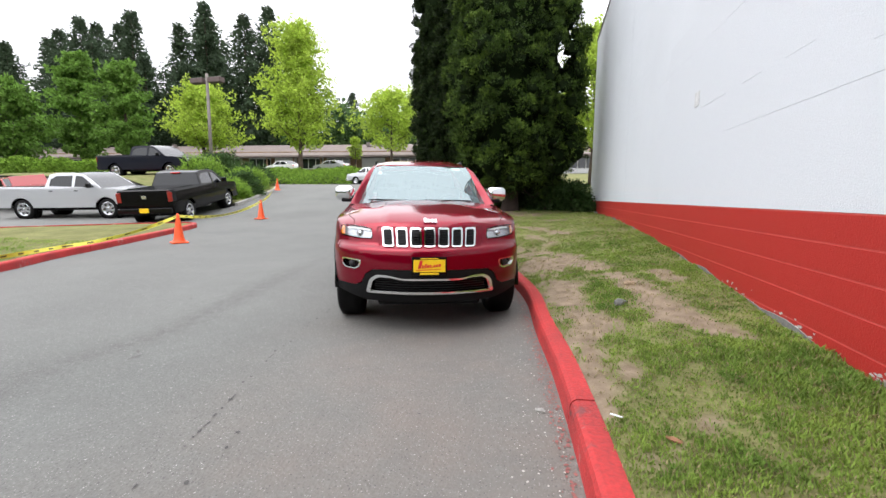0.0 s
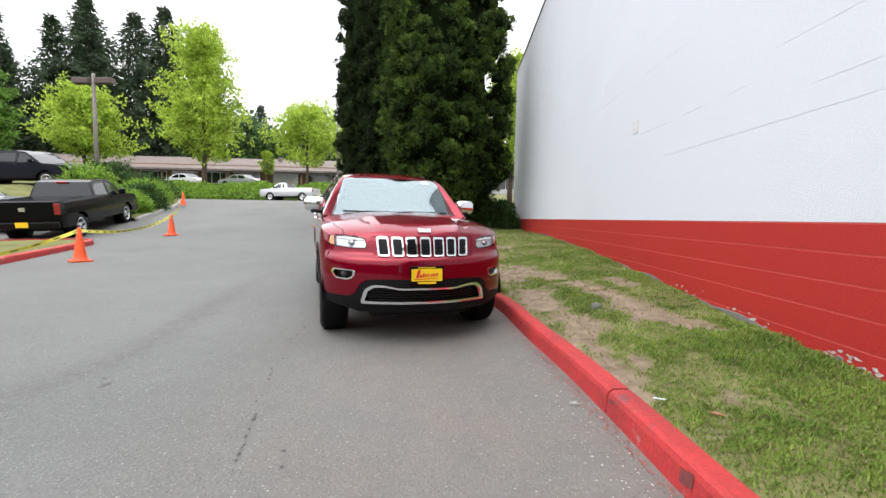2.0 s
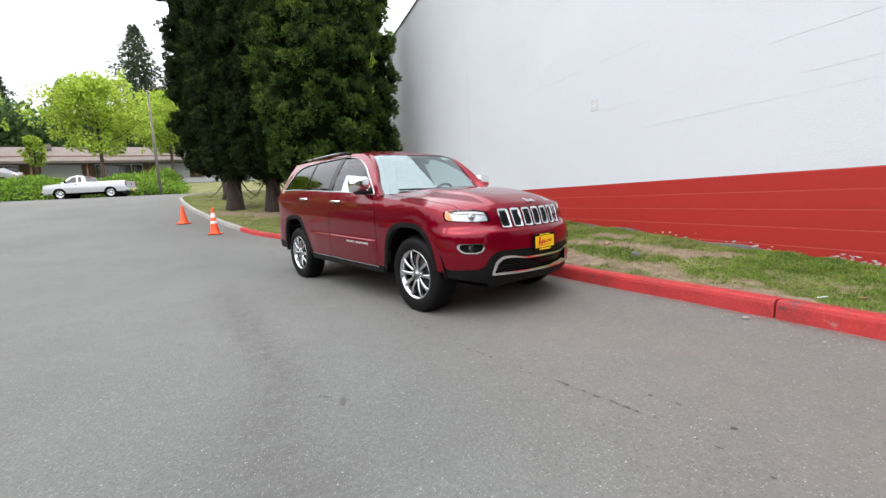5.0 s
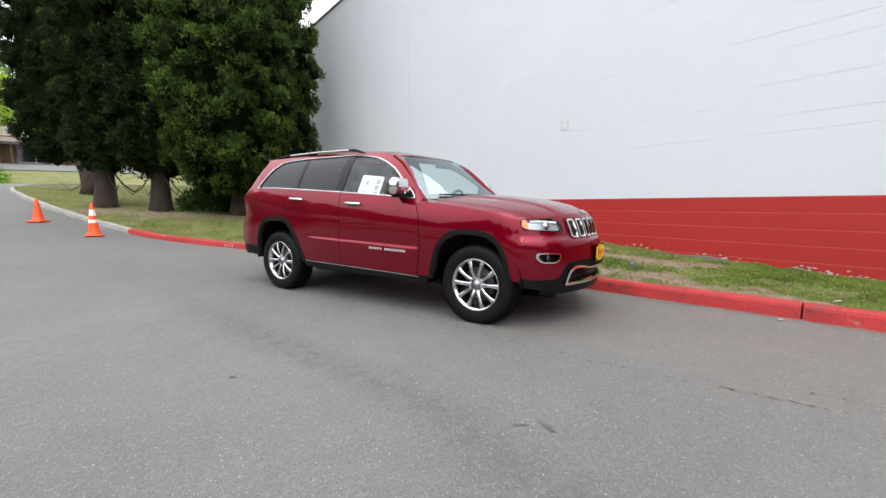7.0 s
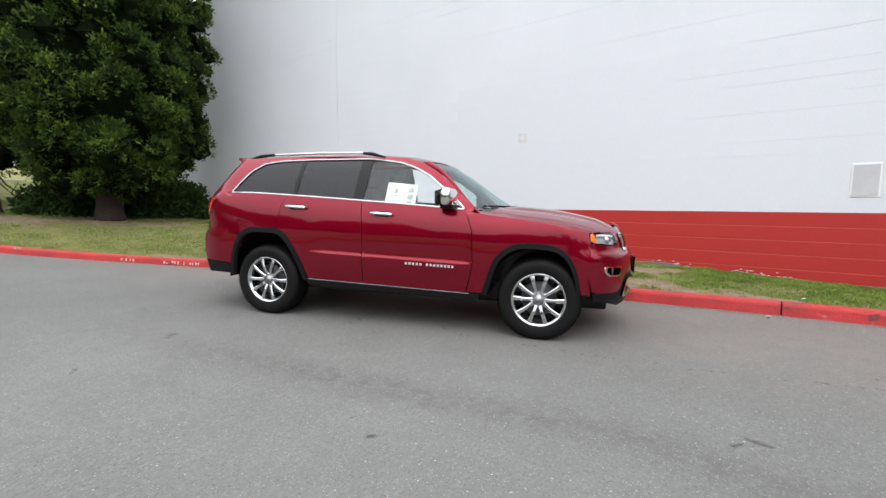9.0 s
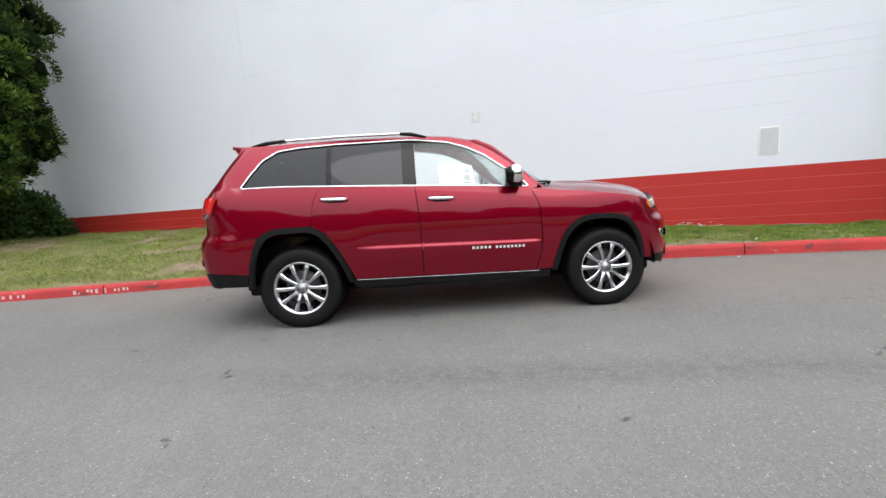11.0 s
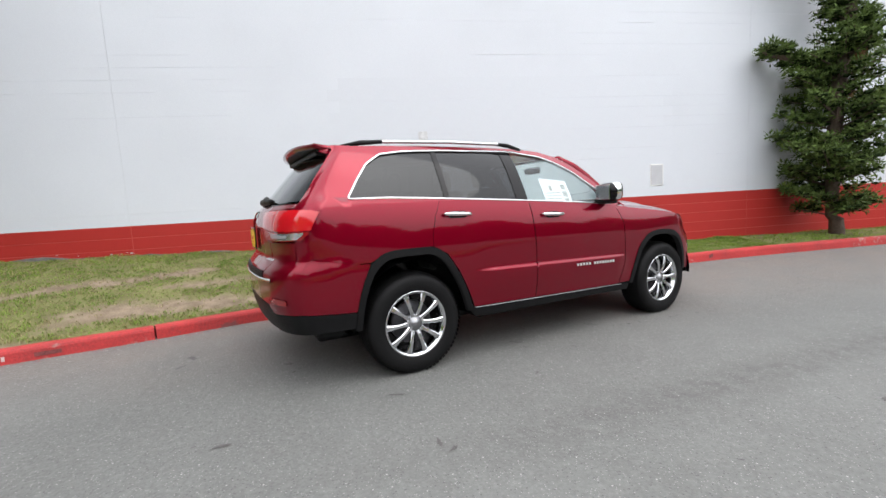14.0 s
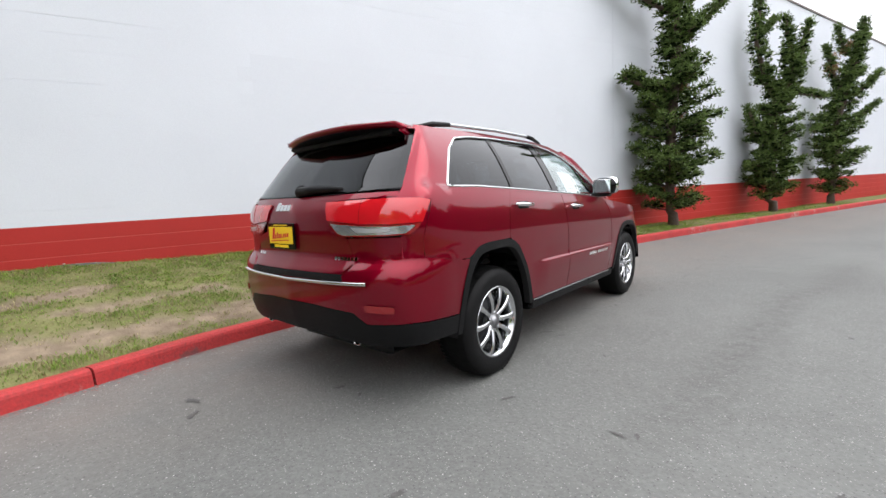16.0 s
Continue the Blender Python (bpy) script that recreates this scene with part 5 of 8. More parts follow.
    bumper = panel("lower_bumper", on_front, low, BLACK_PLASTIC, car, "matt black lower bumper", holes=[intake], lift=-0.004, rim=0.03, out=FWD)
    ring = rounded(intake, 0.03)
    mid = [(a * 0.955, 0.497 + (b - 0.497) * 0.80 - 0.004) for a, b in ring]
    panel("intake_surround", on_front, ring, CHROME, bumper, "chrome surround of the lower intake", holes=[mid], lift=0.014, rim=0.03, step=0.03, out=FWD)
    panel("intake_mesh", on_front, intake, GLOSS_BLACK, bumper, lift=-0.05, rim=0, out=FWD)
    v, f, nn = [], [], []
    for j in range(5):
        z = 0.44 + j * 0.024
        skin(on_front, [(-0.53, z), (0.53, z), (0.53, z + 0.006), (-0.53, z + 0.006)], (), 0.06, -0.03, 0.004, FWD, v, f, nn)
    part("intake_grid", mesh("intake_grid", v, f, BLACK_PLASTIC), None, bumper)["kind"] = "stuff"
    plate(car, "front_plate", pose(2.378, -0.022, 0.678))


def on_hood_front(a, b):
    return Vector((front_x(a, b) + 0.02, a, b))


def build_screen_roof(car):
    base = [(-0.795, 1.20), (-0.6, 1.205), (-0.3, 1.20), (0, 1.195), (0.3, 1.20), (0.6, 1.205), (0.795, 1.20)]
    topl = [(0.612, 1.640), (0.5, 1.655), (0.3, 1.665), (0, 1.668), (-0.3, 1.665), (-0.5, 1.655), (-0.612, 1.640)]
    ws = base + topl
    panel("windscreen", on_screen, ws, GLASS_SCREEN, car, "clear raked windscreen", lift=0.0, rim=0, step=0.06, out=Vector((1, 0, 1)))
    inner = [(a * 0.945, 1.43 + (b - 1.43) * 0.95 - 0.004) for a, b in ws]
    panel("screen_border", on_screen, ws, GLOSS_BLACK, car, holes=[inner], lift=-0.003, rim=0, step=0.05, out=Vector((1, 0, 1)))
    panel("screen_sticker", on_screen, [(0.40, 1.61), (0.52, 1.605), (0.51, 1.645), (0.40, 1.648)], PAPER, car, lift=-0.008, rim=0, out=Vector((1, 0, 1)))
    # windscreen pillars in body colour, from the screen's edge to the side windows
    for s in (-1, 1):
        v, f = [], []
        cols = 6
        zs = np.linspace(1.175, 1.652, 26)
        edge_x = spline((1.16, 1.222, 1.320, 1.446, 1.574, 1.652, 1.700, 1.712), (0.90, 0.82, 0.72, 0.57, 0.38, 0.22, 0.04, -0.1))
        half = spline((1.19, 1.645), (0.790, 0.610))
        for z in zs:
            yi = half(z)
            a = Vector((screen_x(yi, z), s * yi, z))
            xb = edge_x(z)
            b = Vector((xb, s * side_y(xb, z), z))
            out_ = Vector((0.5, s * 0.7, 0.5)).normalized()
            for k in range(cols):
                u = k / (cols - 1)
                v.append(a.lerp(b, u) + out_ * 0.040 * (1 - 0.5 * sstep(1.56, 1.65, z)) * math.sin(math.pi * u) ** 0.8)
        for i in range(len(zs) - 1):
            for k in range(cols - 1):
                q = (i * cols + k, i * cols + k + 1, (i + 1) * cols + k + 1, (i + 1) * cols + k)
                f.append(q if s > 0 else q[::-1])
        part("windscreen_pillar", mesh("windscreen_pillar", v, f, PAINT, smooth=True), None, car)
    # cowl and wipers
    panel("cowl", lambda a, b: Vector((a, b, 1.222 - 0.03 * abs(b) - 0.12 * max(0, a - 1.0))), [(0.82, -0.74), (1.02, -0.62), (1.12, -0.4), (1.18, 0), (1.12, 0.4), (1.02, 0.62), (0.82, 0.74), (0.92, 0.6), (1.03, 0), (0.92, -0.6)], BLACK_PLASTIC, car, rim=0.03, out=UP)
    for y0, y1 in ((-0.66, 0.02), (0.0, 0.60)):
        v, f = [], []
        tube_into(v, f, [(screen_x(y, z) + 0.02, y, z + 0.012) for y, z in ((y0, 1.235), (y0 + (y1 - y0) * 0.3, 1.232), (y0 + (y1 - y0) * 0.7, 1.23), (y1, 1.225))], [0.008, 0.011, 0.011, 0.010], 6)
        part("wiper", mesh("wiper", v, f, BLACK_PLASTIC, smooth=True), None, car)
    # roof skin to the cant rails, with a dark glass sunroof line left plain
    xs_ = [(-1.95), (-1.80), (-1.6), (-1.2), (-0.6), (-0.2), (0.04), (0.22)]
    rz = [1.690, 1.698, 1.706, 1.716, 1.724, 1.720, 1.700, 1.652]
    edge = [(x, side_y(x, z)) for x, z in zip(xs_, rz)]

    def roof_fn(a, b):
        ye, ze = np.interp(a, xs_, [e[1] for e in edge]), np.interp(a, xs_, rz)
        u = min(1.1, abs(b) / ye)
        zc = ROOF_C(a)
        return Vector((a, b, zc - (zc - ze) * u ** 3.6))
    front_edge = [(0.30, 0.590), (0.352, 0.45), (0.385, 0.25), (0.395, 0), (0.385, -0.25), (0.352, -0.45), (0.30, -0.590)]
    poly = [(x, y) for x, y in edge] + front_edge + [(x, -y) for x, y in edge[::-1]]
    panel("roof_panel", roof_fn, poly, PAINT, car, step=0.06, rim=0.01, out=UP)
    # shark fin aerial
    v = [(-1.72, 0.0, 1.80), (-1.60, 0.035, 1.742), (-1.80, 0.035, 1.738), (-1.60, -0.035, 1.742), (-1.80, -0.035, 1.738), (-1.80, 0, 1.795), (-1.55, 0, 1.742)]
    f = [(6, 1, 0), (0, 1, 2, 5), (6, 0, 3), (0, 5, 4, 3), (5, 2, 4)]
    part("aerial", mesh("aerial", v, f, GLOSS_BLACK), None, car)


def build_rear(car):
    glass = [(-0.80, 1.335), (-0.4, 1.322), (0, 1.318), (0.4, 1.322), (0.80, 1.335), (0.735, 1.52), (0.69, 1.63), (0.3, 1.655), (0, 1.66), (-0.3, 1.655), (-0.69, 1.63), (-0.735, 1.52)]
    tail = [(-0.50, 0.855), (0.50, 0.855), (0.56, 0.92), (0.50, 1.05), (0.375, 1.085), (0.345, 1.275), (0.5, 1.282), (0.80, 1.29), (0.79, 1.315), (0.4, 1.312), (0, 1.308), (-0.4, 1.312), (-0.79, 1.315), (-0.80, 1.29), (-0.5, 1.282), (-0.345, 1.275), (-0.375, 1.085), (-0.50, 1.05), (-0.56, 0.92)]
    gate = panel("tailgate", on_rear, tail, PAINT, car, step=0.045, rim=0.02, out=BACK)
    panel("rear_window", on_rear, glass, GLASS_DARK, gate, "dark rear window", rim=0, step=0.06, out=BACK)
    panel("window_border", on_rear, glass, GLOSS_BLACK, gate, holes=[[(a * 0.93, 1.485 + (b - 1.485) * 0.88) for a, b in glass]], lift=-0.003, rim=0.01, step=0.05, out=BACK)
    # the hatch's pillars beside the glass, in body colour
    for s in (-1, 1):
        rows = [(1.268, 0.795, -2.14), (1.30, 0.80, -2.14), (1.34, 0.80, -2.14), (1.37, 0.787, -2.122), (1.40, 0.777, -2.092), (1.43, 0.767, -2.062), (1.46, 0.757, -2.034), (1.50, 0.743, -1.99), (1.54, 0.729, -1.948), (1.58, 0.712, -1.913), (1.62, 0.694, -1.878), (1.665, 0.676, -1.843), (1.70, 0.66, -1.80)]
        v, f = [], []
        nc = 11
        for z, yi, xb in rows:
            a = Vector((rear_x(yi, z) - 0.002, s * yi, z))
            xs3 = np.linspace(xb, a.x + 0.002, 60)
            line = np.array([(x, s * max(yi, side_y(x, z)), z) for x in xs3])
            arc = np.concatenate([[0], np.cumsum(np.linalg.norm(np.diff(line, axis=0), axis=1))])
            gap_ = np.array(a) - line[-1]
            for k in range(nc):
                u = 1 - k / (nc - 1)
                p = np.array([np.interp(u * arc[-1], arc, line[:, i]) for i in range(3)]) + gap_ * u * u
                v.append(tuple(p))
        for i in range(len(rows) - 1):
            for k in range(nc - 1):
                q = (i * nc + k, i * nc + k + 1, (i + 1) * nc + k + 1, (i + 1) * nc + k)
                f.append(q if s < 0 else q[::-1])
        part("rear_pillar", mesh("rear_pillar", v, f, PAINT, smooth=True), None, car)
        # tail lamp: red above, clear below, wrapping round the corner
        lo, hi = 1.068, 1.272
        pts = [(0.318, hi - 0.008), (0.6, hi - 0.002), (0.80, hi), (0.895, hi - 0.002), (0.922, hi - 0.014), (0.905, 1.12), (0.872, lo + 0.006), (0.78, lo), (0.47, lo - 0.004), (0.425, 1.078)]
        red = [(s * y, z) for y, z in pts[:5]] + [(s * 0.910, 1.140), (s * 0.8, 1.132), (s * 0.60, 1.138), (s * 0.352, 1.160)]
        clear = [(s * 0.356, 1.156), (s * 0.60, 1.134), (s * 0.8, 1.128), (s * 0.905, 1.135)] + [(s * y, z) for y, z in pts[5:]]
        mid_ = lambda pts_, k, cy, cz: [(cy + (a - cy) * k, cz + (b - cz) * k * 0.8) for a, b in pts_]
        lamp = panel("tail_lamp", on_rear, red, LENS_RED, car, "red tail lamp over a clear strip", lift=0.012, rim=0.04, step=0.035, out=BACK)
        panel("lamp_frame", on_rear, clear, REFLECTOR, lamp, lift=0.009, rim=0.04, step=0.035, out=BACK)
        panel("reverse_lens", on_rear, mid_(clear, 0.93, s * 0.66, 1.10), LENS_SILVER, lamp, "clear strip of the tail lamp", lift=0.011, rim=0.004, step=0.035, out=BACK)
        panel("reverse_bulb", on_rear, mid_(clear, 0.45, s * 0.70, 1.10), LAMP_BOWL, lamp, lift=0.0125, rim=0.004, step=0.035, out=BACK)
        panel("lamp_divider", on_rear, [(s * 0.60, 1.142), (s * 0.604, 1.142), (s * 0.604, 1.27), (s * 0.60, 1.27)], REFLECTOR, lamp, lift=0.0135, rim=0.002, out=BACK)
        panel("reflector", on_rear, rounded([(s * 0.67, 0.648), (s * 0.83, 0.643), (s * 0.83, 0.682), (s * 0.67, 0.690)], 0.015), REFLECTOR, car, "red bumper reflector", lift=0.014, rim=0.012, step=0.03, out=BACK)
        # strip of body between lamp and bumper
        panel("lamp_corner", on_rear, [(s * 0.565, 0.872), (s * 0.91, 0.88), (s * 0.915, 1.06), (s * 0.51, 1.055)], PAINT, car, step=0.04, lift=-0.002, rim=0.02, out=BACK)
        panel("rear_corner", on_side(s), [(-1.84, 0.86), (-1.90, 0.91), (-2.11, 0.96), (-2.12, 1.06), (-2.06, 1.27), (-2.12, 1.30), (-2.27, 1.285), (-2.28, 0.86)], PAINT, car, lift=-0.004, rim=0.0, out=Vector((0, s, 0)))
        bump_side = [(-1.80, 0.880), (-1.84, 0.79), (-1.895, 0.62), (-1.91, 0.555), (-2.05, 0.565), (-2.28, 0.580), (-2.28, 0.80), (-2.22, 0.93), (-2.17, 0.938), (-1.90, 0.885)]
        panel("bumper_side", on_side(s), bump_side, PAINT, car, step=0.04, rim=0.015, out=Vector((0, s, 0)), guides=[(x, z) for x in np.arange(-2.26, -1.82, 0.03) for z in (0.862, 0.885, 0.908, 0.928)])
        panel("bumper_side_lower", on_side(s), [(-1.93, 0.44), (-1.915, 0.549), (-2.05, 0.560), (-2.29, 0.575), (-2.265, 0.45)], BLACK_PLASTIC, car, step=0.045, lift=0.004, rim=0.02, out=Vector((0, s, 0)))
    bump = [(-0.90, 0.580), (-0.66, 0.572), (-0.58, 0.634), (-0.22, 0.656), (0.22, 0.656), (0.58, 0.634), (0.66, 0.572), (0.90, 0.580), (0.90, 0.93), (0.60, 0.93), (0.53, 0.858), (0.51, 0.845), (-0.51, 0.845), (-0.53, 0.858), (-0.60, 0.93), (-0.90, 0.93)]
    bumper = panel("rear_bumper", on_rear, bump, PAINT, car, step=0.04, lift=0.004, rim=0.02, out=BACK, guides=[(s_ * y, z) for s_ in (-1, 1) for y in np.arange(0.56, 0.90, 0.03) for z in (0.862, 0.885, 0.908, 0.925)])
    panel("bumper_pad", on_rear, [(-0.52, 0.812), (0.52, 0.812), (0.50, 0.850), (-0.50, 0.850)], BLACK_PLASTIC, bumper, lift=0.012, rim=0.02, step=0.03, out=BACK)
    bead("bumper_trim", on_rear, [(y, 0.796 + 0.012 * abs(y)) for y in np.linspace(-0.69, 0.69, 40)], 0.011, 0.018, CHROME, bumper, "chrome strip along the rear bumper", out=BACK)
    low = [(-0.915, 0.44), (-0.6, 0.435), (-0.3, 0.46), (0.3, 0.46), (0.6, 0.435), (0.915, 0.44), (0.91, 0.575), (0.66, 0.567), (0.58, 0.629), (0.22, 0.651), (-0.22, 0.651), (-0.58, 0.629), (-0.66, 0.567), (-0.91, 0.575)]
    panel("bumper_lower", on_rear, low, BLACK_PLASTIC, bumper, "matt black lower bumper", lift=0.006, rim=0.05, step=0.05, out=BACK)
    for s in (-1, 1):
        o = part("exhaust_tip", lathe("exhaust_tip", [(0.030, 0.12), (0.034, 0.0), (0.037, -0.01), (0.034, -0.013), (0.031, -0.008), (0.030, 0.05)], CHROME, "z", 24), None, bumper)
        part("bore", lathe("bore", [(0.0, 0.03), (0.0305, 0.03), (0.0305, 0.0)], BLACK_PLASTIC, "z", 20), None, o)
        o.matrix_basis = pose(-2.36, s * 0.505, 0.447, 0, 80, 0) @ Matrix.Scale(1.15, 4)
    plate(gate, "rear_plate", pose(rear_x(0, 1.06) - 0.014, 0.13, 1.062, 0, 0, 180))
    # emblem letters and model badge as plain raised shapes
    v, f = letter_bars(on_rear, 0.245, 1.225, [(0.05, 0.052), (0.04, 0.038), (0.04, 0.038), (0.04, 0.038)], 0.05, -1, 0.006, BACK)
    part("tail_badge", mesh("tail_badge", v, f, CHROME), None, gate, "chrome badge of raised shapes")
    v, f = letter_bars(on_rear, -0.40, 0.925, [(0.02, 0.022)] * 7, 0.022, -1, 0.004, BACK)
    part("model_badge", mesh("model_badge", v, f, CHROME), None, gate, "row of small chrome letters")
    v, f = letter_bars(on_rear, 0.52, 0.925, [(0.03, 0.022)] * 3, 0.022, -1, 0.004, BACK)
    part("model_badge", mesh("model_badge", v, f, CHROME), None, gate)
    # rear wiper
    v, f = [], []
    tube_into(v, f, [on_rear(y, z) + Vector((-0.03, 0, 0)) for y, z in ((0.02, 1.345), (-0.12, 1.352), (-0.28, 1.350), (-0.42, 1.345))], [0.030, 0.027, 0.020, 0.010], 8)
    part("rear_wiper", mesh("rear_wiper", v, f, BLACK_PLASTIC, smooth=True), None, gate)
    o = part("wiper_hub", lathe("wiper_hub", [(0.045, 0.0), (0.045, 0.02), (0.03, 0.035), (0.0, 0.038)], BLACK_PLASTIC, "z", 20), None, gate)
    o.matrix_basis = Matrix.Translation(on_rear(0.03, 1.345)) @ Euler((0, radians(-70), 0)).to_matrix().to_4x4()
    # spoiler
    prof = lambda y: (1 - 0.30 * (abs(y) / 0.70) ** 3)
    v, f = [], []
    ys_ = np.linspace(-0.61, 0.61, 29)
    sec = 8
    for y in ys_:
        tip = -2.135 + 0.10 * (abs(y) / 0.63) ** 2.5
        zt = 1.738 - 0.035 * (abs(y) / 0.7) ** 2.2
        za = ROOF_C(-1.82) - 0.045 * (abs(y) / 0.68) ** 2.4
        for x, z in ((-1.82, za + 0.002), (-1.95, za + 0.006), (-2.05, zt + 0.006), (tip, zt), (tip - 0.006, zt - 0.020), (tip + 0.03, zt - 0.034), (-2.02, zt - 0.05), (-1.95, zt - 0.075)):
            v.append((x, y, z))
    under = []
    for i in range(len(ys_) - 1):
        for k in range(sec - 1):
            (under if k >= 5 else f).append((i * sec + k, i * sec + k + 1, (i + 1) * sec + k + 1, (i + 1) * sec + k))
    f += [tuple(range(sec))[::-1], tuple((len(ys_) - 1) * sec + k for k in range(sec))]
    spoiler = part("spoiler", mesh("spoiler", v, f, PAINT, smooth=True), None, gate, "body coloured roof spoiler")
    part("spoiler_underside", mesh("spoiler_underside", v, under, BLACK_PLASTIC, smooth=True), None, spoiler, "matt black underside")
    part("spoiler_base", box(-1.98, 0, 1.664, 0.10, 1.10, 0.035, None, 0.01), BLACK_PLASTIC, spoiler)


def build_cabin(car):
    # floor pan and inner shell, so that nothing shows through under the car
    part("underbody", box(0.0, 0, 0.36, 4.2, 1.0, 0.22, None, 0.03), GLOSS_BLACK, car)
    part("underbody", box(0.0, 0, 0.42, 1.75, 1.72, 0.20, None, 0.03), GLOSS_BLACK, car)
    part("dashboard", box(0.75, 0, 1.07, 0.62, 1.50, 0.28, None, 0.08), INTERIOR, car)
    part("load_cover", box(-1.75, 0, 1.10, 0.7, 1.5, 0.04, None, 0.01), INTERIOR, car)
    part("engine_bay", box(1.6, 0, 0.75, 1.0, 0.86, 0.5, None, 0.03), GLOSS_BLACK, car)
    for y in (-0.38, 0.38):
        seat = new("front_seat", None)
        seat.parent = car
        part("seat_cushion", box(-0.02, y, 0.80, 0.54, 0.52, 0.18, None, 0.06), INTERIOR, seat)
        part("seat_back", box(-0.36, y, 1.10, 0.16, 0.50, 0.62, Euler((0, radians(-14), 0)).to_matrix(), 0.06), INTERIOR, seat)
        part("headrest", box(-0.47, y, 1.50, 0.10, 0.26, 0.18, Euler((0, radians(-10), 0)).to_matrix(), 0.04), INTERIOR, seat)
    bench = new("rear_bench", None)
    bench.parent = car
    part("seat_cushion", box(-0.95, 0, 0.82, 0.52, 1.36, 0.18, None, 0.06), INTERIOR, bench)
    part("seat_back", box(-1.28, 0, 1.10, 0.16, 1.36, 0.58, Euler((0, radians(-18), 0)).to_matrix(), 0.06), INTERIOR, bench)
    for y in (-0.42, 0, 0.42):
        part("headrest", box(-1.40, y, 1.44, 0.10, 0.26, 0.16, None, 0.04), INTERIOR, bench)
    # steering wheel
    v, f = [], []
    ring = [Vector((0.0, 0.185 * math.cos(a), 0.185 * math.sin(a))) for a in np.linspace(0, 2 * math.pi, 33)]
    tube_into(v, f, ring, [0.016] * 33, 8, cap=False)
    o = part("steering_wheel", mesh("steering_wheel", v, f, INTERIOR, smooth=True), None, car)
    o.matrix_basis = pose(0.42, 0.38, 1.14, 0, 25, 0)
    part("wheel_boss", box(0, 0, 0, 0.05, 0.20, 0.12, None, 0.02), INTERIOR, o)
    part("interior_mirror", box(0.48, 0.0, 1.575, 0.04, 0.24, 0.06, None, 0.015), GLOSS_BLACK, car)
    # paper price sheet behind the passenger's window
    side = on_side(-1)
    sheet = panel("price_sheet", side, [(-0.10, 1.255), (0.22, 1.243), (0.22, 1.445), (-0.10, 1.47)], PAPER, car, "white price sheet behind the side window", lift=-0.02, rim=0, out=Vector((0, -1, 0)))
    for x0, x1, z0, z1 in ((0.13, 0.19, 1.37, 1.415), (0.13, 0.19, 1.30, 1.355), (0.13, 0.19, 1.262, 1.287), (-0.02, 0.02, 1.36, 1.41), (-0.08, 0.10, 1.335, 1.345), (-0.08, 0.10, 1.31, 1.318), (-0.08, 0.10, 1.285, 1.293)):
        panel("print_block", side, [(x0, z0), (x1, z0), (x1, z1), (x0, z1)], PAPER_INK, sheet, lift=-0.018, rim=0, out=Vector((0, -1, 0)))


build_front(suv)
build_screen_roof(suv)
build_rear(suv)
build_cabin(suv)


def raise_roof(car, amount):
    """Lifts the body above the belt line, growing towards the roof."""
    done = set()
    for ob in car.children_recursive:
        if ob.type != "MESH" or ob.data.name in done:
            continue
        done.add(ob.data.name)
        m, q = Matrix.Identity(4), ob
        while q is not car:
            m, q = q.matrix_basis @ m, q.parent
        back = m.inverted()
        for vert in ob.data.vertices:
            p = m @ vert.co
            if p.z > 1.34:
                p.z += amount * sstep(1.34, 1.66, p.z)
                vert.co = back @ p
        ob.data.update()


raise_roof(suv, 0.028)


# ---- plants ----
def unit(a):
    return a / np.maximum(1e-9, np.linalg.norm(a, axis=-1, keepdims=True))


def leaves(rng, centres, outward, size, per, length, width, bias=0.8):
    """Leaf blades (four-cornered) scattered in a clump round each centre. Returns their corners."""
    n = len(centres)
    size = np.broadcast_to(np.asarray(size, dtype=float).reshape(-1, 1, 1), (n, per, 1))
    off = rng.normal(size=(n, per, 3))
    off = unit(off) * rng.random((n, per, 1)) ** 0.5 * size
    p = centres[:, None, :] + off
    axis = unit(outward[:, None, :] * bias + rng.normal(size=(n, per, 3)) * 0.6 + unit(off) * 0.5)
    side = unit(np.cross(axis, rng.normal(size=(n, per, 3))))
    ln = length * rng.uniform(0.6, 1.3, (n, per, 1))
    wd = width * rng.uniform(0.6, 1.2, (n, per, 1))
    c = np.stack([p, p + axis * ln * 0.5 + side * wd, p + axis * ln, p + axis * ln * 0.5 - side * wd], axis=2)
    return c.reshape(-1, 3)


def noise_at(p, s, seed):
    return np.array([noise.noise((x * s + seed, y * s, z * s)) for x, y, z in p])


def crown_on(parent, name, corners, material, label=""):
    o = part(name, soup(name, corners, len(corners) // 4, material), None, parent, label)
    return o


def ball_form():
    """A low-polygon ball to model clumps of foliage from."""
    bm = bmesh.new()
    bmesh.ops.create_icosphere(bm, subdivisions=1, radius=1.0)
    bm.verts.ensure_lookup_table()
    v = np.array([tuple(q.co) for q in bm.verts])
    f = np.array([[q.index for q in p.verts] for p in bm.faces])
    bm.free()
    return v, f


BALL_V, BALL_F = ball_form()


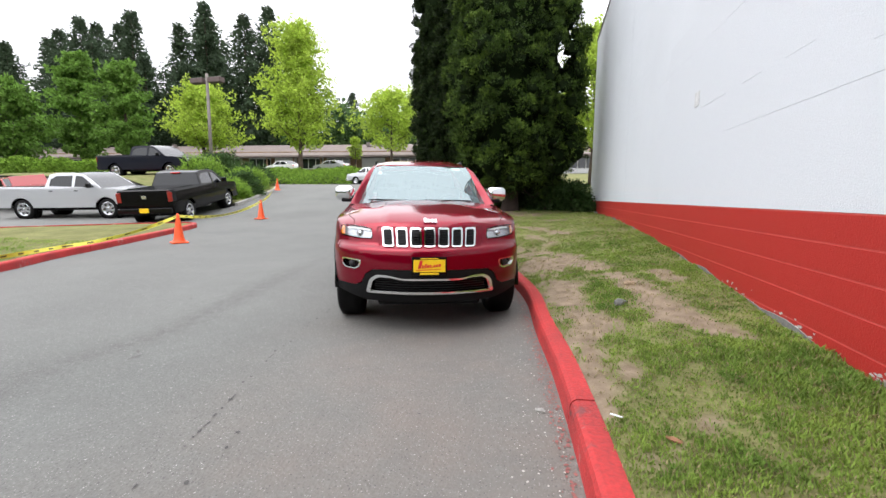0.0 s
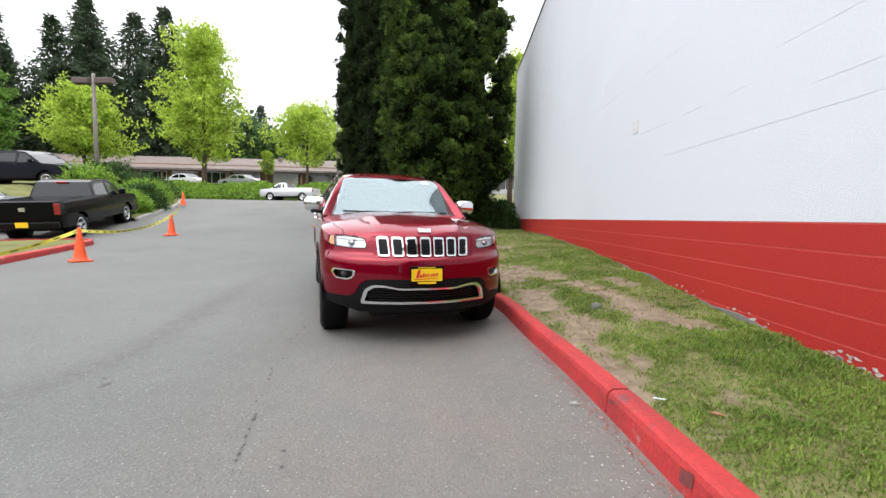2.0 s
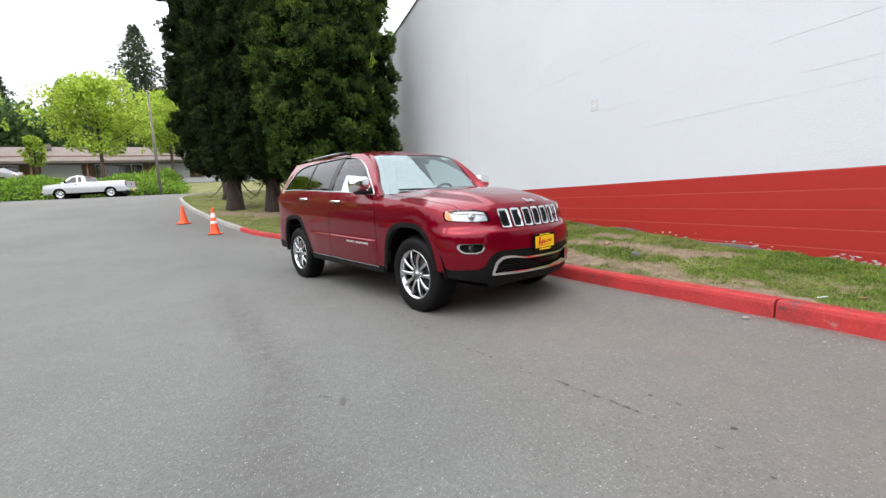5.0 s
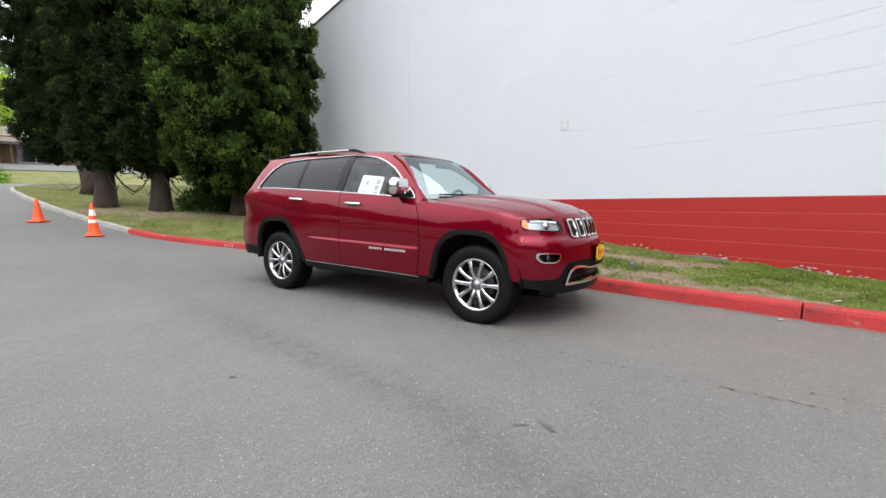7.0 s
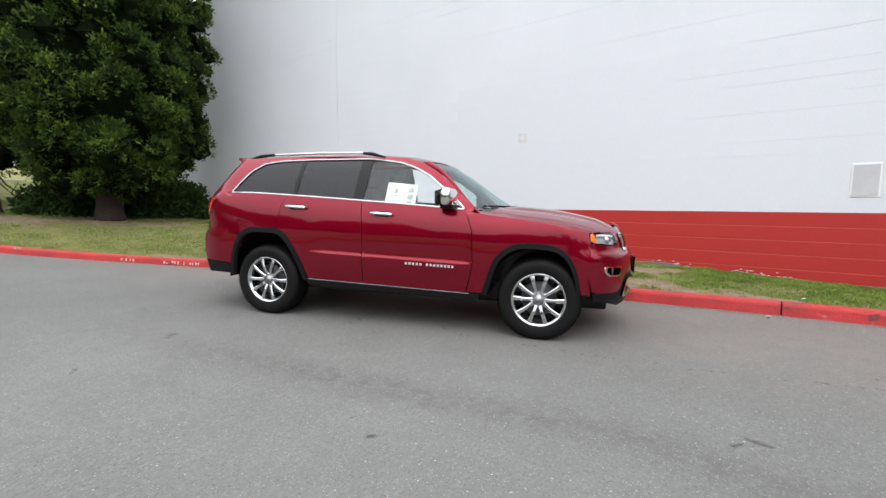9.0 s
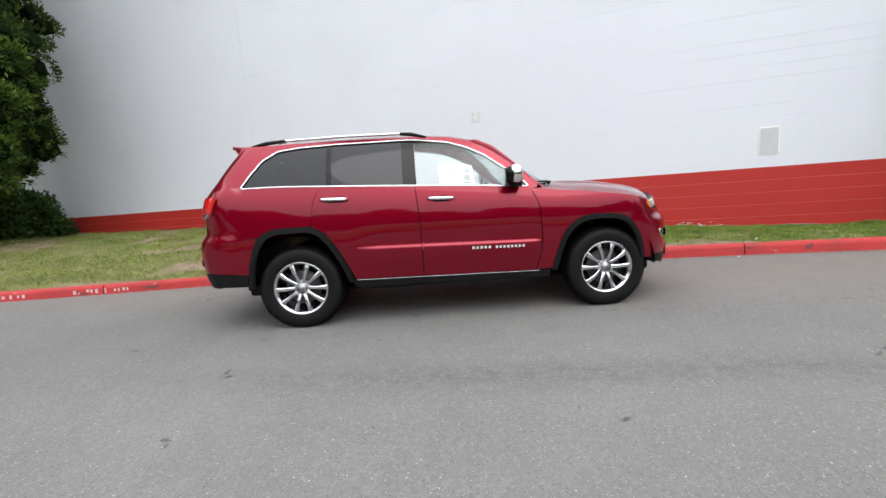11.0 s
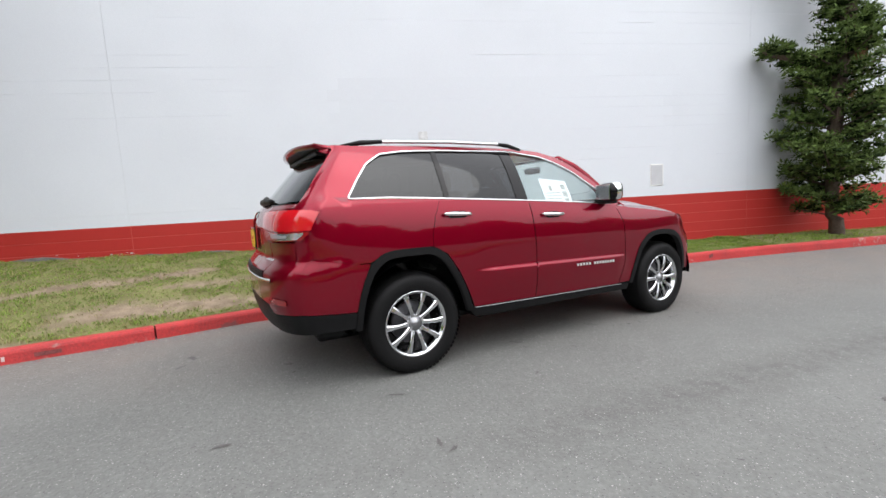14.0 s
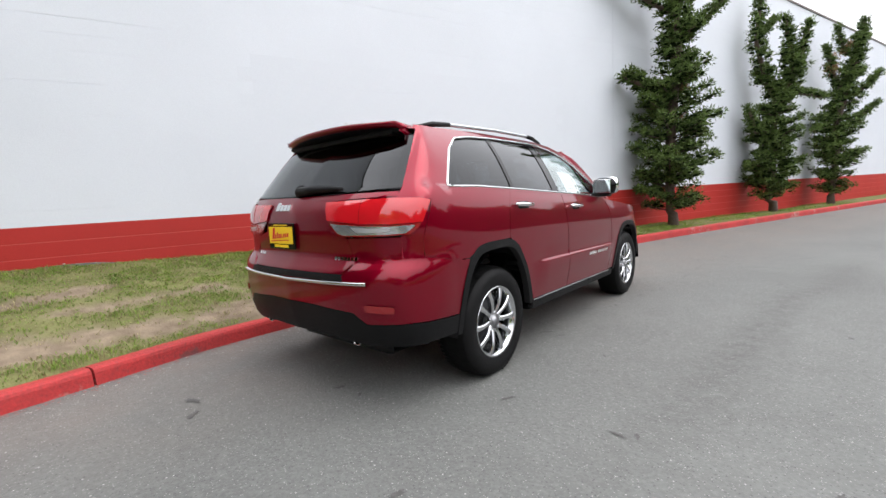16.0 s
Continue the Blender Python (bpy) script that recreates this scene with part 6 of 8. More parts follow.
def clumps(rng, name, centres, radii, flat, material, parent):
    """Uneven, lobed clumps of twigs, joined into one mesh."""
    n, m = len(centres), len(BALL_V)
    radii = np.asarray(radii).reshape(-1, 1, 1)
    bend = rng.normal(size=(n, 1, 3)) * 3.0
    lobes = 1 + 0.16 * np.sin((BALL_V[None] * 4.3 + bend).sum(axis=2, keepdims=True) * 1.7) + rng.normal(size=(n, m, 1)) * 0.10
    v = centres[:, None, :] + BALL_V[None] * lobes * radii * np.array([1, 1, flat])
    f = BALL_F[None] + (np.arange(n) * m)[:, None, None]
    me = mesh(name, v.reshape(-1, 3).tolist(), f.reshape(-1, 3).tolist(), material)
    return part(name, me, None, parent)


def sprays(rng, centres, dirs, radii, flat, sub, per, length, width, up=0.5):
    """Sprays of needles on the outer and upper face of each clump."""
    n = len(centres)
    face = unit(rng.normal(size=(n, sub, 3)) + dirs[:, None, :] * 0.9 + np.array([0, 0, up]))
    tips = (centres[:, None, :] + face * np.asarray(radii)[:, None, None] * np.array([1, 1, flat])).reshape(-1, 3)
    return leaves(rng, tips, face.reshape(-1, 3), length * 0.6, per, length, width, 0.9)


def column_tree(seed, base, radius, height, lean=0.0, clear=0.9, label="", lumps=300, paler=6, foliage=None, root=(0, 0)):
    """A tall, dense columnar conifer of billowing clumps, with a short bare trunk."""
    rng = np.random.default_rng(seed)
    t = tagged(new("cypress_tree", None), label, "tree", "columnar conifers")
    t.location = base
    v, f = [], []
    tube_into(v, f, [(root[0], root[1], -0.3), (root[0], root[1], 0.15), (root[0] * 0.85 + 0.03, root[1] * 0.85 + 0.02, 0.8), (root[0] * 0.3 + 0.05, root[1] * 0.3, 2.4), (0.0, 0, height * 0.7)], [0.46, 0.34, 0.27, 0.22, 0.06], 12)
    for k in range(5 if root == (0, 0) else 0):
        a = rng.uniform(0, 6.28)
        tube_into(v, f, [(0.2 * math.cos(a), 0.2 * math.sin(a), 1.3), (0.6 * math.cos(a), 0.6 * math.sin(a), 0.75), (0.95 * math.cos(a), 0.95 * math.sin(a), 0.5), (1.2 * math.cos(a), 1.2 * math.sin(a), 0.75)], [0.026, 0.02, 0.014, 0.006], 5)
    part("trunk", mesh("trunk", v, f, BARK_RED, smooth=True), None, t)
    prof = spline((0, 0.04, 0.12, 0.3, 0.6, 0.85, 1.0), (0.42, 0.74, 0.94, 1.0, 0.84, 0.5, 0.08))

    def rad(h, a):
        return radius * prof(h) * (1 + 0.10 * math.sin(3 * a + seed) + 0.07 * math.sin(5 * a + h * 9 + seed))
    # solid core deep inside, its shade put into a near-black colour
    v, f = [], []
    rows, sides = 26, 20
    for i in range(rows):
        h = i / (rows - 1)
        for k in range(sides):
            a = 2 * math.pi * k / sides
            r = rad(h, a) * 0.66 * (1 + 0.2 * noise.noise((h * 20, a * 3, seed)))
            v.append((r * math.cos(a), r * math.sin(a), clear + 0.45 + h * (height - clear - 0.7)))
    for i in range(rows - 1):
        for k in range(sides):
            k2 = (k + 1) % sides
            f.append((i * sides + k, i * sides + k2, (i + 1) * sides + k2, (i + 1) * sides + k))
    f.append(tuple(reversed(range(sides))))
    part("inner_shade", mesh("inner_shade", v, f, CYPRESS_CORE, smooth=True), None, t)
    # boughs that billow out one over another, tufts on their outer and upper faces, skylight put into a lighter colour
    # on the topmost
    h = (np.arange(lumps) + rng.random(lumps)) / lumps
    h = h ** 1.15
    a = np.arange(lumps) * 2.39996 + rng.normal(size=lumps) * 0.35
    size = rng.uniform(0.26, 0.52, lumps) * (0.62 + 0.16 * radius) * (1 - 0.35 * h)
    r = np.array([rad(hh, aa) for hh, aa in zip(h, a)]) - size * 0.85 + rng.normal(size=lumps) * 0.17
    r = np.maximum(r, 0.05)
    pos = np.stack([r * np.cos(a), r * np.sin(a), clear + 0.35 + h * (height - clear - 0.5)], axis=1)
    # dark clumps behind the tufts carry the shade of the gaps
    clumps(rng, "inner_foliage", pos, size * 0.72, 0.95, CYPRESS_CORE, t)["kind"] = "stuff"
    out = np.stack([np.cos(a), np.sin(a), np.full(lumps, 0.25)], axis=1)
    for name, count, lift, reach, per, material in (("crown", 16, 0.15, 0.95, 14, foliage or CYPRESS), ("new_growth", paler, 0.8, 1.06, 14, CYPRESS_LIT if foliage is None else CYPRESS)):
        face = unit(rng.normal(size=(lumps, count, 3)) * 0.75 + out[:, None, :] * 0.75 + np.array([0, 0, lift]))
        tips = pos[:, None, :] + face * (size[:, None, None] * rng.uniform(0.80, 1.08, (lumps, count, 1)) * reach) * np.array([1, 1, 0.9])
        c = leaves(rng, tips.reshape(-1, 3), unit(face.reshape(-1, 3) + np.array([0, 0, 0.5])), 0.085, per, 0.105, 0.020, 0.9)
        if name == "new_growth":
            # only some boughs carry the tufts coloured as lit
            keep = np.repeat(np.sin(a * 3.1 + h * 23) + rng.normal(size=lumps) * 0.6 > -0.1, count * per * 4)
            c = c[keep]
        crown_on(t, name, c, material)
    return t


def gz(x, y):
    return lawn_z(x, y)


column_tree(1, (-0.25, 18.0, gz(-0.25, 18.0)), 2.38, 15.5, clear=0.55, label="massive dark green columnar conifer by the wall", lumps=760, paler=11)
column_tree(2, (-2.35, 19.7, gz(-2.35, 19.7)), 1.28, 15.0, label="dense dark green columnar conifer on the lawn", lumps=400, paler=3, foliage=CYPRESS_DEEP)
column_tree(3, (-3.8, 20.65, gz(-3.8, 20.65)), 0.92, 15.2, label="dense dark green columnar conifer on the lawn", lumps=360, paler=3, foliage=CYPRESS_DEEP)
column_tree(5, (-5.3, 25.6, gz(-5.3, 25.6)), 1.15, 16.0, label="slender dark green columnar conifer near the kerb", lumps=360, paler=3, foliage=CYPRESS_DEEP, root=(1.1, -1.6))


def shrub(name, seed, base, sx, sy, sz, material, label, category, n=500, leaf=0.10, width=0.03, group=""):
    rng = np.random.default_rng(seed)
    t = tagged(new(name, None), label, category, group)
    t.location = base
    v, f = [], []
    for k in range(7):
        a = rng.uniform(0, 6.28)
        tube_into(v, f, [(0, 0, -0.05), (0.25 * sx * math.cos(a), 0.25 * sy * math.sin(a), 0.4 * sz), (0.6 * sx * math.cos(a), 0.6 * sy * math.sin(a), 0.75 * sz)], [0.03, 0.02, 0.008], 5)
    part("stems", mesh("stems", v, f, BARK), None, t)
    d = unit(rng.normal(size=(n, 3)))
    d[:, 2] = np.abs(d[:, 2]) * 1.0
    pos = d * np.array([sx, sy, sz]) * rng.uniform(0.62, 1.0, (n, 1))
    pos += d * (noise_at(pos, 1.6, seed) * 0.3)[:, None] * min(sx, sz)
    pos[:, 2] = np.maximum(pos[:, 2], 0.03)
    c = leaves(rng, pos, d, 0.16 * max(0.5, min(1.5, sz)), 14, leaf, width, 0.7)
    crown_on(t, "foliage", c, material)
    return t


for k, (x, y, sx, sz) in enumerate(((1.1, 18.9, 1.0, 1.25), (2.2, 19.0, 0.75, 1.1), (-0.9, 19.6, 0.9, 1.0), (0.2, 19.6, 1.0, 1.3))):
    shrub("shrub", 20 + k, (x, y, gz(x, y)), sx, 0.8, sz, SHRUB, "dark green rounded shrub at the foot of the conifer", "shrub", 420, 0.12, 0.035, "shrubs by the wall")


def juniper(seed, base, stems, label, dead=()):
    """A wind-twisted juniper: bare foot, layered tufts, a few long arms reaching up and out.
    stems: lines of (reach along the wall, height, girth); a minus reach goes north."""
    rng = np.random.default_rng(seed)
    rr = random.Random(seed)
    t = tagged(new("juniper_tree", None), label, "tree", "junipers along the wall")
    t.location = base

    def at(u, z):
        return Vector((-0.656 * u, -0.875 * u, z)) if u > 0 else Vector((0.41 * -u, 1.30 * -u, z))
    v, f = [], []
    cen, out, size = [], [], []
    brown = []
    for si, st in enumerate(stems):
        line = [at(u, z) for u, z, g in st]
        if si == 0:
            line = [Vector((0, 0, -0.25)), Vector((0.02, 0.03, 0.3))] + line
        tube_into(v, f, line, [0.15, 0.12][:2 if si == 0 else 0] + [0.035 + 0.10 * g for u, z, g in st], 7)
        for (u0, z0, g0), (u1, z1, g1) in zip(st, st[1:]):
            L = math.hypot(u1 - u0, z1 - z0)
            tiered = max(g0, g1) > 0.3
            if tiered:
                # whorls of boughs, each a flat tier of tufts sweeping up at its tip, with gaps between
                for tier_k in range(max(1, int(L / 0.125))):
                    w = (tier_k + rr.uniform(0.2, 0.8)) / max(1, int(L / 0.125))
                    root = at(u0 + (u1 - u0) * w, z0 + (z1 - z0) * w)
                    for _ in range(rr.randint(3, 6)):
                        a = rr.uniform(0, 6.283)
                        d = Vector((math.cos(a), math.sin(a), 0))
                        zz = z0 + (z1 - z0) * w
                        reach = (g0 + (g1 - g0) * w) * rr.uniform(0.40, 1.28) * (1 - 0.30 * sstep(2.8, 5.0, zz))
                        tip = root + d * reach + Vector((0, 0, reach * rr.uniform(0.05, 0.42)))
                        if base[0] + tip.x > WALL_X - 0.12:
                            tip.x = WALL_X - 0.12 - base[0]
                        tube_into(v, f, [root - Vector((0, 0, 0.06)), root.lerp(tip, 0.5) - Vector((0, 0, 0.03)), tip], [0.022, 0.014, 0.006], 5)
                        tufts = max(4, int(reach / 0.075))
                        for q_k in range(tufts):
                            q = 0.28 + 0.72 * (q_k + rr.random()) / tufts
                            side_ = Vector((-d.y, d.x, 0)) * rr.gauss(0, 0.085 + 0.05 * q)
                            p = root.lerp(tip, q) + side_ + Vector((0, 0, rr.gauss(0.02, 0.025)))
                            if base[0] + p.x > WALL_X - 0.12:
                                p.x = WALL_X - 0.12 - base[0]
                            cen.append(p)
                            out.append(d * 0.9 + Vector((0, 0, 0.75)))
                            size.append(rr.uniform(0.065, 0.125))
            n = 0 if tiered else int(8 + L * (10 + 120 * max(g0, g1)))
            for k in range(n):
                w = (k + rr.random()) / n
                g = 0.8 * (g0 + (g1 - g0) * w)
                a = rr.uniform(0, 6.283)
                q = rr.uniform(0.15, 1.0) ** 0.6
                tier = 0.10 * math.sin((z0 + (z1 - z0) * w) * 9 + a)
                d = Vector((math.cos(a), math.sin(a), 0))
                p = at(u0 + (u1 - u0) * w, z0 + (z1 - z0) * w) + d * g * q * (1 + tier) + Vector((0, 0, 0.22 * g * q))
                if base[0] + p.x > WALL_X - 0.14:
                    p.x = WALL_X - 0.14 - base[0]
                s_ = rr.uniform(0.07, 0.17) * (0.72 + 0.35 * min(1, g))
                cen.append(p)
                out.append(d * 0.8 + Vector((0, 0, 0.7)) + (at(u1, z1) - at(u0, z0)).normalized() * (1.2 if g < 0.3 else 0.1))
                size.append(s_)
                if rr.random() < 0.25:
                    tube_into(v, f, [at(u0 + (u1 - u0) * w, z0 + (z1 - z0) * w - 0.1 * g), p], [0.016, 0.008], 5)
    part("trunk", mesh("trunk", v, f, BARK, smooth=True), None, t)
    cen, out, size = np.array([tuple(c) for c in cen]), unit(np.array([tuple(o) for o in out])), np.array(size)
    # clumps that fill the tufts, coloured dark for the shade inside
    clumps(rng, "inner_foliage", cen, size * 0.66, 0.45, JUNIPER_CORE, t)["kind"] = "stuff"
    crown_on(t, "crown", sprays(rng, cen, out, size, 0.6, 9, 3, 0.09, 0.016, 0.6), JUNIPER)
    if dead:
        pts = np.array([tuple(at(u, z) + Vector((rr.gauss(0, g), rr.gauss(0, g), rr.gauss(0, g)))) for u, z, g in dead for _ in range(26)])
        pts[:, 0] = np.minimum(pts[:, 0], WALL_X - 0.1 - base[0])
        c = leaves(rng, pts, np.tile(np.array([[-0.3, 0.3, 0.6]]), (len(pts), 1)), 0.07, 7, 0.10, 0.012, 0.8)
        crown_on(t, "dead_foliage", c, DEAD_TWIG, "browned dead foliage")
    return t


juniper(11, (2.2, -0.75, gz(2.2, -0.75)), [
    [(-0.1, 0.38, 0.62), (-0.1, 1.2, 0.88), (-0.1, 2.2, 0.90), (-0.05, 3.2, 0.80), (0.05, 4.2, 0.55), (0, 5.2, 0.48), (0, 6.2, 0.38), (0, 7.4, 0.12)],
    [(-0.4, 3.3, 0.35), (-1.1, 3.75, 0.10)], [(-0.3, 5.3, 0.26), (-0.9, 5.6, 0.17), (-1.5, 5.95, 0.08)], [(0.2, 4.7, 0.28), (0.7, 5.1, 0.20), (1.15, 5.6, 0.12), (1.3, 6.2, 0.08)],
    [(-0.1, 5.7, 0.2), (-0.5, 6.2, 0.13), (-0.7, 6.5, 0.07)]], "tall twisted dark green juniper against the red and white wall", [(0.2, 3.4, 0.06), (0.1, 2.7, 0.05)])
juniper(12, (2.2, -6.3, gz(2.2, -6.3)), [
    [(-0.2, 0.38, 0.45), (-0.1, 1.2, 0.76), (-0.1, 2.0, 0.76), (-0.1, 2.9, 0.52), (-0.1, 3.6, 0.36)], [(-0.1, 3.5, 0.36), (-0.45, 4.3, 0.28), (-0.7, 5.2, 0.25), (-0.65, 6.0, 0.18), (-0.6, 6.7, 0.06)],
    [(-0.6, 2.5, 0.2), (-0.85, 3.3, 0.06)], [(0, 3.3, 0.40), (0.35, 4.1, 0.34), (0.3, 4.9, 0.24), (0.15, 5.5, 0.16), (0.1, 6.0, 0.06)], [(0.4, 4.3, 0.24), (0.6, 5.0, 0.15), (0.75, 5.8, 0.06)],
    [(0.4, 3.7, 0.26), (0.9, 3.6, 0.20), (1.15, 3.5, 0.08)], [(-0.65, 5.3, 0.14), (-0.35, 5.7, 0.09), (-0.2, 5.95, 0.05)]], "forked dark green juniper against the wall")
juniper(14, (2.2, -11.0, gz(2.2, -11.0)), [
    [(0, 0.38, 0.45), (0.05, 1.2, 0.76), (0.05, 2.0, 0.80), (0, 2.9, 0.62), (0.2, 3.8, 0.52), (0.4, 4.6, 0.42), (0.5, 5.4, 0.32), (0.6, 6.0, 0.2), (0.7, 6.6, 0.06)], [(-0.3, 2.9, 0.28), (-0.8, 2.7, 0.08)],
    [(0.5, 3.0, 0.26), (0.9, 3.3, 0.15), (1.25, 3.65, 0.05)], [(0.6, 4.0, 0.26), (1.0, 4.4, 0.13), (1.3, 4.75, 0.05)], [(0.1, 4.2, 0.30), (-0.3, 5.0, 0.22), (-0.5, 5.7, 0.06)], [(0.2, 5.4, 0.16), (-0.05, 6.0, 0.11), (-0.15, 6.4, 0.05)]],
    "forked dark green juniper with some browned twigs", [(0.1, 5.5, 0.08), (-0.2, 5.3, 0.1), (-0.3, 4.9, 0.1), (0.2, 5.7, 0.06)])


def broad_tree(seed, base, top, spread, material, label, trunk=2.2, n=700, per=16, leaf=0.28, width=0.09, shape=1.0, group="deciduous trees", bark=None, cone=False):
    """A deciduous tree: forked trunk, limbs and a loose crown of leaf clumps with gaps."""
    rng = np.random.default_rng(seed)
    rr = random.Random(seed)
    t = tagged(new("leafy_tree", None), label, "tree", group)
    t.location = base
    H = top - base[2]
    v, f = [], []
    r0 = 0.012 * H + 0.05
    tube_into(v, f, [(0, 0, -0.4), (0, 0, trunk * 0.5), (0.05, 0, trunk), (0.0, 0.1, H * 0.6), (0, 0, H * 0.95)], [r0 * 1.3, r0, r0 * 0.85, r0 * 0.5, 0.02], 8)
    cen, out = [], []
    limbs = 58 if cone else 38
    for k in range(limbs):
        u = (k + 0.5) / limbs
        z = trunk + (H - trunk) * u * 0.93
        w = math.sin(math.pi * min(1, (0.16 + 0.84 * u) ** shape)) ** 0.7 if u < 0.98 else 0.1
        if cone:
            w = min(1.0, 0.72 + 2.2 * u) * max(0.0, 1 - u) ** 0.55
        a = k * 2.399 + rr.uniform(-0.4, 0.4)
        reach = spread * 0.5 * max(0.15, w) * rr.uniform(0.7, 1.1)
        p = Vector((0, 0, z))
        e = p + Vector((math.cos(a) * reach, math.sin(a) * reach, reach * rr.uniform(0.25, 0.8)))
        m = p.lerp(e, 0.5) + Vector((0, 0, -0.08 * reach))
        tube_into(v, f, [p, m, e], [r0 * 0.35 * (1.1 - u), r0 * 0.22 * (1.1 - u), 0.01], 5)
        c = max(4, int(n / limbs))
        for j in range(c):
            s = 0.3 + 0.72 * (j + rr.random()) / c
            q = p * (1 - s) ** 2 + m * 2 * s * (1 - s) + e * s * s
            g = 0.10 * spread * (0.5 + 0.5 * s)
            cen.append(q + Vector((rr.gauss(0, g), rr.gauss(0, g), rr.gauss(0, g * 0.34))))
            out.append((q - Vector((0, 0, trunk + 0.3 * H))).normalized())
    part("trunk", mesh("trunk", v, f, bark or BARK, smooth=True), None, t)
    cen, out = np.array([tuple(c) for c in cen]), unit(np.array([tuple(o) for o in out]))
    crown_on(t, "crown", leaves(rng, cen, out, spread * 0.045, per, leaf, width, 0.4), material)
    return t


broad_tree(31, (-26.4, 45.5, GROUND_Z(45.5)), 20.6, 8.4, SPRING, "tall bright yellow-green spring tree behind the hedge", 3.0, 1500, 16, 0.34, 0.10, 0.95, cone=True)
broad_tree(32, (-16.2, 47.5, GROUND_Z(47.5)), 13.0, 7.6, SPRING, "low spreading yellow-green spring tree behind the hedge", 2.4, 800, 14, 0.30, 0.09, 0.8)
broad_tree(33, (-36.5, 42.3, GROUND_Z(42.3)), 13.4, 8.4, SPRING, "spreading yellow-green spring tree by the parking area", 2.6, 1000, 14, 0.32, 0.10, 0.8, cone=True)
broad_tree(34, (-36.8, 33.5, GROUND_Z(33.5)), 13.6, 4.2, MIDGREEN, "narrow mid-green maple by the parked trucks", 2.4, 900, 16, 0.30, 0.10, 1.0)
broad_tree(35, (-47.5, 37.5, GROUND_Z(37.5)), 16.5, 5.2, MIDGREEN, "rounded mid-green maple by the parked trucks", 2.6, 1100, 16, 0.34, 0.12, 0.9)
broad_tree(36, (-46.0, 30.0, GROUND_Z(30)), 11.5, 6.0, MIDGREEN, "rounded mid-green maple by the parked trucks", 2.2, 900, 14, 0.34, 0.12, 0.9)
broad_tree(37, (3.6, 28.5, GROUND_Z(28.5)), 11.5, 4.6, SPRING, "slim fresh green tree beyond the end of the wall", 2.0, 800, 14, 0.24, 0.07, 1.0)
broad_tree(38, (-12.5, 56.0, GROUND_Z(56)), 14.0, 6.5, SPRING, "yellow-green spring tree before the low building", 2.4, 800, 14, 0.30, 0.09, 0.7)
broad_tree(39, (-22.0, 50.5, GROUND_Z(50.5)), 8.6, 1.8, SPRING, "young slender tree before the low building", 1.6, 160, 12, 0.22, 0.07, 0.9)


def fir(seed, base, height, spread, label):
    rng = np.random.default_rng(seed)
    rr = random.Random(seed)
    t = tagged(new("fir_tree", None), label, "tree", "tall firs")
    t.location = base
    v, f = [], []
    tube_into(v, f, [(0, 0, -0.5), (0, 0, height * 0.5), (0, 0, height)], [height * 0.014, height * 0.009, 0.03], 7)
    part("trunk", mesh("trunk", v, f, BARK), None, t)
    cen, out = [], []
    z = height * rr.uniform(0.10, 0.2)
    while z < height * 0.99:
        u = z / height
        r = spread * 0.5 * min(1.0, 2.3 * (1 - u)) * rr.uniform(0.45, 1.3) * (0.6 + 0.4 * min(1, u * 3)) + 0.2
        for k in range(7):
            a = k * 0.9 + z * 2.1 + rr.uniform(-0.3, 0.3)
            L = r * rr.uniform(0.6, 1.15)
            m = max(2, int(L / 0.7))
            for j in range(m):
                s = (j + 0.8) / m
                cen.append((math.cos(a) * L * s, math.sin(a) * L * s, z - 0.30 * L * s * s + 0.1 * L * s))
                out.append((math.cos(a), math.sin(a), -0.35))
        z += 0.75 + 0.5 * (1 - u)
    cen, out = np.array(cen), unit(np.array(out))
    crown_on(t, "crown", leaves(rng, cen, out, 0.5, 13, 0.8, 0.13, 1.0), FIR)
    return t


fir_a = fir(51, (-58.8, 68.5, GROUND_Z(68)), 29.0, 13.0, "tall dark fir in the woods behind the low building")
fir_b = fir(52, (-71.3, 65.3, GROUND_Z(65)), 28.0, 11.5, "tall dark fir in the woods behind the low building")
fir_c = fir(53, (-52.0, 70.0, GROUND_Z(70)), 27.0, 12.0, "tall dark fir in the woods behind the low building")
rr = random.Random(8)
for x, y, s, src in ((-83.5, 62, 0.85, fir_a), (-77, 68, 1.0, fir_c), (-64.5, 75, 1.05, fir_b), (-92, 66, 0.9, fir_b), (-100, 62, 0.85, fir_c), (-87.5, 72, 1.0, fir_a), (-45.5, 78, 0.88, fir_b), (-29.5, 95, 0.62, fir_c),
                     (-24.5, 101, 1.0, fir_a), (-19.5, 104, 0.86, fir_b), (-13, 106, 0.75, fir_c), (-36, 98, 0.62, fir_a), (-110, 58, 0.8, fir_a), (-8, 112, 0.7, fir_a), (-68, 82, 0.95, fir_c), (-33, 102, 0.6, fir_b),
                     (-41, 90, 0.62, fir_c), (-56, 84, 0.9, fir_b), (-74.5, 60.5, 0.8, fir_c), (-66.5, 63, 0.72, fir_c), (-62, 66, 0.9, fir_b), (-80, 63, 0.92, fir_a), (-95, 61, 0.8, fir_a), (-48.5, 72, 0.98, fir_a), (-104, 66, 0.9, fir_b)):
    copy_thing(src, Matrix.LocRotScale((x, y, GROUND_Z(y)), Euler((0, 0, rr.uniform(0, 6.28))), (s, s, s)))


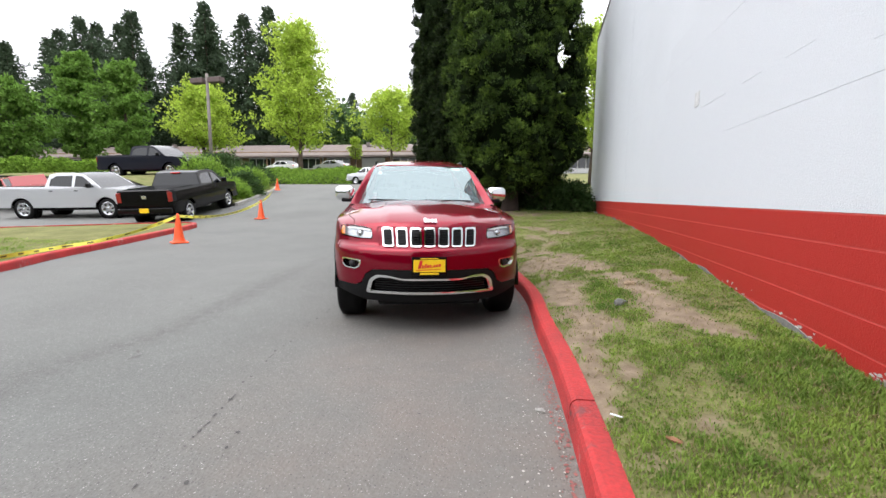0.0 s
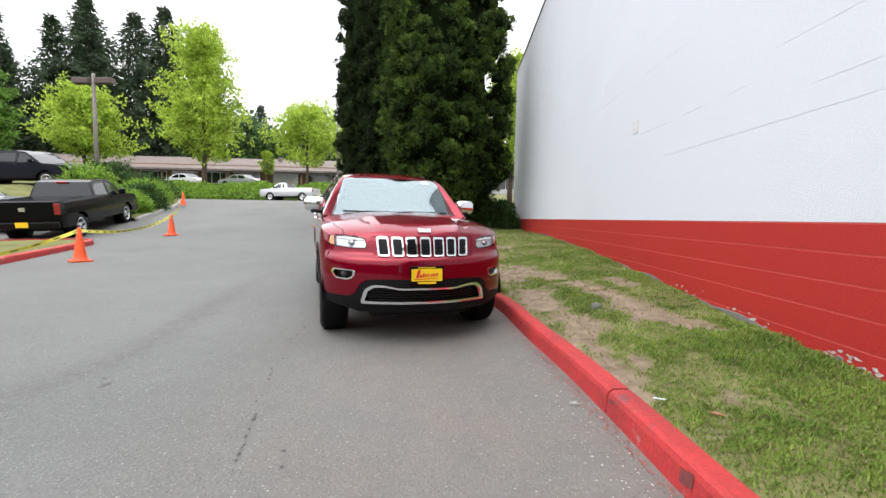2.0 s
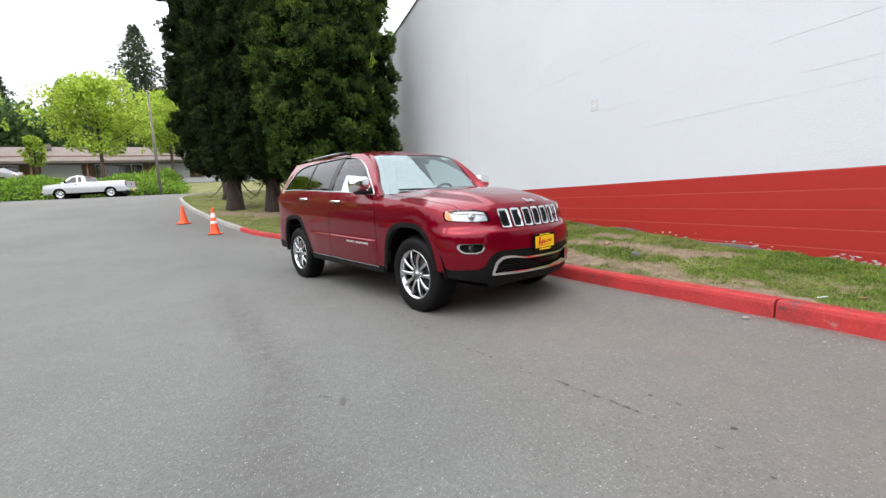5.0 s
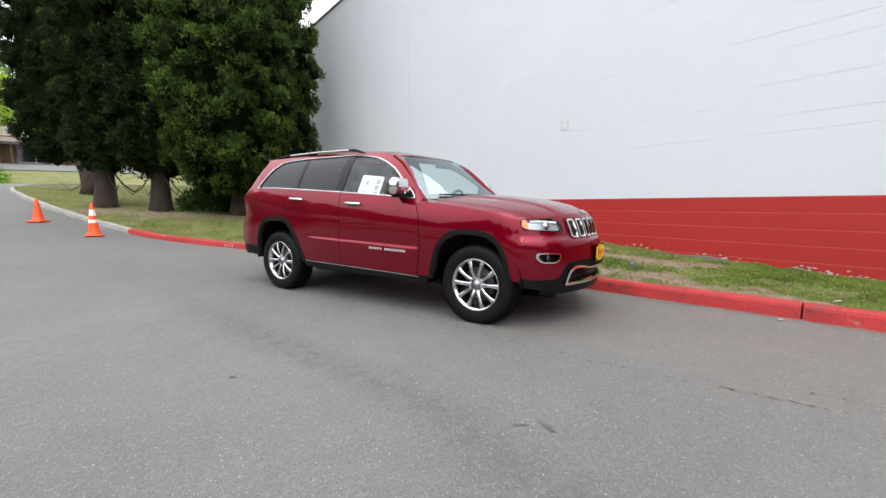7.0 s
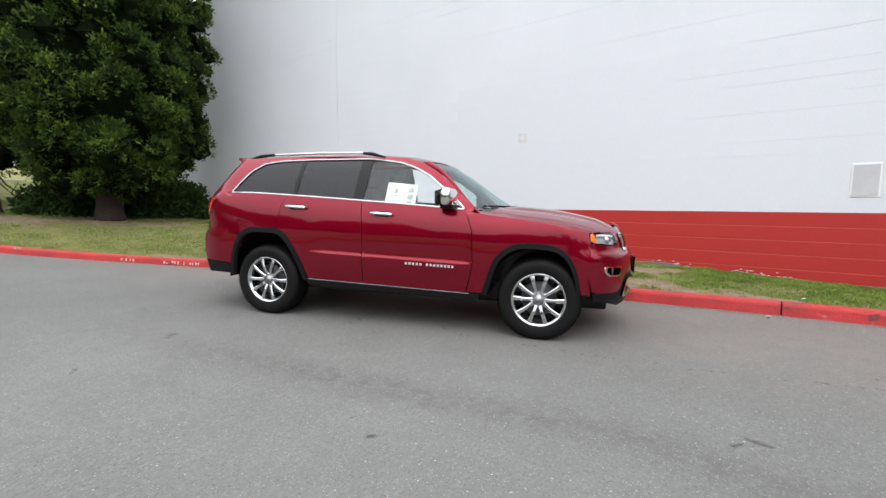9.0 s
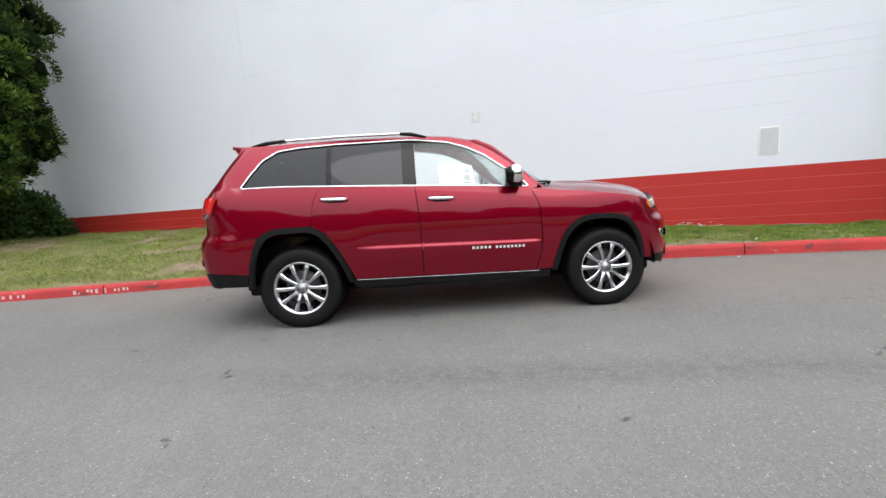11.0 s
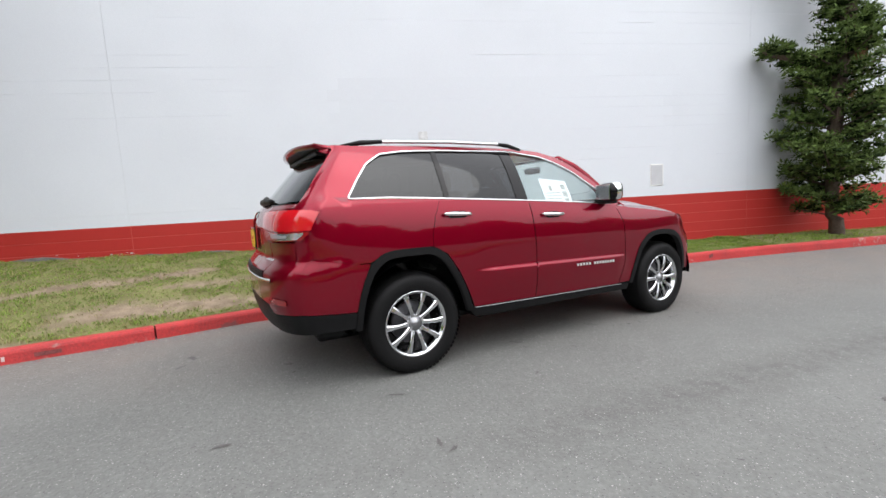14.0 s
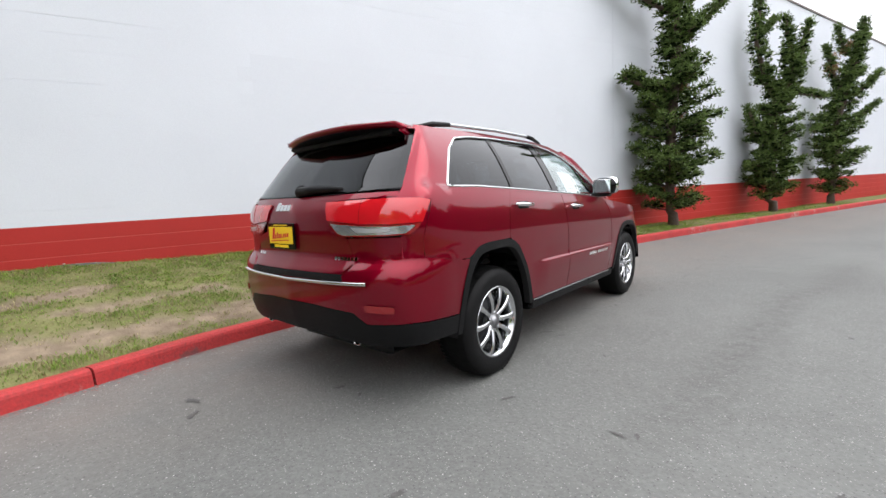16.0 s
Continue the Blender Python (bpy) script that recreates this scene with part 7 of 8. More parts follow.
def woods():
    """The dark leafy edge of the woods behind the roofs."""
    rng = np.random.default_rng(77)
    n = 2600
    x = rng.uniform(-125, 8, n)
    y = 68 + 8 * rng.random(n) + 0.16 * (x + 60).clip(0, None) * 1.2
    hgt = 7.5 + 3.0 * np.sin(x * 0.31) + 1.8 * np.sin(x * 0.83 + 1)
    u = rng.random(n) ** 0.7
    z = np.array([GROUND_Z(b) for b in y]) + u * hgt
    pos = np.stack([x, y, z], axis=1)
    d = np.tile(np.array([[0.0, -0.8, 0.5]]), (n, 1))
    c = leaves(rng, pos, d, 1.5, 26, 0.9, 0.26, 0.5)
    o = new("woodland_edge", soup("woodland_edge", c, len(c) // 4, DARKWOOD))
    tagged(o, "dark green edge of mixed woods behind the roofs", "woods", kind="stuff")
    # unseen woods added round the west and south of the parking area, to darken the car's reflections
    n = 3200
    a = rng.uniform(radians(150), radians(285), n)
    r = rng.uniform(66, 78, n)
    x, y = -8 + r * np.cos(a), 5 + r * np.sin(a)
    hgt = 10.5 + 2.5 * np.sin(a * 17) + 1.5 * np.sin(a * 41)
    z = rng.random(n) ** 0.8 * hgt
    pos = np.stack([x, y, z], axis=1)
    d = unit(np.stack([-np.cos(a), -np.sin(a), np.full(n, 0.6)], axis=1))
    c = leaves(rng, pos, d, 1.9, 24, 1.6, 0.50, 0.5)
    o = new("woodland_edge", soup("woodland_edge", c, len(c) // 4, DARKWOOD))
    tagged(o, "dark green woods added out of view beyond the parking area", "woods", kind="stuff")


woods()


def hedge_bank():
    """A bank of low, leafy ground cover beyond the cross street."""
    rng = np.random.default_rng(78)
    v, f = [], []
    xs_ = np.linspace(-75, -8.5, 90)
    prof = ((38.0, 0.0), (38.4, 0.55), (39.4, 1.05), (41.5, 1.45), (44.5, 1.2), (46, 0.0))

    def bank(x):
        end = min(1.0, max(0.0, (-8.5 - x) / 3.0)) ** 0.5
        return end * (1 + 0.12 * math.sin(x * 0.9) + 0.08 * math.sin(x * 2.3))
    for x in xs_:
        for y, h in prof:
            v.append((x, y, GROUND_Z(38) - 0.05 + h * bank(x)))
    m = len(prof)
    for i in range(len(xs_) - 1):
        for k in range(m - 1):
            f.append((i * m + k, (i + 1) * m + k, (i + 1) * m + k + 1, i * m + k + 1))
    o = tagged(new("hedge", None), "bank of bright green low hedge beyond the street", "hedge")
    part("bank", mesh("bank", v, f, SHRUB_SOIL, smooth=True), None, o)
    n = 9000
    x = rng.uniform(-60, -8.6, n)
    u = rng.random(n)
    y = 38.0 + 6.5 * u ** 1.4
    h = np.interp(y, [p[0] for p in prof], [p[1] for p in prof])
    z = np.array([GROUND_Z(38) + hh * bank(xx) for hh, xx in zip(h, x)]) + rng.uniform(-0.05, 0.15, n)
    pos = np.stack([x, y, z], axis=1)
    d = np.tile(np.array([[0.0, -0.4, 0.9]]), (n, 1))
    c = leaves(rng, pos, d, 0.22, 7, 0.22, 0.075, 0.6)
    q = crown_on(o, "hedge_leaves", c, IVY)
    q["kind"] = "stuff"


def lot_hedge():
    """A thick low hedge along the back of the upper parking terrace."""
    rng = np.random.default_rng(79)
    o = tagged(new("hedge", None), "thick bright green hedge along the upper parking terrace", "hedge")
    a, b = np.array([-23.0, 30.6]), np.array([-58.0, 27.0])
    top = lambda u: 1.25 + 0.14 * np.sin(u * 61) + 0.10 * np.sin(u * 137 + 1)
    v, f = [], []
    for k in range(71):
        u = k / 70
        p = a + (b - a) * u
        z = road_z(p[0], p[1]) - 0.1
        for dy, h in ((-0.7, 0.0), (-0.6, 0.75), (0.0, 1.0), (0.9, 0.9), (1.1, 0.0)):
            v.append((p[0], p[1] + dy, z + h * (top(u) - 0.1)))
    for k in range(70):
        for q in range(4):
            f.append((k * 5 + q, k * 5 + q + 1, (k + 1) * 5 + q + 1, (k + 1) * 5 + q))
    part("bank", mesh("bank", v, f, SHRUB_SOIL, smooth=True), None, o)
    n = 6500
    u = rng.random(n)
    w = rng.random(n)
    x, y = a[0] + (b[0] - a[0]) * u, a[1] + (b[1] - a[1]) * u + np.where(w < 0.5, -0.7 + 0.1 * w, -0.6 + 1.6 * (w - 0.5))
    h = np.where(w < 0.5, w * 2 * 0.85, 0.85 + 0.15 * np.sin((w - 0.5) * 2 * np.pi)) * top(u)
    z = np.array([road_z(p, q) for p, q in zip(x, y)]) + h + rng.uniform(-0.08, 0.16, n)
    c = leaves(rng, np.stack([x, y, z], axis=1), np.tile(np.array([[0.0, -0.6, 0.8]]), (n, 1)), 0.22, 7, 0.22, 0.075, 0.6)
    crown_on(o, "hedge_leaves", c, IVY)["kind"] = "stuff"


# ground under the hedge leaves, with their shade put into its colour
SHRUB_SOIL = mat("shaded_soil", (0.04, 0.06, 0.02), rough=0.95, var=0.4, scale=2)
hedge_bank()
lot_hedge()
shrub("shrub", 41, (-11.0, 43.5, 3.3), 1.5, 1.2, 1.5, IVY, "rounded clipped green shrub on the hedge bank", "shrub", 300, 0.2, 0.06)
for k, (x, y, sx, sz, m) in enumerate(((-14.9, 20.4, 0.9, 1.0, IVY), (-15.6, 22.2, 1.1, 1.2, SHRUB), (-17.2, 24.6, 1.3, 1.3, IVY), (-18.8, 27.0, 1.5, 1.2, SHRUB), (-17.0, 20.9, 1.2, 1.4, SHRUB), (-19.5, 23.5, 1.5, 1.6, IVY), (-21.5, 27.5, 1.5, 1.4, SHRUB))):
    shrub("shrub", 60 + k, (x, y, road_z(x, y) + 0.13), sx, sx, sz, m, "loose green shrub in the planting bed", "shrub", 320, 0.24, 0.028, "shrubs in the planting bed")


# ---- other vehicles ----
def road_wheel(parent, x, y, r, s):
    w = new("wheel", None)
    w.parent = parent
    w.matrix_basis = pose(x, y, r)
    k = r / 0.3875
    tyre = [(0.25 * k, -0.11), (0.34 * k, -0.13), (0.38 * k, -0.09), (r, 0), (0.38 * k, 0.09), (0.34 * k, 0.13), (0.25 * k, 0.11)]
    part("tyre", lathe("tyre", tyre, RUBBER, "y", 28), None, w)
    rim = [(0.0, s * 0.10), (0.05 * k, s * 0.10), (0.09 * k, s * 0.075), (0.20 * k, s * 0.085), (0.235 * k, s * 0.115), (0.26 * k, s * 0.118), (0.262 * k, s * 0.10)]
    rm = part("rim", lathe("rim", rim, LENS_SILVER, "y", 24), None, w)
    for q in range(6):
        a = q * math.pi / 3
        v, f = [], []
        tube_into(v, f, [(0.135 * k * math.cos(a), s * 0.088, 0.135 * k * math.sin(a)), (0.20 * k * math.cos(a + 0.12), s * 0.094, 0.20 * k * math.sin(a + 0.12))], [0.032 * k, 0.026 * k], 6)
        part("slot", mesh("slot", v, f, GLOSS_BLACK), None, rm)


def vehicle(name, label, m, paint, outline, belt, W, taper, wheels, r, windows, screens, lamps=(), extras=()):
    """A parked vehicle from its side outline: skins across, sides with wheel arches and window openings, glass, lamps, wheels.
    screens: stretches of the outline (pairs of point numbers) that are glass."""
    car = tagged(new(name, None), label, "truck" if "pickup" in name else "car")
    car.matrix_basis = m

    def half(x, z):
        w = W * (1 - 0.035 * sstep(belt - 0.35, belt, z) - 0.02 * (1 - sstep(0.3, 0.6, z)))
        w -= taper * max(0.0, z - belt)
        ends = max(abs(x - (outline[0][0] + L0) / 2) - (abs(L0 - outline[0][0]) / 2 - 0.35), 0.0)
        return w - 0.35 * ends * ends
    L0 = min(p[0] for p in outline)
    v, f, nn = [], [], []
    n = len(outline)
    # skin across
    rows = []
    ctr = Vector((sum(p[0] for p in outline) / n, sum(p[1] for p in outline) / n))
    for i in range(n):
        x, z = outline[i]
        w = half(x, z)
        inn = (Vector((x, z)) - ctr)
        inn = inn.normalized() * 0.018
        rows.append([(x - inn.x, -w, z - inn.y), (x, -w * 0.965, z), (x + inn.x * 0.6, 0, z + inn.y * 0.6), (x, w * 0.965, z), (x - inn.x, w, z - inn.y)])
    verts = [p for row in rows for p in row]
    body_f, glass_f = [], []
    for i in range(n - 1):
        for k in range(4):
            q = (i * 5 + k, i * 5 + k + 1, (i + 1) * 5 + k + 1, (i + 1) * 5 + k)
            (glass_f if any(a <= i < b for a, b in screens) and k in (1, 2) else body_f).append(q[::-1])
    vv, ff = list(verts), list(body_f)
    low = outline[-1][1]
    bottom = []
    xs_ = outline[-1][0], outline[0][0]
    for wx in sorted(wheels, reverse=(xs_[0] > xs_[1])):
        arc = [(wx + (r * 1.17) * math.cos(a), r + (r * 1.17) * math.sin(a)) for a in np.linspace(-0.35, math.pi + 0.35, 18)]
        if xs_[0] < xs_[1]:
            arc = arc[::-1]
        bottom += [(x, max(low, z)) for x, z in arc]
    poly = list(outline) + bottom
    shell_n = []
    for s in (-1, 1):
        fn = lambda a, b, s=s: Vector((a, s * half(a, b), b))
        v2, f2, n2 = skin(fn, poly, [w for w in windows], 0.16, 0.0, 0.02, Vector((0, s, 0)))
        b = len(vv)
        vv += v2
        ff += [tuple(b + i for i in q) for q in f2]
    me = mesh("body", vv, ff, paint)
    part("body", me, None, car)
    for a, b in screens:
        cells = [(i, k) for i in range(a, b) for k in (1, 2)]
        ids = sorted({i * 5 + k + d for i, k in cells for d in (0, 1, 5, 6)})
        at = {q: n_ for n_, q in enumerate(ids)}
        fs = [tuple(at[q] for q in (i * 5 + k, i * 5 + k + 1, (i + 1) * 5 + k + 1, (i + 1) * 5 + k))[::-1] for i, k in cells]
        part("screen", mesh("screen", [verts[q] for q in ids], fs, GLASS_CAR, smooth=True), None, car)
    for s in (-1, 1):
        fn = lambda a, b, s=s: Vector((a, s * half(a, b), b))
        for w in windows:
            panel("window", fn, w, GLASS_CAR, car, step=0.2, lift=-0.012, rim=0, out=Vector((0, s, 0)))
        for wx in wheels:
            road_wheel(car, wx, s * (W - 0.16), r, s)
            vw = lathe("wheel_well", [(0.0, 0.0), (r * 1.2, 0.0), (r * 1.2, s * 0.24)], GLOSS_BLACK, "y", 24)
            o = part("wheel_well", vw, None, car)
            o.location = (wx, s * (W - 0.36), r)
    for nm, (cx, cy, cz, sx, sy, sz), mt in lamps:
        for s in (-1, 1):
            part(nm, box(cx, s * cy, cz, sx, sy, sz, None, 0.02), mt, car)
    for nm, (cx, cy, cz, sx, sy, sz), mt in extras:
        part(nm, box(cx, cy, cz, sx, sy, sz, None, min(sx, sy, sz) * 0.2), mt, car)
    return car


GLASS_CAR = mat("car_window_glass", (0.010, 0.012, 0.014), rough=0.04, spec=0.55)


def pickup(label, m, paint, crew=True, cover=False, bumper=None):
    """Front at +x."""
    cab_r, cab_f = (-0.55, 1.55) if crew else (0.0, 1.55)
    out_ = [(2.85, 0.45), (2.92, 0.70), (2.88, 1.02), (2.75, 1.14), (2.2, 1.20), (1.62, 1.24), (1.15, 1.60), (0.85, 1.80), (0.4, 1.87), (cab_r + 0.3, 1.86), (cab_r, 1.80), (cab_r - 0.16, 1.32)]
    rear = [(-1.0, 1.32), (-2.82, 1.34), (-2.90, 1.30), (-2.93, 0.80), (-2.90, 0.48)]
    out_ = out_ + rear
    wins = [[(1.35, 1.28), (1.02, 1.58), (0.80, 1.72), (0.55, 1.745), (0.50, 1.30)], [(0.40, 1.31), (0.42, 1.75), (cab_r + 0.28, 1.74), (cab_r + 0.06, 1.62), (cab_r - 0.0, 1.34)]]
    if not crew:
        wins[1] = [(0.40, 1.31), (0.42, 1.75), (0.22, 1.74), (0.12, 1.34)]
    lamps = [("tail_lamp", (-2.91, 0.88, 1.08, 0.06, 0.16, 0.36), REFLECTOR), ("headlamp", (2.84, 0.76, 0.98, 0.12, 0.30, 0.20), LENS_SILVER)]
    bm_ = bumper or CHROME
    extras = [("rear_bumper", (-2.98, 0, 0.60, 0.16, 1.86, 0.20), bm_), ("front_bumper", (2.92, 0, 0.55, 0.16, 1.86, 0.22), bm_), ("grille", (2.90, 0, 0.92, 0.08, 1.05, 0.28), GLOSS_BLACK),
              ("plate_card", (-3.07, 0, 0.62, 0.02, 0.32, 0.16), YELLOW), ("tail_badge", (-2.945, 0, 1.08, 0.02, 0.16, 0.12), LENS_SILVER), ("underbody", (0, 0, 0.48, 4.9, 1.3, 0.3), GLOSS_BLACK),
              ("stop_lamp", (cab_r - 0.06, 0, 1.80, 0.06, 0.36, 0.05), LENS_RED)]
    t = vehicle("pickup_truck", label, m, paint, out_, 1.26, 1.0, 0.30, (1.75, -1.80), 0.41, wins, [(5, 8), (10, 11)], lamps, extras)
    for s in (-1, 1):
        part("door_mirror", box(1.22, s * 1.10, 1.36, 0.10, 0.22, 0.20, None, 0.04), GLOSS_BLACK, t)
        for x in (0.62, -0.42) if crew else (0.62,):
            part("door_handle", box(x - 0.05, s * 0.99, 1.15, 0.16, 0.03, 0.035, None, 0.01), GLOSS_BLACK, t)
    if cover:
        part("canopy", box(-1.85, 0, 1.56, 1.95, 1.66, 0.46, None, 0.10), GLASS_CAR, t, "glossy black canopy over the load bed")
    else:
        part("bed_floor", box(-1.85, 0, 1.335, 1.7, 1.5, 0.02), GLOSS_BLACK, t)
    return t


def sedan(label, m, paint, tall=1.45, opened=False):
    out_ = [(2.15, 0.35), (2.25, 0.55), (2.18, 0.78), (1.6, 0.92), (1.05, 1.0), (0.35, tall - 0.05), (-0.2, tall), (-0.9, tall - 0.04), (-1.55, 1.06), (-2.1, 1.02), (-2.22, 0.80), (-2.2, 0.40)]
    wins = [[(0.80, 1.02), (0.32, tall - 0.12), (-0.15, tall - 0.08), (-0.18, 1.03)], [(-0.26, 1.03), (-0.24, tall - 0.08), (-0.85, tall - 0.12), (-1.25, 1.06)]]
    lamps = [("tail_lamp", (-2.17, 0.70, 0.86, 0.10, 0.28, 0.14), LENS_RED), ("headlamp", (2.10, 0.66, 0.74, 0.14, 0.30, 0.13), LENS_SILVER)]
    extras = [("underbody", (0, 0, 0.40, 3.9, 1.2, 0.25), GLOSS_BLACK), ("grille", (2.20, 0, 0.66, 0.06, 0.8, 0.14), GLOSS_BLACK)]
    c = vehicle("sedan_car", label, m, paint, out_, 1.0, 0.90, 0.36, (1.35, -1.35), 0.33, wins, [(4, 5), (7, 8)], lamps, extras)
    if opened:
        part("raised_bonnet", box(1.15, 0, 1.22, 0.05, 1.4, 0.8, Euler((0, radians(-28), 0)).to_matrix(), 0.02), paint, c, "raised red bonnet")
    return c


def stand(x, y, yaw, dz=0.0):
    """A pose on the sloping road, facing yaw."""
    fx, fy = math.cos(radians(yaw)), math.sin(radians(yaw))
    z = road_z(x, y)
    slope = (GROUND_Z(y + 0.9) - GROUND_Z(y - 0.9)) / 1.8
    up = Vector((0, -slope, 1)).normalized()
    fwd = Vector((fx, fy, fy * slope)).normalized()
    lf = up.cross(fwd).normalized()
    m = Matrix((fwd, lf, fwd.cross(lf))).transposed().to_4x4()
    return Matrix.Translation((x, y, z + dz)) @ m


pickup("black crew-cab pickup with a flat covered bed", stand(-13.75, 16.6, 108), PAINT_BLACK, True, False, GLOSS_BLACK)
pickup("silver pickup truck parked across the lot", stand(-18.1, 15.6, 12), PAINT_SILVER, True, False)
pickup("dark blue crew-cab pickup parked behind the silver one", stand(-22.8, 23.4, 8), PAINT_BLUE, True, False, GLOSS_BLACK)
sedan("red sedan with its bonnet raised at the lot's edge", stand(-24.3, 17.2, -10), PAINT_RED, 1.5, True)
pickup("silver pickup truck on the cross street", stand(-13.6, 36.4, 172) @ Matrix.Scale(0.80, 4), PAINT_SILVER, False, False)
parking = tagged(new("parking_area", grid_mesh("parking_area", np.linspace(-95, 20, 60), np.linspace(45.8, 60.5, 16), lambda x, y: GROUND_Z(y) - 0.03, ASPHALT)), "grey parking area before the low building", "road", kind="structure")
for x, y, yaw, p, lab in ((-33.0, 52.0, 175, PAINT_WHITE, "white sedan parked before the low building"), (-26.3, 52.6, 178, PAINT_SILVER, "silver sedan parked before the low building"), (-50, 52.5, 170, PAINT_WHITE, "white car parked before the low building"),
                          (-58.5, 51, 8, PAINT_BLUE, "dark car parked before the low building")):
    sedan(lab, stand(x, y, yaw), p, 1.5)


# ---- the low building behind the hedge ----
def low_building():
    b = tagged(new("low_building", None), "long low brown building with a shallow shingle roof", "building")
    L = 100.0
    b.matrix_basis = pose(-88, 52.5, GROUND_Z(60) - 0.25, 0, 0, 6.2)
    part("wall", box(L / 2, 6, 1.35, L, 11, 3.2), BROWN_WALL, b)
    v = [(-1, -1.6, 2.15), (L + 1, -1.6, 2.15), (L + 1, 6, 4.55), (-1, 6, 4.55), (-1, 13, 2.35), (L + 1, 13, 2.35), (-1, -1.6, 1.95), (L + 1, -1.6, 1.95), (L + 1, 13, 2.15), (-1, 13, 2.15)]
    f = [(0, 1, 2, 3), (3, 2, 5, 4), (6, 7, 1, 0), (1, 7, 8, 5, 2), (0, 3, 4, 9, 6), (6, 9, 8, 7)]
    roof_ = part("roof", mesh("roof", v, f, ROOF), None, b, "shallow brown shingle roof")
    part("fascia", box(L / 2, -1.64, 2.06, L + 2, 0.06, 0.24), ROOF, roof_)
    rr2 = random.Random(5)
    x = 1.5
    while x < L - 5:
        w = rr2.choice((2.6, 3.4, 4.4, 5.2))
        kind = rr2.random()
        if kind < 0.75:
            win = part("window", box(x + w / 2, 0.46, 1.25, w, 0.10, 1.75), TRIM_WHITE, b, "white framed shop window")
            k = max(2, int(w / 0.9))
            for q in range(k):
                part("pane", box(x + (q + 0.5) * w / k, 0.40, 1.20, w / k - 0.12, 0.04, 1.45), SHOP_GLASS, win)
            part("valance", box(x + w / 2, 0.38, 2.02, w + 0.1, 0.10, 0.32), TRIM_WHITE, win)
        else:
            dr = part("garage_door", box(x + w / 2, 0.44, 0.95, w, 0.12, 2.1), TRIM_WHITE, b, "white panelled door")
            for q in range(4):
                part("door_panel", box(x + w / 2, 0.37, 0.2 + q * 0.5, w - 0.1, 0.03, 0.44), TRIM_WHITE, dr)
        x += w + rr2.choice((0.7, 1.2, 1.8))
        part("post", box(x - 0.35, -1.2, 0.95, 0.16, 0.16, 2.5), BROWN_WALL, b)
    for x in (30.5, 63.0):
        part("roof_vent", box(x, 4, 4.30, 0.5, 0.5, 0.6), STEEL, roof_)


low_building()


def lamp_post(x, y, top, heads):
    z = road_z(x, y)
    t = tagged(new("street_lamp", None), "tall weathered post with box lamp heads" if heads == 2 else "slim grey street lamp at the corner", "lamp post")
    t.location = (x, y, z)
    H = top - z
    part("pole", tube("pole", [(0, 0, -0.2), (0, 0, H * 0.5), (0, 0, H)], [0.15, 0.13, 0.11] if heads == 2 else [0.10, 0.08, 0.06], STEEL, 10), None, t)
    if heads == 2:
        for s in (-1, 1):
            part("lamp_head", box(s * 0.85, 0, H - 0.55, 1.25, 0.55, 0.42, None, 0.05), mat("lamp_brown", (0.07, 0.045, 0.04), rough=0.6, var=0.2, scale=4), t)
    else:
        part("arm", tube("arm", [(0, 0, H), (0.25, -0.1, H + 0.15), (0.8, -0.2, H + 0.2)], 0.035, STEEL, 8), None, t)
        part("lamp_head", box(0.95, -0.22, H + 0.17, 0.55, 0.2, 0.12, None, 0.04), STEEL, t)


lamp_post(-26.3, 32.0, 11.2, 2)
lamp_post(-9.9, 37.3, 9.6, 1)


# ---- cones and tape ----
def traffic_cone(x, y, height, bands, z=None):
    c = tagged(new("traffic_cone", None), "orange traffic cone with white bands on the asphalt" if bands else "plain orange traffic cone on the asphalt", "traffic cone", "traffic cones")
    c.location = (x, y, road_z(x, y) if z is None else z)
    c.rotation_euler = (0, 0, x * 3.1)
    part("base", box(0, 0, 0.018, 0.37, 0.37, 0.036, None, 0.010), CONE_ORANGE, c)
    r = lambda h: 0.135 - (0.135 - 0.028) * h / height
    prof = [(0.150, 0.034), (0.138, 0.06)] + [(r(h), h) for h in np.linspace(0.10, height - 0.02, 8)] + [(0.022, height), (0.015, height), (0.014, height - 0.1)]
    part("cone_body", lathe("cone_body", prof, CONE_ORANGE, "z", 24), None, c)
    for a, b in (((0.62, 0.80), (0.40, 0.50)) if bands else ()):
        part("reflective_band", lathe("reflective_band", [(r(a * height) + 0.003, a * height), (r(b * height) + 0.003, b * height)], TRIM_WHITE, "z", 24), None, c)
    return c


CONES = {"a": (-7.8, 10.12, 0.74), "b": (-9.66, 15.82, 0.74), "c": (-15.0, 24.6, 0.72), "d": (-4.05, 16.0, 0.80), "e": (-5.25, 18.3, 0.62)}
for k, (x, y, h) in CONES.items():
    traffic_cone(x, y, h, k == "d", road_z(x, y) + (0.14 if k == "c" else 0))


TAPE_INK = mat("faded_black_print", (0.10, 0.09, 0.02), rough=0.5)


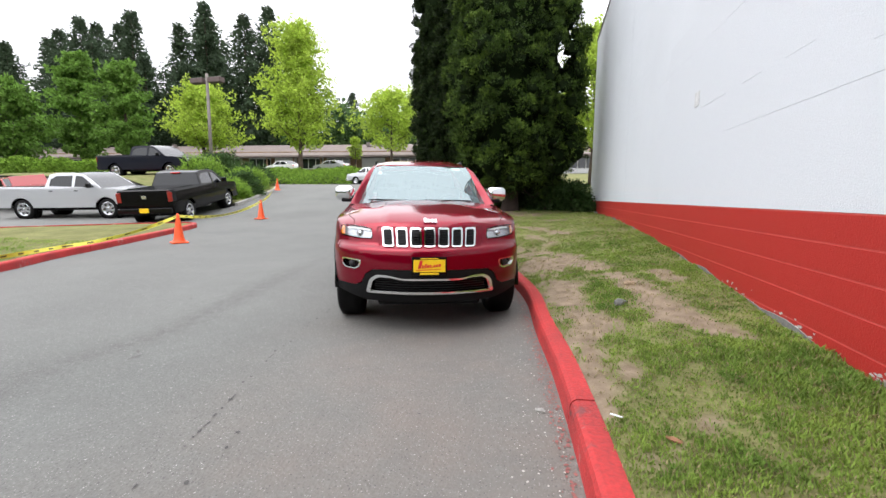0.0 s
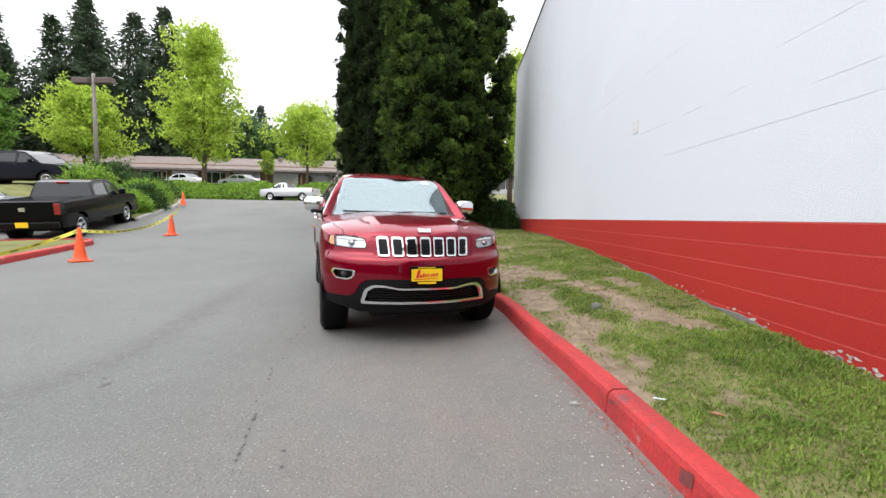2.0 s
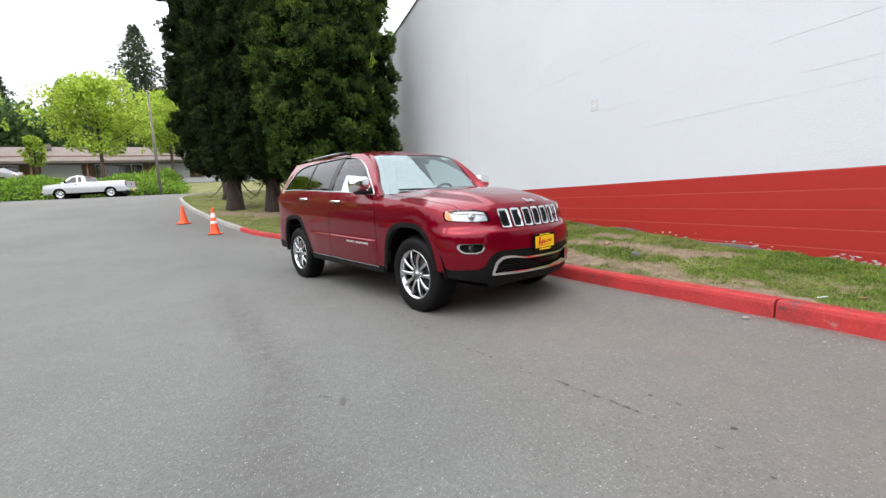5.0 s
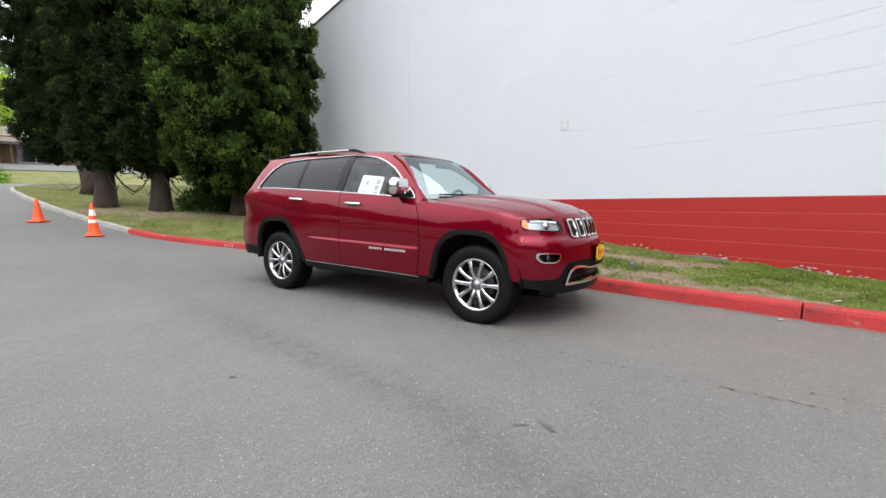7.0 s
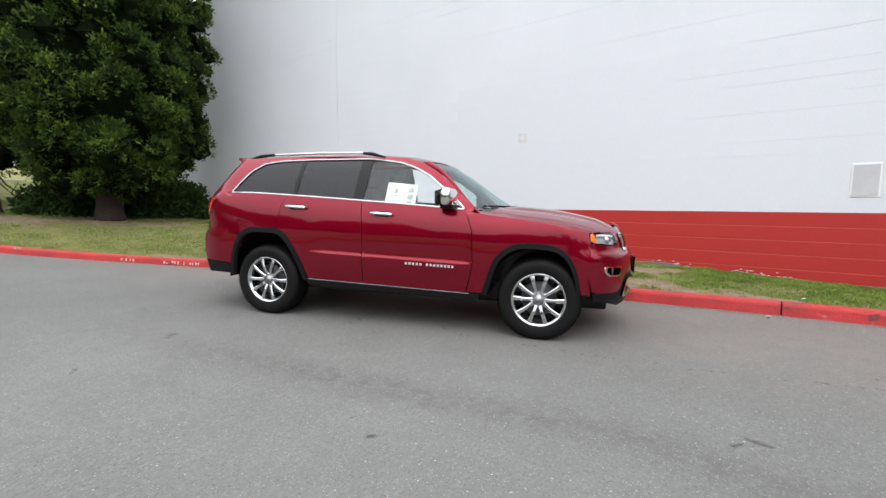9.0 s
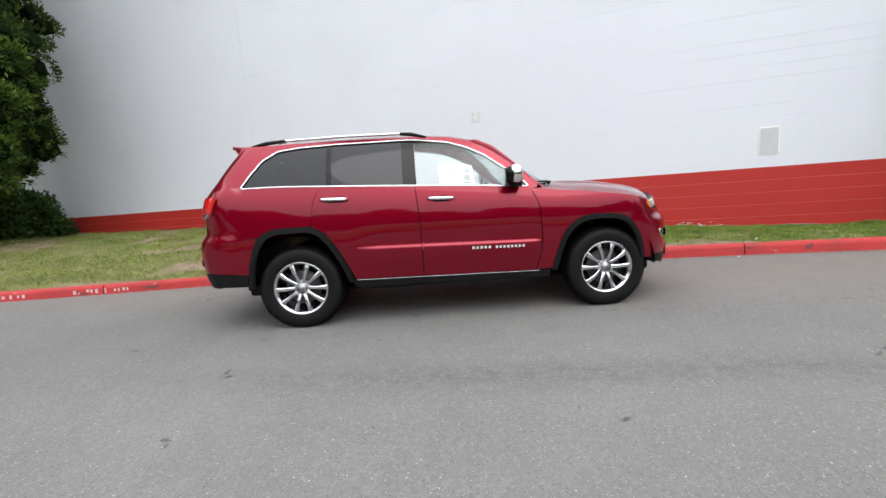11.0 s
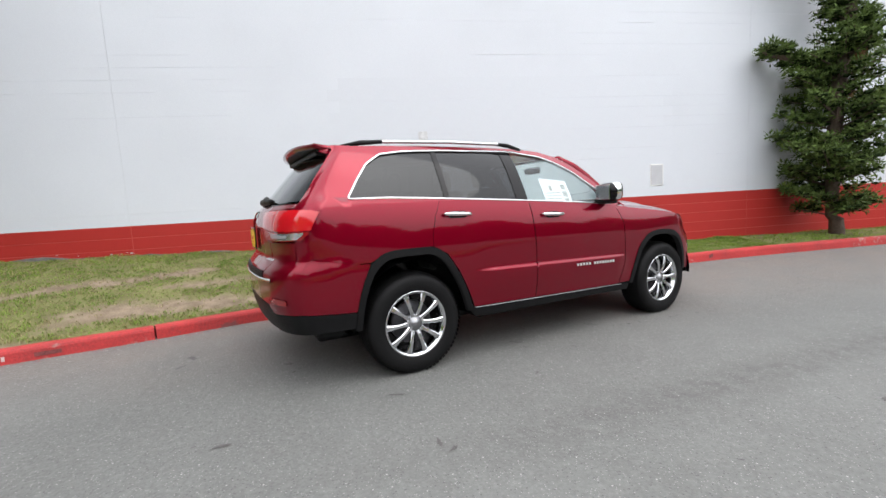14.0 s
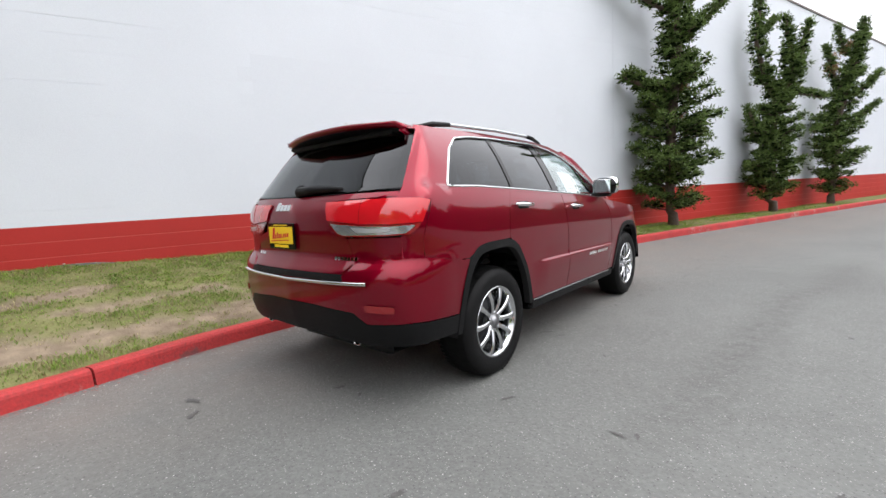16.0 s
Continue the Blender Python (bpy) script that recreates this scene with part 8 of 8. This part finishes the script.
def tape_run(a, b, sag):
    """A length of caution tape that hangs between two points."""
    t = tagged(new("caution_tape", None), "sagging yellow caution tape with black marks between cones", "tape", "caution tape")
    v, f, v2, f2 = [], [], [], []
    a, b = Vector(a), Vector(b)
    n = max(12, int((b - a).length / 0.12))
    rr3 = random.Random(int(a.x * 10))
    side = (b - a).cross(Vector((0, 0, 1))).normalized()
    for i in range(n + 1):
        u = i / n
        p = a.lerp(b, u) - Vector((0, 0, sag * 4 * u * (1 - u)))
        tw = 0.5 * math.sin(u * 7 + a.x)
        w = (Vector((0, 0, 1)) * math.cos(tw) + side * math.sin(tw)) * 0.038
        v += [p - w, p + w]
        c = side * 0.002
        v2 += [p - w * 0.4 + c, p + w * 0.4 + c, p - w * 0.4 - c, p + w * 0.4 - c]
    for i in range(n):
        f.append((2 * i, 2 * i + 1, 2 * i + 3, 2 * i + 2))
        if i % 3 == 0:
            f2 += [(4 * i, 4 * i + 1, 4 * i + 5, 4 * i + 4), (4 * i + 2, 4 * i + 3, 4 * i + 7, 4 * i + 6)]
    part("ribbon", mesh("ribbon", v, f, TAPE), None, t)
    part("print", mesh("print", v2, f2, TAPE_INK), None, t, "black bars of unreadable print")["kind"] = "stuff"


def cone_top(k, d=-0.06):
    x, y, h = CONES[k]
    return (x, y, road_z(x, y) + h + d + (0.14 if k == "c" else 0))


tape_run((-7.35, 5.2, 0.20), (-8.5, 8.0, 0.22), 0.0)
tape_run((-8.5, 8.0, 0.22), cone_top("a"), 0.10)
tape_run(cone_top("a"), cone_top("b"), 0.22)
tape_run(cone_top("b"), cone_top("c"), 0.25)


# ---- wear on the road ----
TAR = mat("dark_crack", (0.055, 0.053, 0.05), rough=0.9, var=0.3, scale=20)
OIL = mat("oil_stain", (0.070, 0.067, 0.063), rough=0.75, var=0.4, scale=15)
CRACK_X = spline((0.6, 1.6, 2.6, 3.0, 3.4, 4.2, 5.1, 6.3), (-0.28, -0.42, -0.52, -0.56, -0.69, -0.92, -1.10, -1.28))


def dotted_crack(y0, y1, shift, rr6, chance):
    """A broken crack: a row of small open pits with gaps between them."""
    v, f = [], []
    y = y0
    while y < y1:
        step = rr6.uniform(0.02, 0.085)
        if rr6.random() < chance + 0.35 * noise.noise((0, y * 1.7, shift)):
            cx = CRACK_X(y) + shift + 0.028 * noise.noise((3, y * 5, shift)) + rr6.gauss(0, 0.006)
            L, w = rr6.uniform(0.006, 0.026), rr6.uniform(0.004, 0.013)
            b = len(v)
            for k in range(8):
                a = 2 * math.pi * k / 8
                px, py = cx + w * math.cos(a) * rr6.uniform(0.6, 1.4) - 0.2 * L * math.sin(a), y + L * math.sin(a) * rr6.uniform(0.6, 1.1)
                v.append((px, py, road_z(px, py) + 0.004))
            f.append(tuple(range(b, b + 8)))
        y += step
    return v, f


rr6 = random.Random(21)
for y0, y1, shift, chance in ((0.6, 6.3, 0.0, 0.55), (2.2, 3.2, 0.22, 0.25)):
    v, f = dotted_crack(y0, y1, shift, rr6, chance)
    part("crack", mesh("crack", v, f, TAR), None, road, "broken dark crack in the asphalt")["kind"] = "stuff"
SPOTS = ((-1.945, 3.897, 0.075), (-1.15, 6.48, 0.07), (-1.47, 7.36, 0.09), (-2.93, 8.29, 0.06), (-2.29, 8.48, 0.05), (-3.72, 7.96, 0.06), (-3.09, 5.62, 0.055), (-2.04, 4.0, 0.05), (-2.72, 9.45, 0.07), (-1.53, 9.32, 0.08), (-1.19, 6.44, 0.05), (-1.19, 10.18, 0.09), (-1.62, 7.34, 0.06), (-1.71, 6.92, 0.04), (-2.17, 7.44, 0.035), (-1.72, 9.25, 0.05), (-3.0, 8.23, 0.045), (-1.41, 10.18, 0.07), (-3.76, 7.91, 0.03), (-3.01, 5.85, 0.03), (-1.3, 5.3, 0.03),
         (-2.4, 6.3, 0.02), (-3.4, 6.9, 0.02), (-0.2, 4.1, 0.03), (0.5, 3.6, 0.025), (-1.9, 2.6, 0.02), (-2.7, 9.6, 0.025), (-4.0, 9.1, 0.02), (-0.6, 2.2, 0.02), (0.3, 2.5, 0.02))
rr5 = random.Random(12)
for x, y, r in SPOTS:
    turn_, long_ = rr5.uniform(0, 3.14), rr5.uniform(1.2, 2.6)
    r *= 0.42
    v = []
    for k in range(18):
        a = 2 * math.pi * k / 18
        q = r * rr5.uniform(0.45, 1.3)
        ex, ey = q * long_ * math.cos(a), q * 0.6 * math.sin(a)
        px, py = x + ex * math.cos(turn_) - ey * math.sin(turn_), y + ex * math.sin(turn_) + ey * math.cos(turn_)
        v.append((px, py, road_z(px, py) + 0.004))
    part("stain", mesh("stain", v, [tuple(range(18))], OIL), None, road, "small dark stain on the asphalt")


def paint_specks():
    """Flecks of spilt red paint and grit on the asphalt along the kerb's foot."""
    rr7 = random.Random(31)
    for name, m, count, reach, size in (("paint_specks", mat("spilt_red_paint", (0.24, 0.085, 0.075), rough=0.8, var=0.4, scale=30), 1500, 0.045, 0.006), ("grit", mat("pale_grit", (0.42, 0.40, 0.36), rough=0.9, var=0.3, scale=20), 700, 0.16, 0.004)):
        v, f = [], []
        for _ in range(count):
            y = rr7.uniform(-1.0, 12.5)
            x = kerb_x(y) - 0.004 - abs(rr7.gauss(0, reach))
            r = size * rr7.uniform(0.4, 1.6)
            b = len(v)
            k = rr7.randint(5, 7)
            for i in range(k):
                a = 2 * math.pi * i / k
                q = r * rr7.uniform(0.5, 1.4)
                v.append((x + q * math.cos(a), y + 1.4 * q * math.sin(a), road_z(x, y) + 0.0035))
            f.append(tuple(range(b, b + k)))
        part(name, mesh(name, v, f, m), None, road)["kind"] = "stuff"


paint_specks()


# ---- small things on the lawn and by the kerb ----
def pebble(name, x, y, z, sx, sy, sz, material, label, category, group="", seed=1):
    bm = bmesh.new()
    bmesh.ops.create_icosphere(bm, subdivisions=2, radius=1.0)
    for q in bm.verts:
        q.co *= 1 + 0.35 * noise.noise(q.co * 1.7 + Vector((seed, 0, 0)))
        q.co = Vector((q.co.x * sx, q.co.y * sy, q.co.z * sz))
    o = part(name, bm, material, None)
    o.location = (x, y, z)
    o.rotation_euler = (0, 0, seed * 1.3)
    return tagged(o, label, category, group)


DARK_STONE = mat("dark_stone", (0.13, 0.13, 0.12), rough=0.9, var=0.4, scale=12, bump=0.6, fine=60)
pebble("stone", 1.90, 5.55, lawn_z(1.90, 5.55) + 0.01, 0.08, 0.05, 0.045, DARK_STONE, "flat grey stone lying in the turf", "stone", "", 3)
pebble("stone", 2.1, 6.25, lawn_z(2.1, 6.25) + 0.01, 0.07, 0.05, 0.03, DIRT, "pale brown stone on bare earth", "stone", "", 5)
bm = box(0, 0, 0.004, 0.065, 0.014, 0.005, None, 0.002)
litter = tagged(part("litter_strip", bm, PAPER, None), "white scrap of paper lying on the turf", "litter")
litter.location = (1.56, 3.40, lawn_z(1.56, 3.40) + 0.03)
litter.rotation_euler = (0.1, 0.15, 2.4)
pebble("dead_leaf", 1.78, 3.26, lawn_z(1.78, 3.26) + 0.012, 0.035, 0.02, 0.008, DEADLEAF, "brown dead leaf on the turf", "leaf", "", 2)
pebble("stone", 1.20, 3.72, road_z(1.2, 3.72) + 0.008, 0.03, 0.02, 0.014, STONE, "small grey chip beside the red kerb", "stone", "", 7)


# ---- worn stencil marks on the kerb's face, and scuffs ----
STENCIL = mat("worn_white_stencil", (0.52, 0.40, 0.38), rough=0.8, var=0.5, scale=40, fine=150)
SCUFF = mat("dark_scuff", (0.17, 0.040, 0.038), rough=0.85, var=0.4, scale=30)


def kerb_mark(name, y, width, z0, z1, material, label):
    """A small patch of paint on the kerb's face."""
    v = []
    for yy in (y - width / 2, y + width / 2):
        d = Vector((kerb_x(yy + 0.1) - kerb_x(yy - 0.1), 0.2, 0)).normalized()
        nrm = Vector((d.y, -d.x, 0))
        h = kerb_height(yy)
        for u in (z0, z1):
            p = Vector((kerb_x(yy), yy, road_z(kerb_x(yy), yy) + u * h)) + nrm * (0.0085 + 0.012 * u)
            v.append(tuple(p))
    part(name, mesh(name, v, [(0, 1, 3, 2)], material), None, kerb, label)


for y, w, a, b in ((12.24, 0.030, 0.22, 0.62), (12.20, 0.020, 0.25, 0.40), (12.11, 0.030, 0.40, 0.68), (12.07, 0.022, 0.28, 0.66), (12.02, 0.030, 0.22, 0.66), (11.93, 0.018, 0.15, 0.66), (11.83, 0.026, 0.30, 0.55), (11.79, 0.018, 0.2, 0.6),
                   (11.74, 0.026, 0.3, 0.62), (11.70, 0.020, 0.25, 0.6), (12.93, 0.03, 0.3, 0.6), (12.86, 0.025, 0.25, 0.66), (12.79, 0.02, 0.3, 0.6), (12.74, 0.03, 0.28, 0.64)):
    kerb_mark("stencil_mark", y, w, a, b, STENCIL, "worn white bar of kerb stencilling")
for y, w, a, b in ((12.15, 0.07, 0.02, 0.35), (11.45, 0.16, 0.25, 0.55), (3.55, 0.05, 0.55, 0.72), (2.86, 0.05, 0.30, 0.72), (2.82, 0.035, 0.38, 0.80), (5.4, 0.06, 0.5, 0.7)):
    kerb_mark("scuff", y, w, a, b, SCUFF, "dark scuff on the red paint")


# ---- grass blades ----
def blades(name, spots, n, height, seed, material, owner, slack):
    rng = random.Random(seed)
    v = []
    k = 0
    while k < n:
        x, y = spots(rng)
        if rng.random() < bare_at(x, y) * slack:
            k += 1
            continue
        z = lawn_z(x, y) if owner is lawn else island_z(x, y)
        thick = noise.noise((x * 1.3, y * 1.3, 11)) + 0.6 * noise.noise((x * 4, y * 4, 5)) + 0.4 * noise.noise((x * 11, y * 11, 8))
        if thick < -0.12 and rng.random() < 0.62:
            k += 1
            continue
        lush = 0.60 + 1.25 * max(0.0, thick + 0.12)
        for _ in range(3):
            a, l = rng.uniform(0, 6.28), rng.uniform(0.3, 0.9)
            h = height * lush * rng.uniform(0.5, 1.25)
            bx, by = x + rng.gauss(0, 0.012), y + rng.gauss(0, 0.012)
            w = 0.0032
            cx, cy = math.cos(a), math.sin(a)
            ex, ey = bx + cx * h * l, by + cy * h * l
            mx, my = bx + cx * h * l * 0.4, by + cy * h * l * 0.4
            v += [(bx, by, z - 0.004), (mx - cy * w, my + cx * w, z + h * 0.6), (ex, ey, z + h * 0.92), (mx + cy * w, my - cx * w, z + h * 0.6)]
        k += 1
    o = part(name, soup(name, v, len(v) // 4, material), None, owner)
    o["kind"] = "stuff"
    return o


def island_z(x, y):
    return road_z(x, y) + 0.13


def near_spot(rng):
    y = rng.uniform(1.2, 9.5)
    a = kerb_x(y) + 0.16
    return a + (2.98 - a) * rng.random(), y


def mid_spot(rng):
    y = 9.0 + 8.5 * rng.random()
    a = kerb_x(y) + 0.16
    return a + (2.98 - a) * rng.random(), y


def south_spot(rng):
    y = 1.6 - 14 * rng.random() ** 1.5
    a = kerb_x(y) + 0.16
    return a + (2.98 - a) * rng.random(), y


blades("grass", near_spot, 46000, 0.032, 1, BLADE, lawn, 1.0)
blades("dry_grass", near_spot, 8000, 0.028, 2, BLADE_DRY, lawn, 0.55)
blades("grass", mid_spot, 26000, 0.036, 3, BLADE, lawn, 1.0)
blades("dry_grass", mid_spot, 15000, 0.032, 4, BLADE_DRY, lawn, 0.6)
blades("grass", south_spot, 7000, 0.04, 5, BLADE, lawn, 1.0)
def far_spot(rng):
    y = 17.0 + 10.5 * rng.random()
    a = kerb_x(y) + 0.16
    return a + (min(6.0, 2.9 if y < 21.7 else 6.0) - a) * rng.random() ** 1.3, y


blades("grass", far_spot, 16000, 0.050, 6, BLADE, lawn, 1.0)
blades("dry_grass", far_spot, 4000, 0.045, 7, BLADE_DRY, lawn, 0.6)


def island_spot(rng):
    p = rng.choice(island_edge)
    return p.x - 0.2 - 4.5 * rng.random() ** 1.2, p.y + rng.uniform(-0.15, 0.15)


island_edge = [p for p in island_line if 3.0 < p.y < 9.0]
blades("grass", island_spot, 16000, 0.05, 8, BLADE, island, 1.0)
lay_blocks()
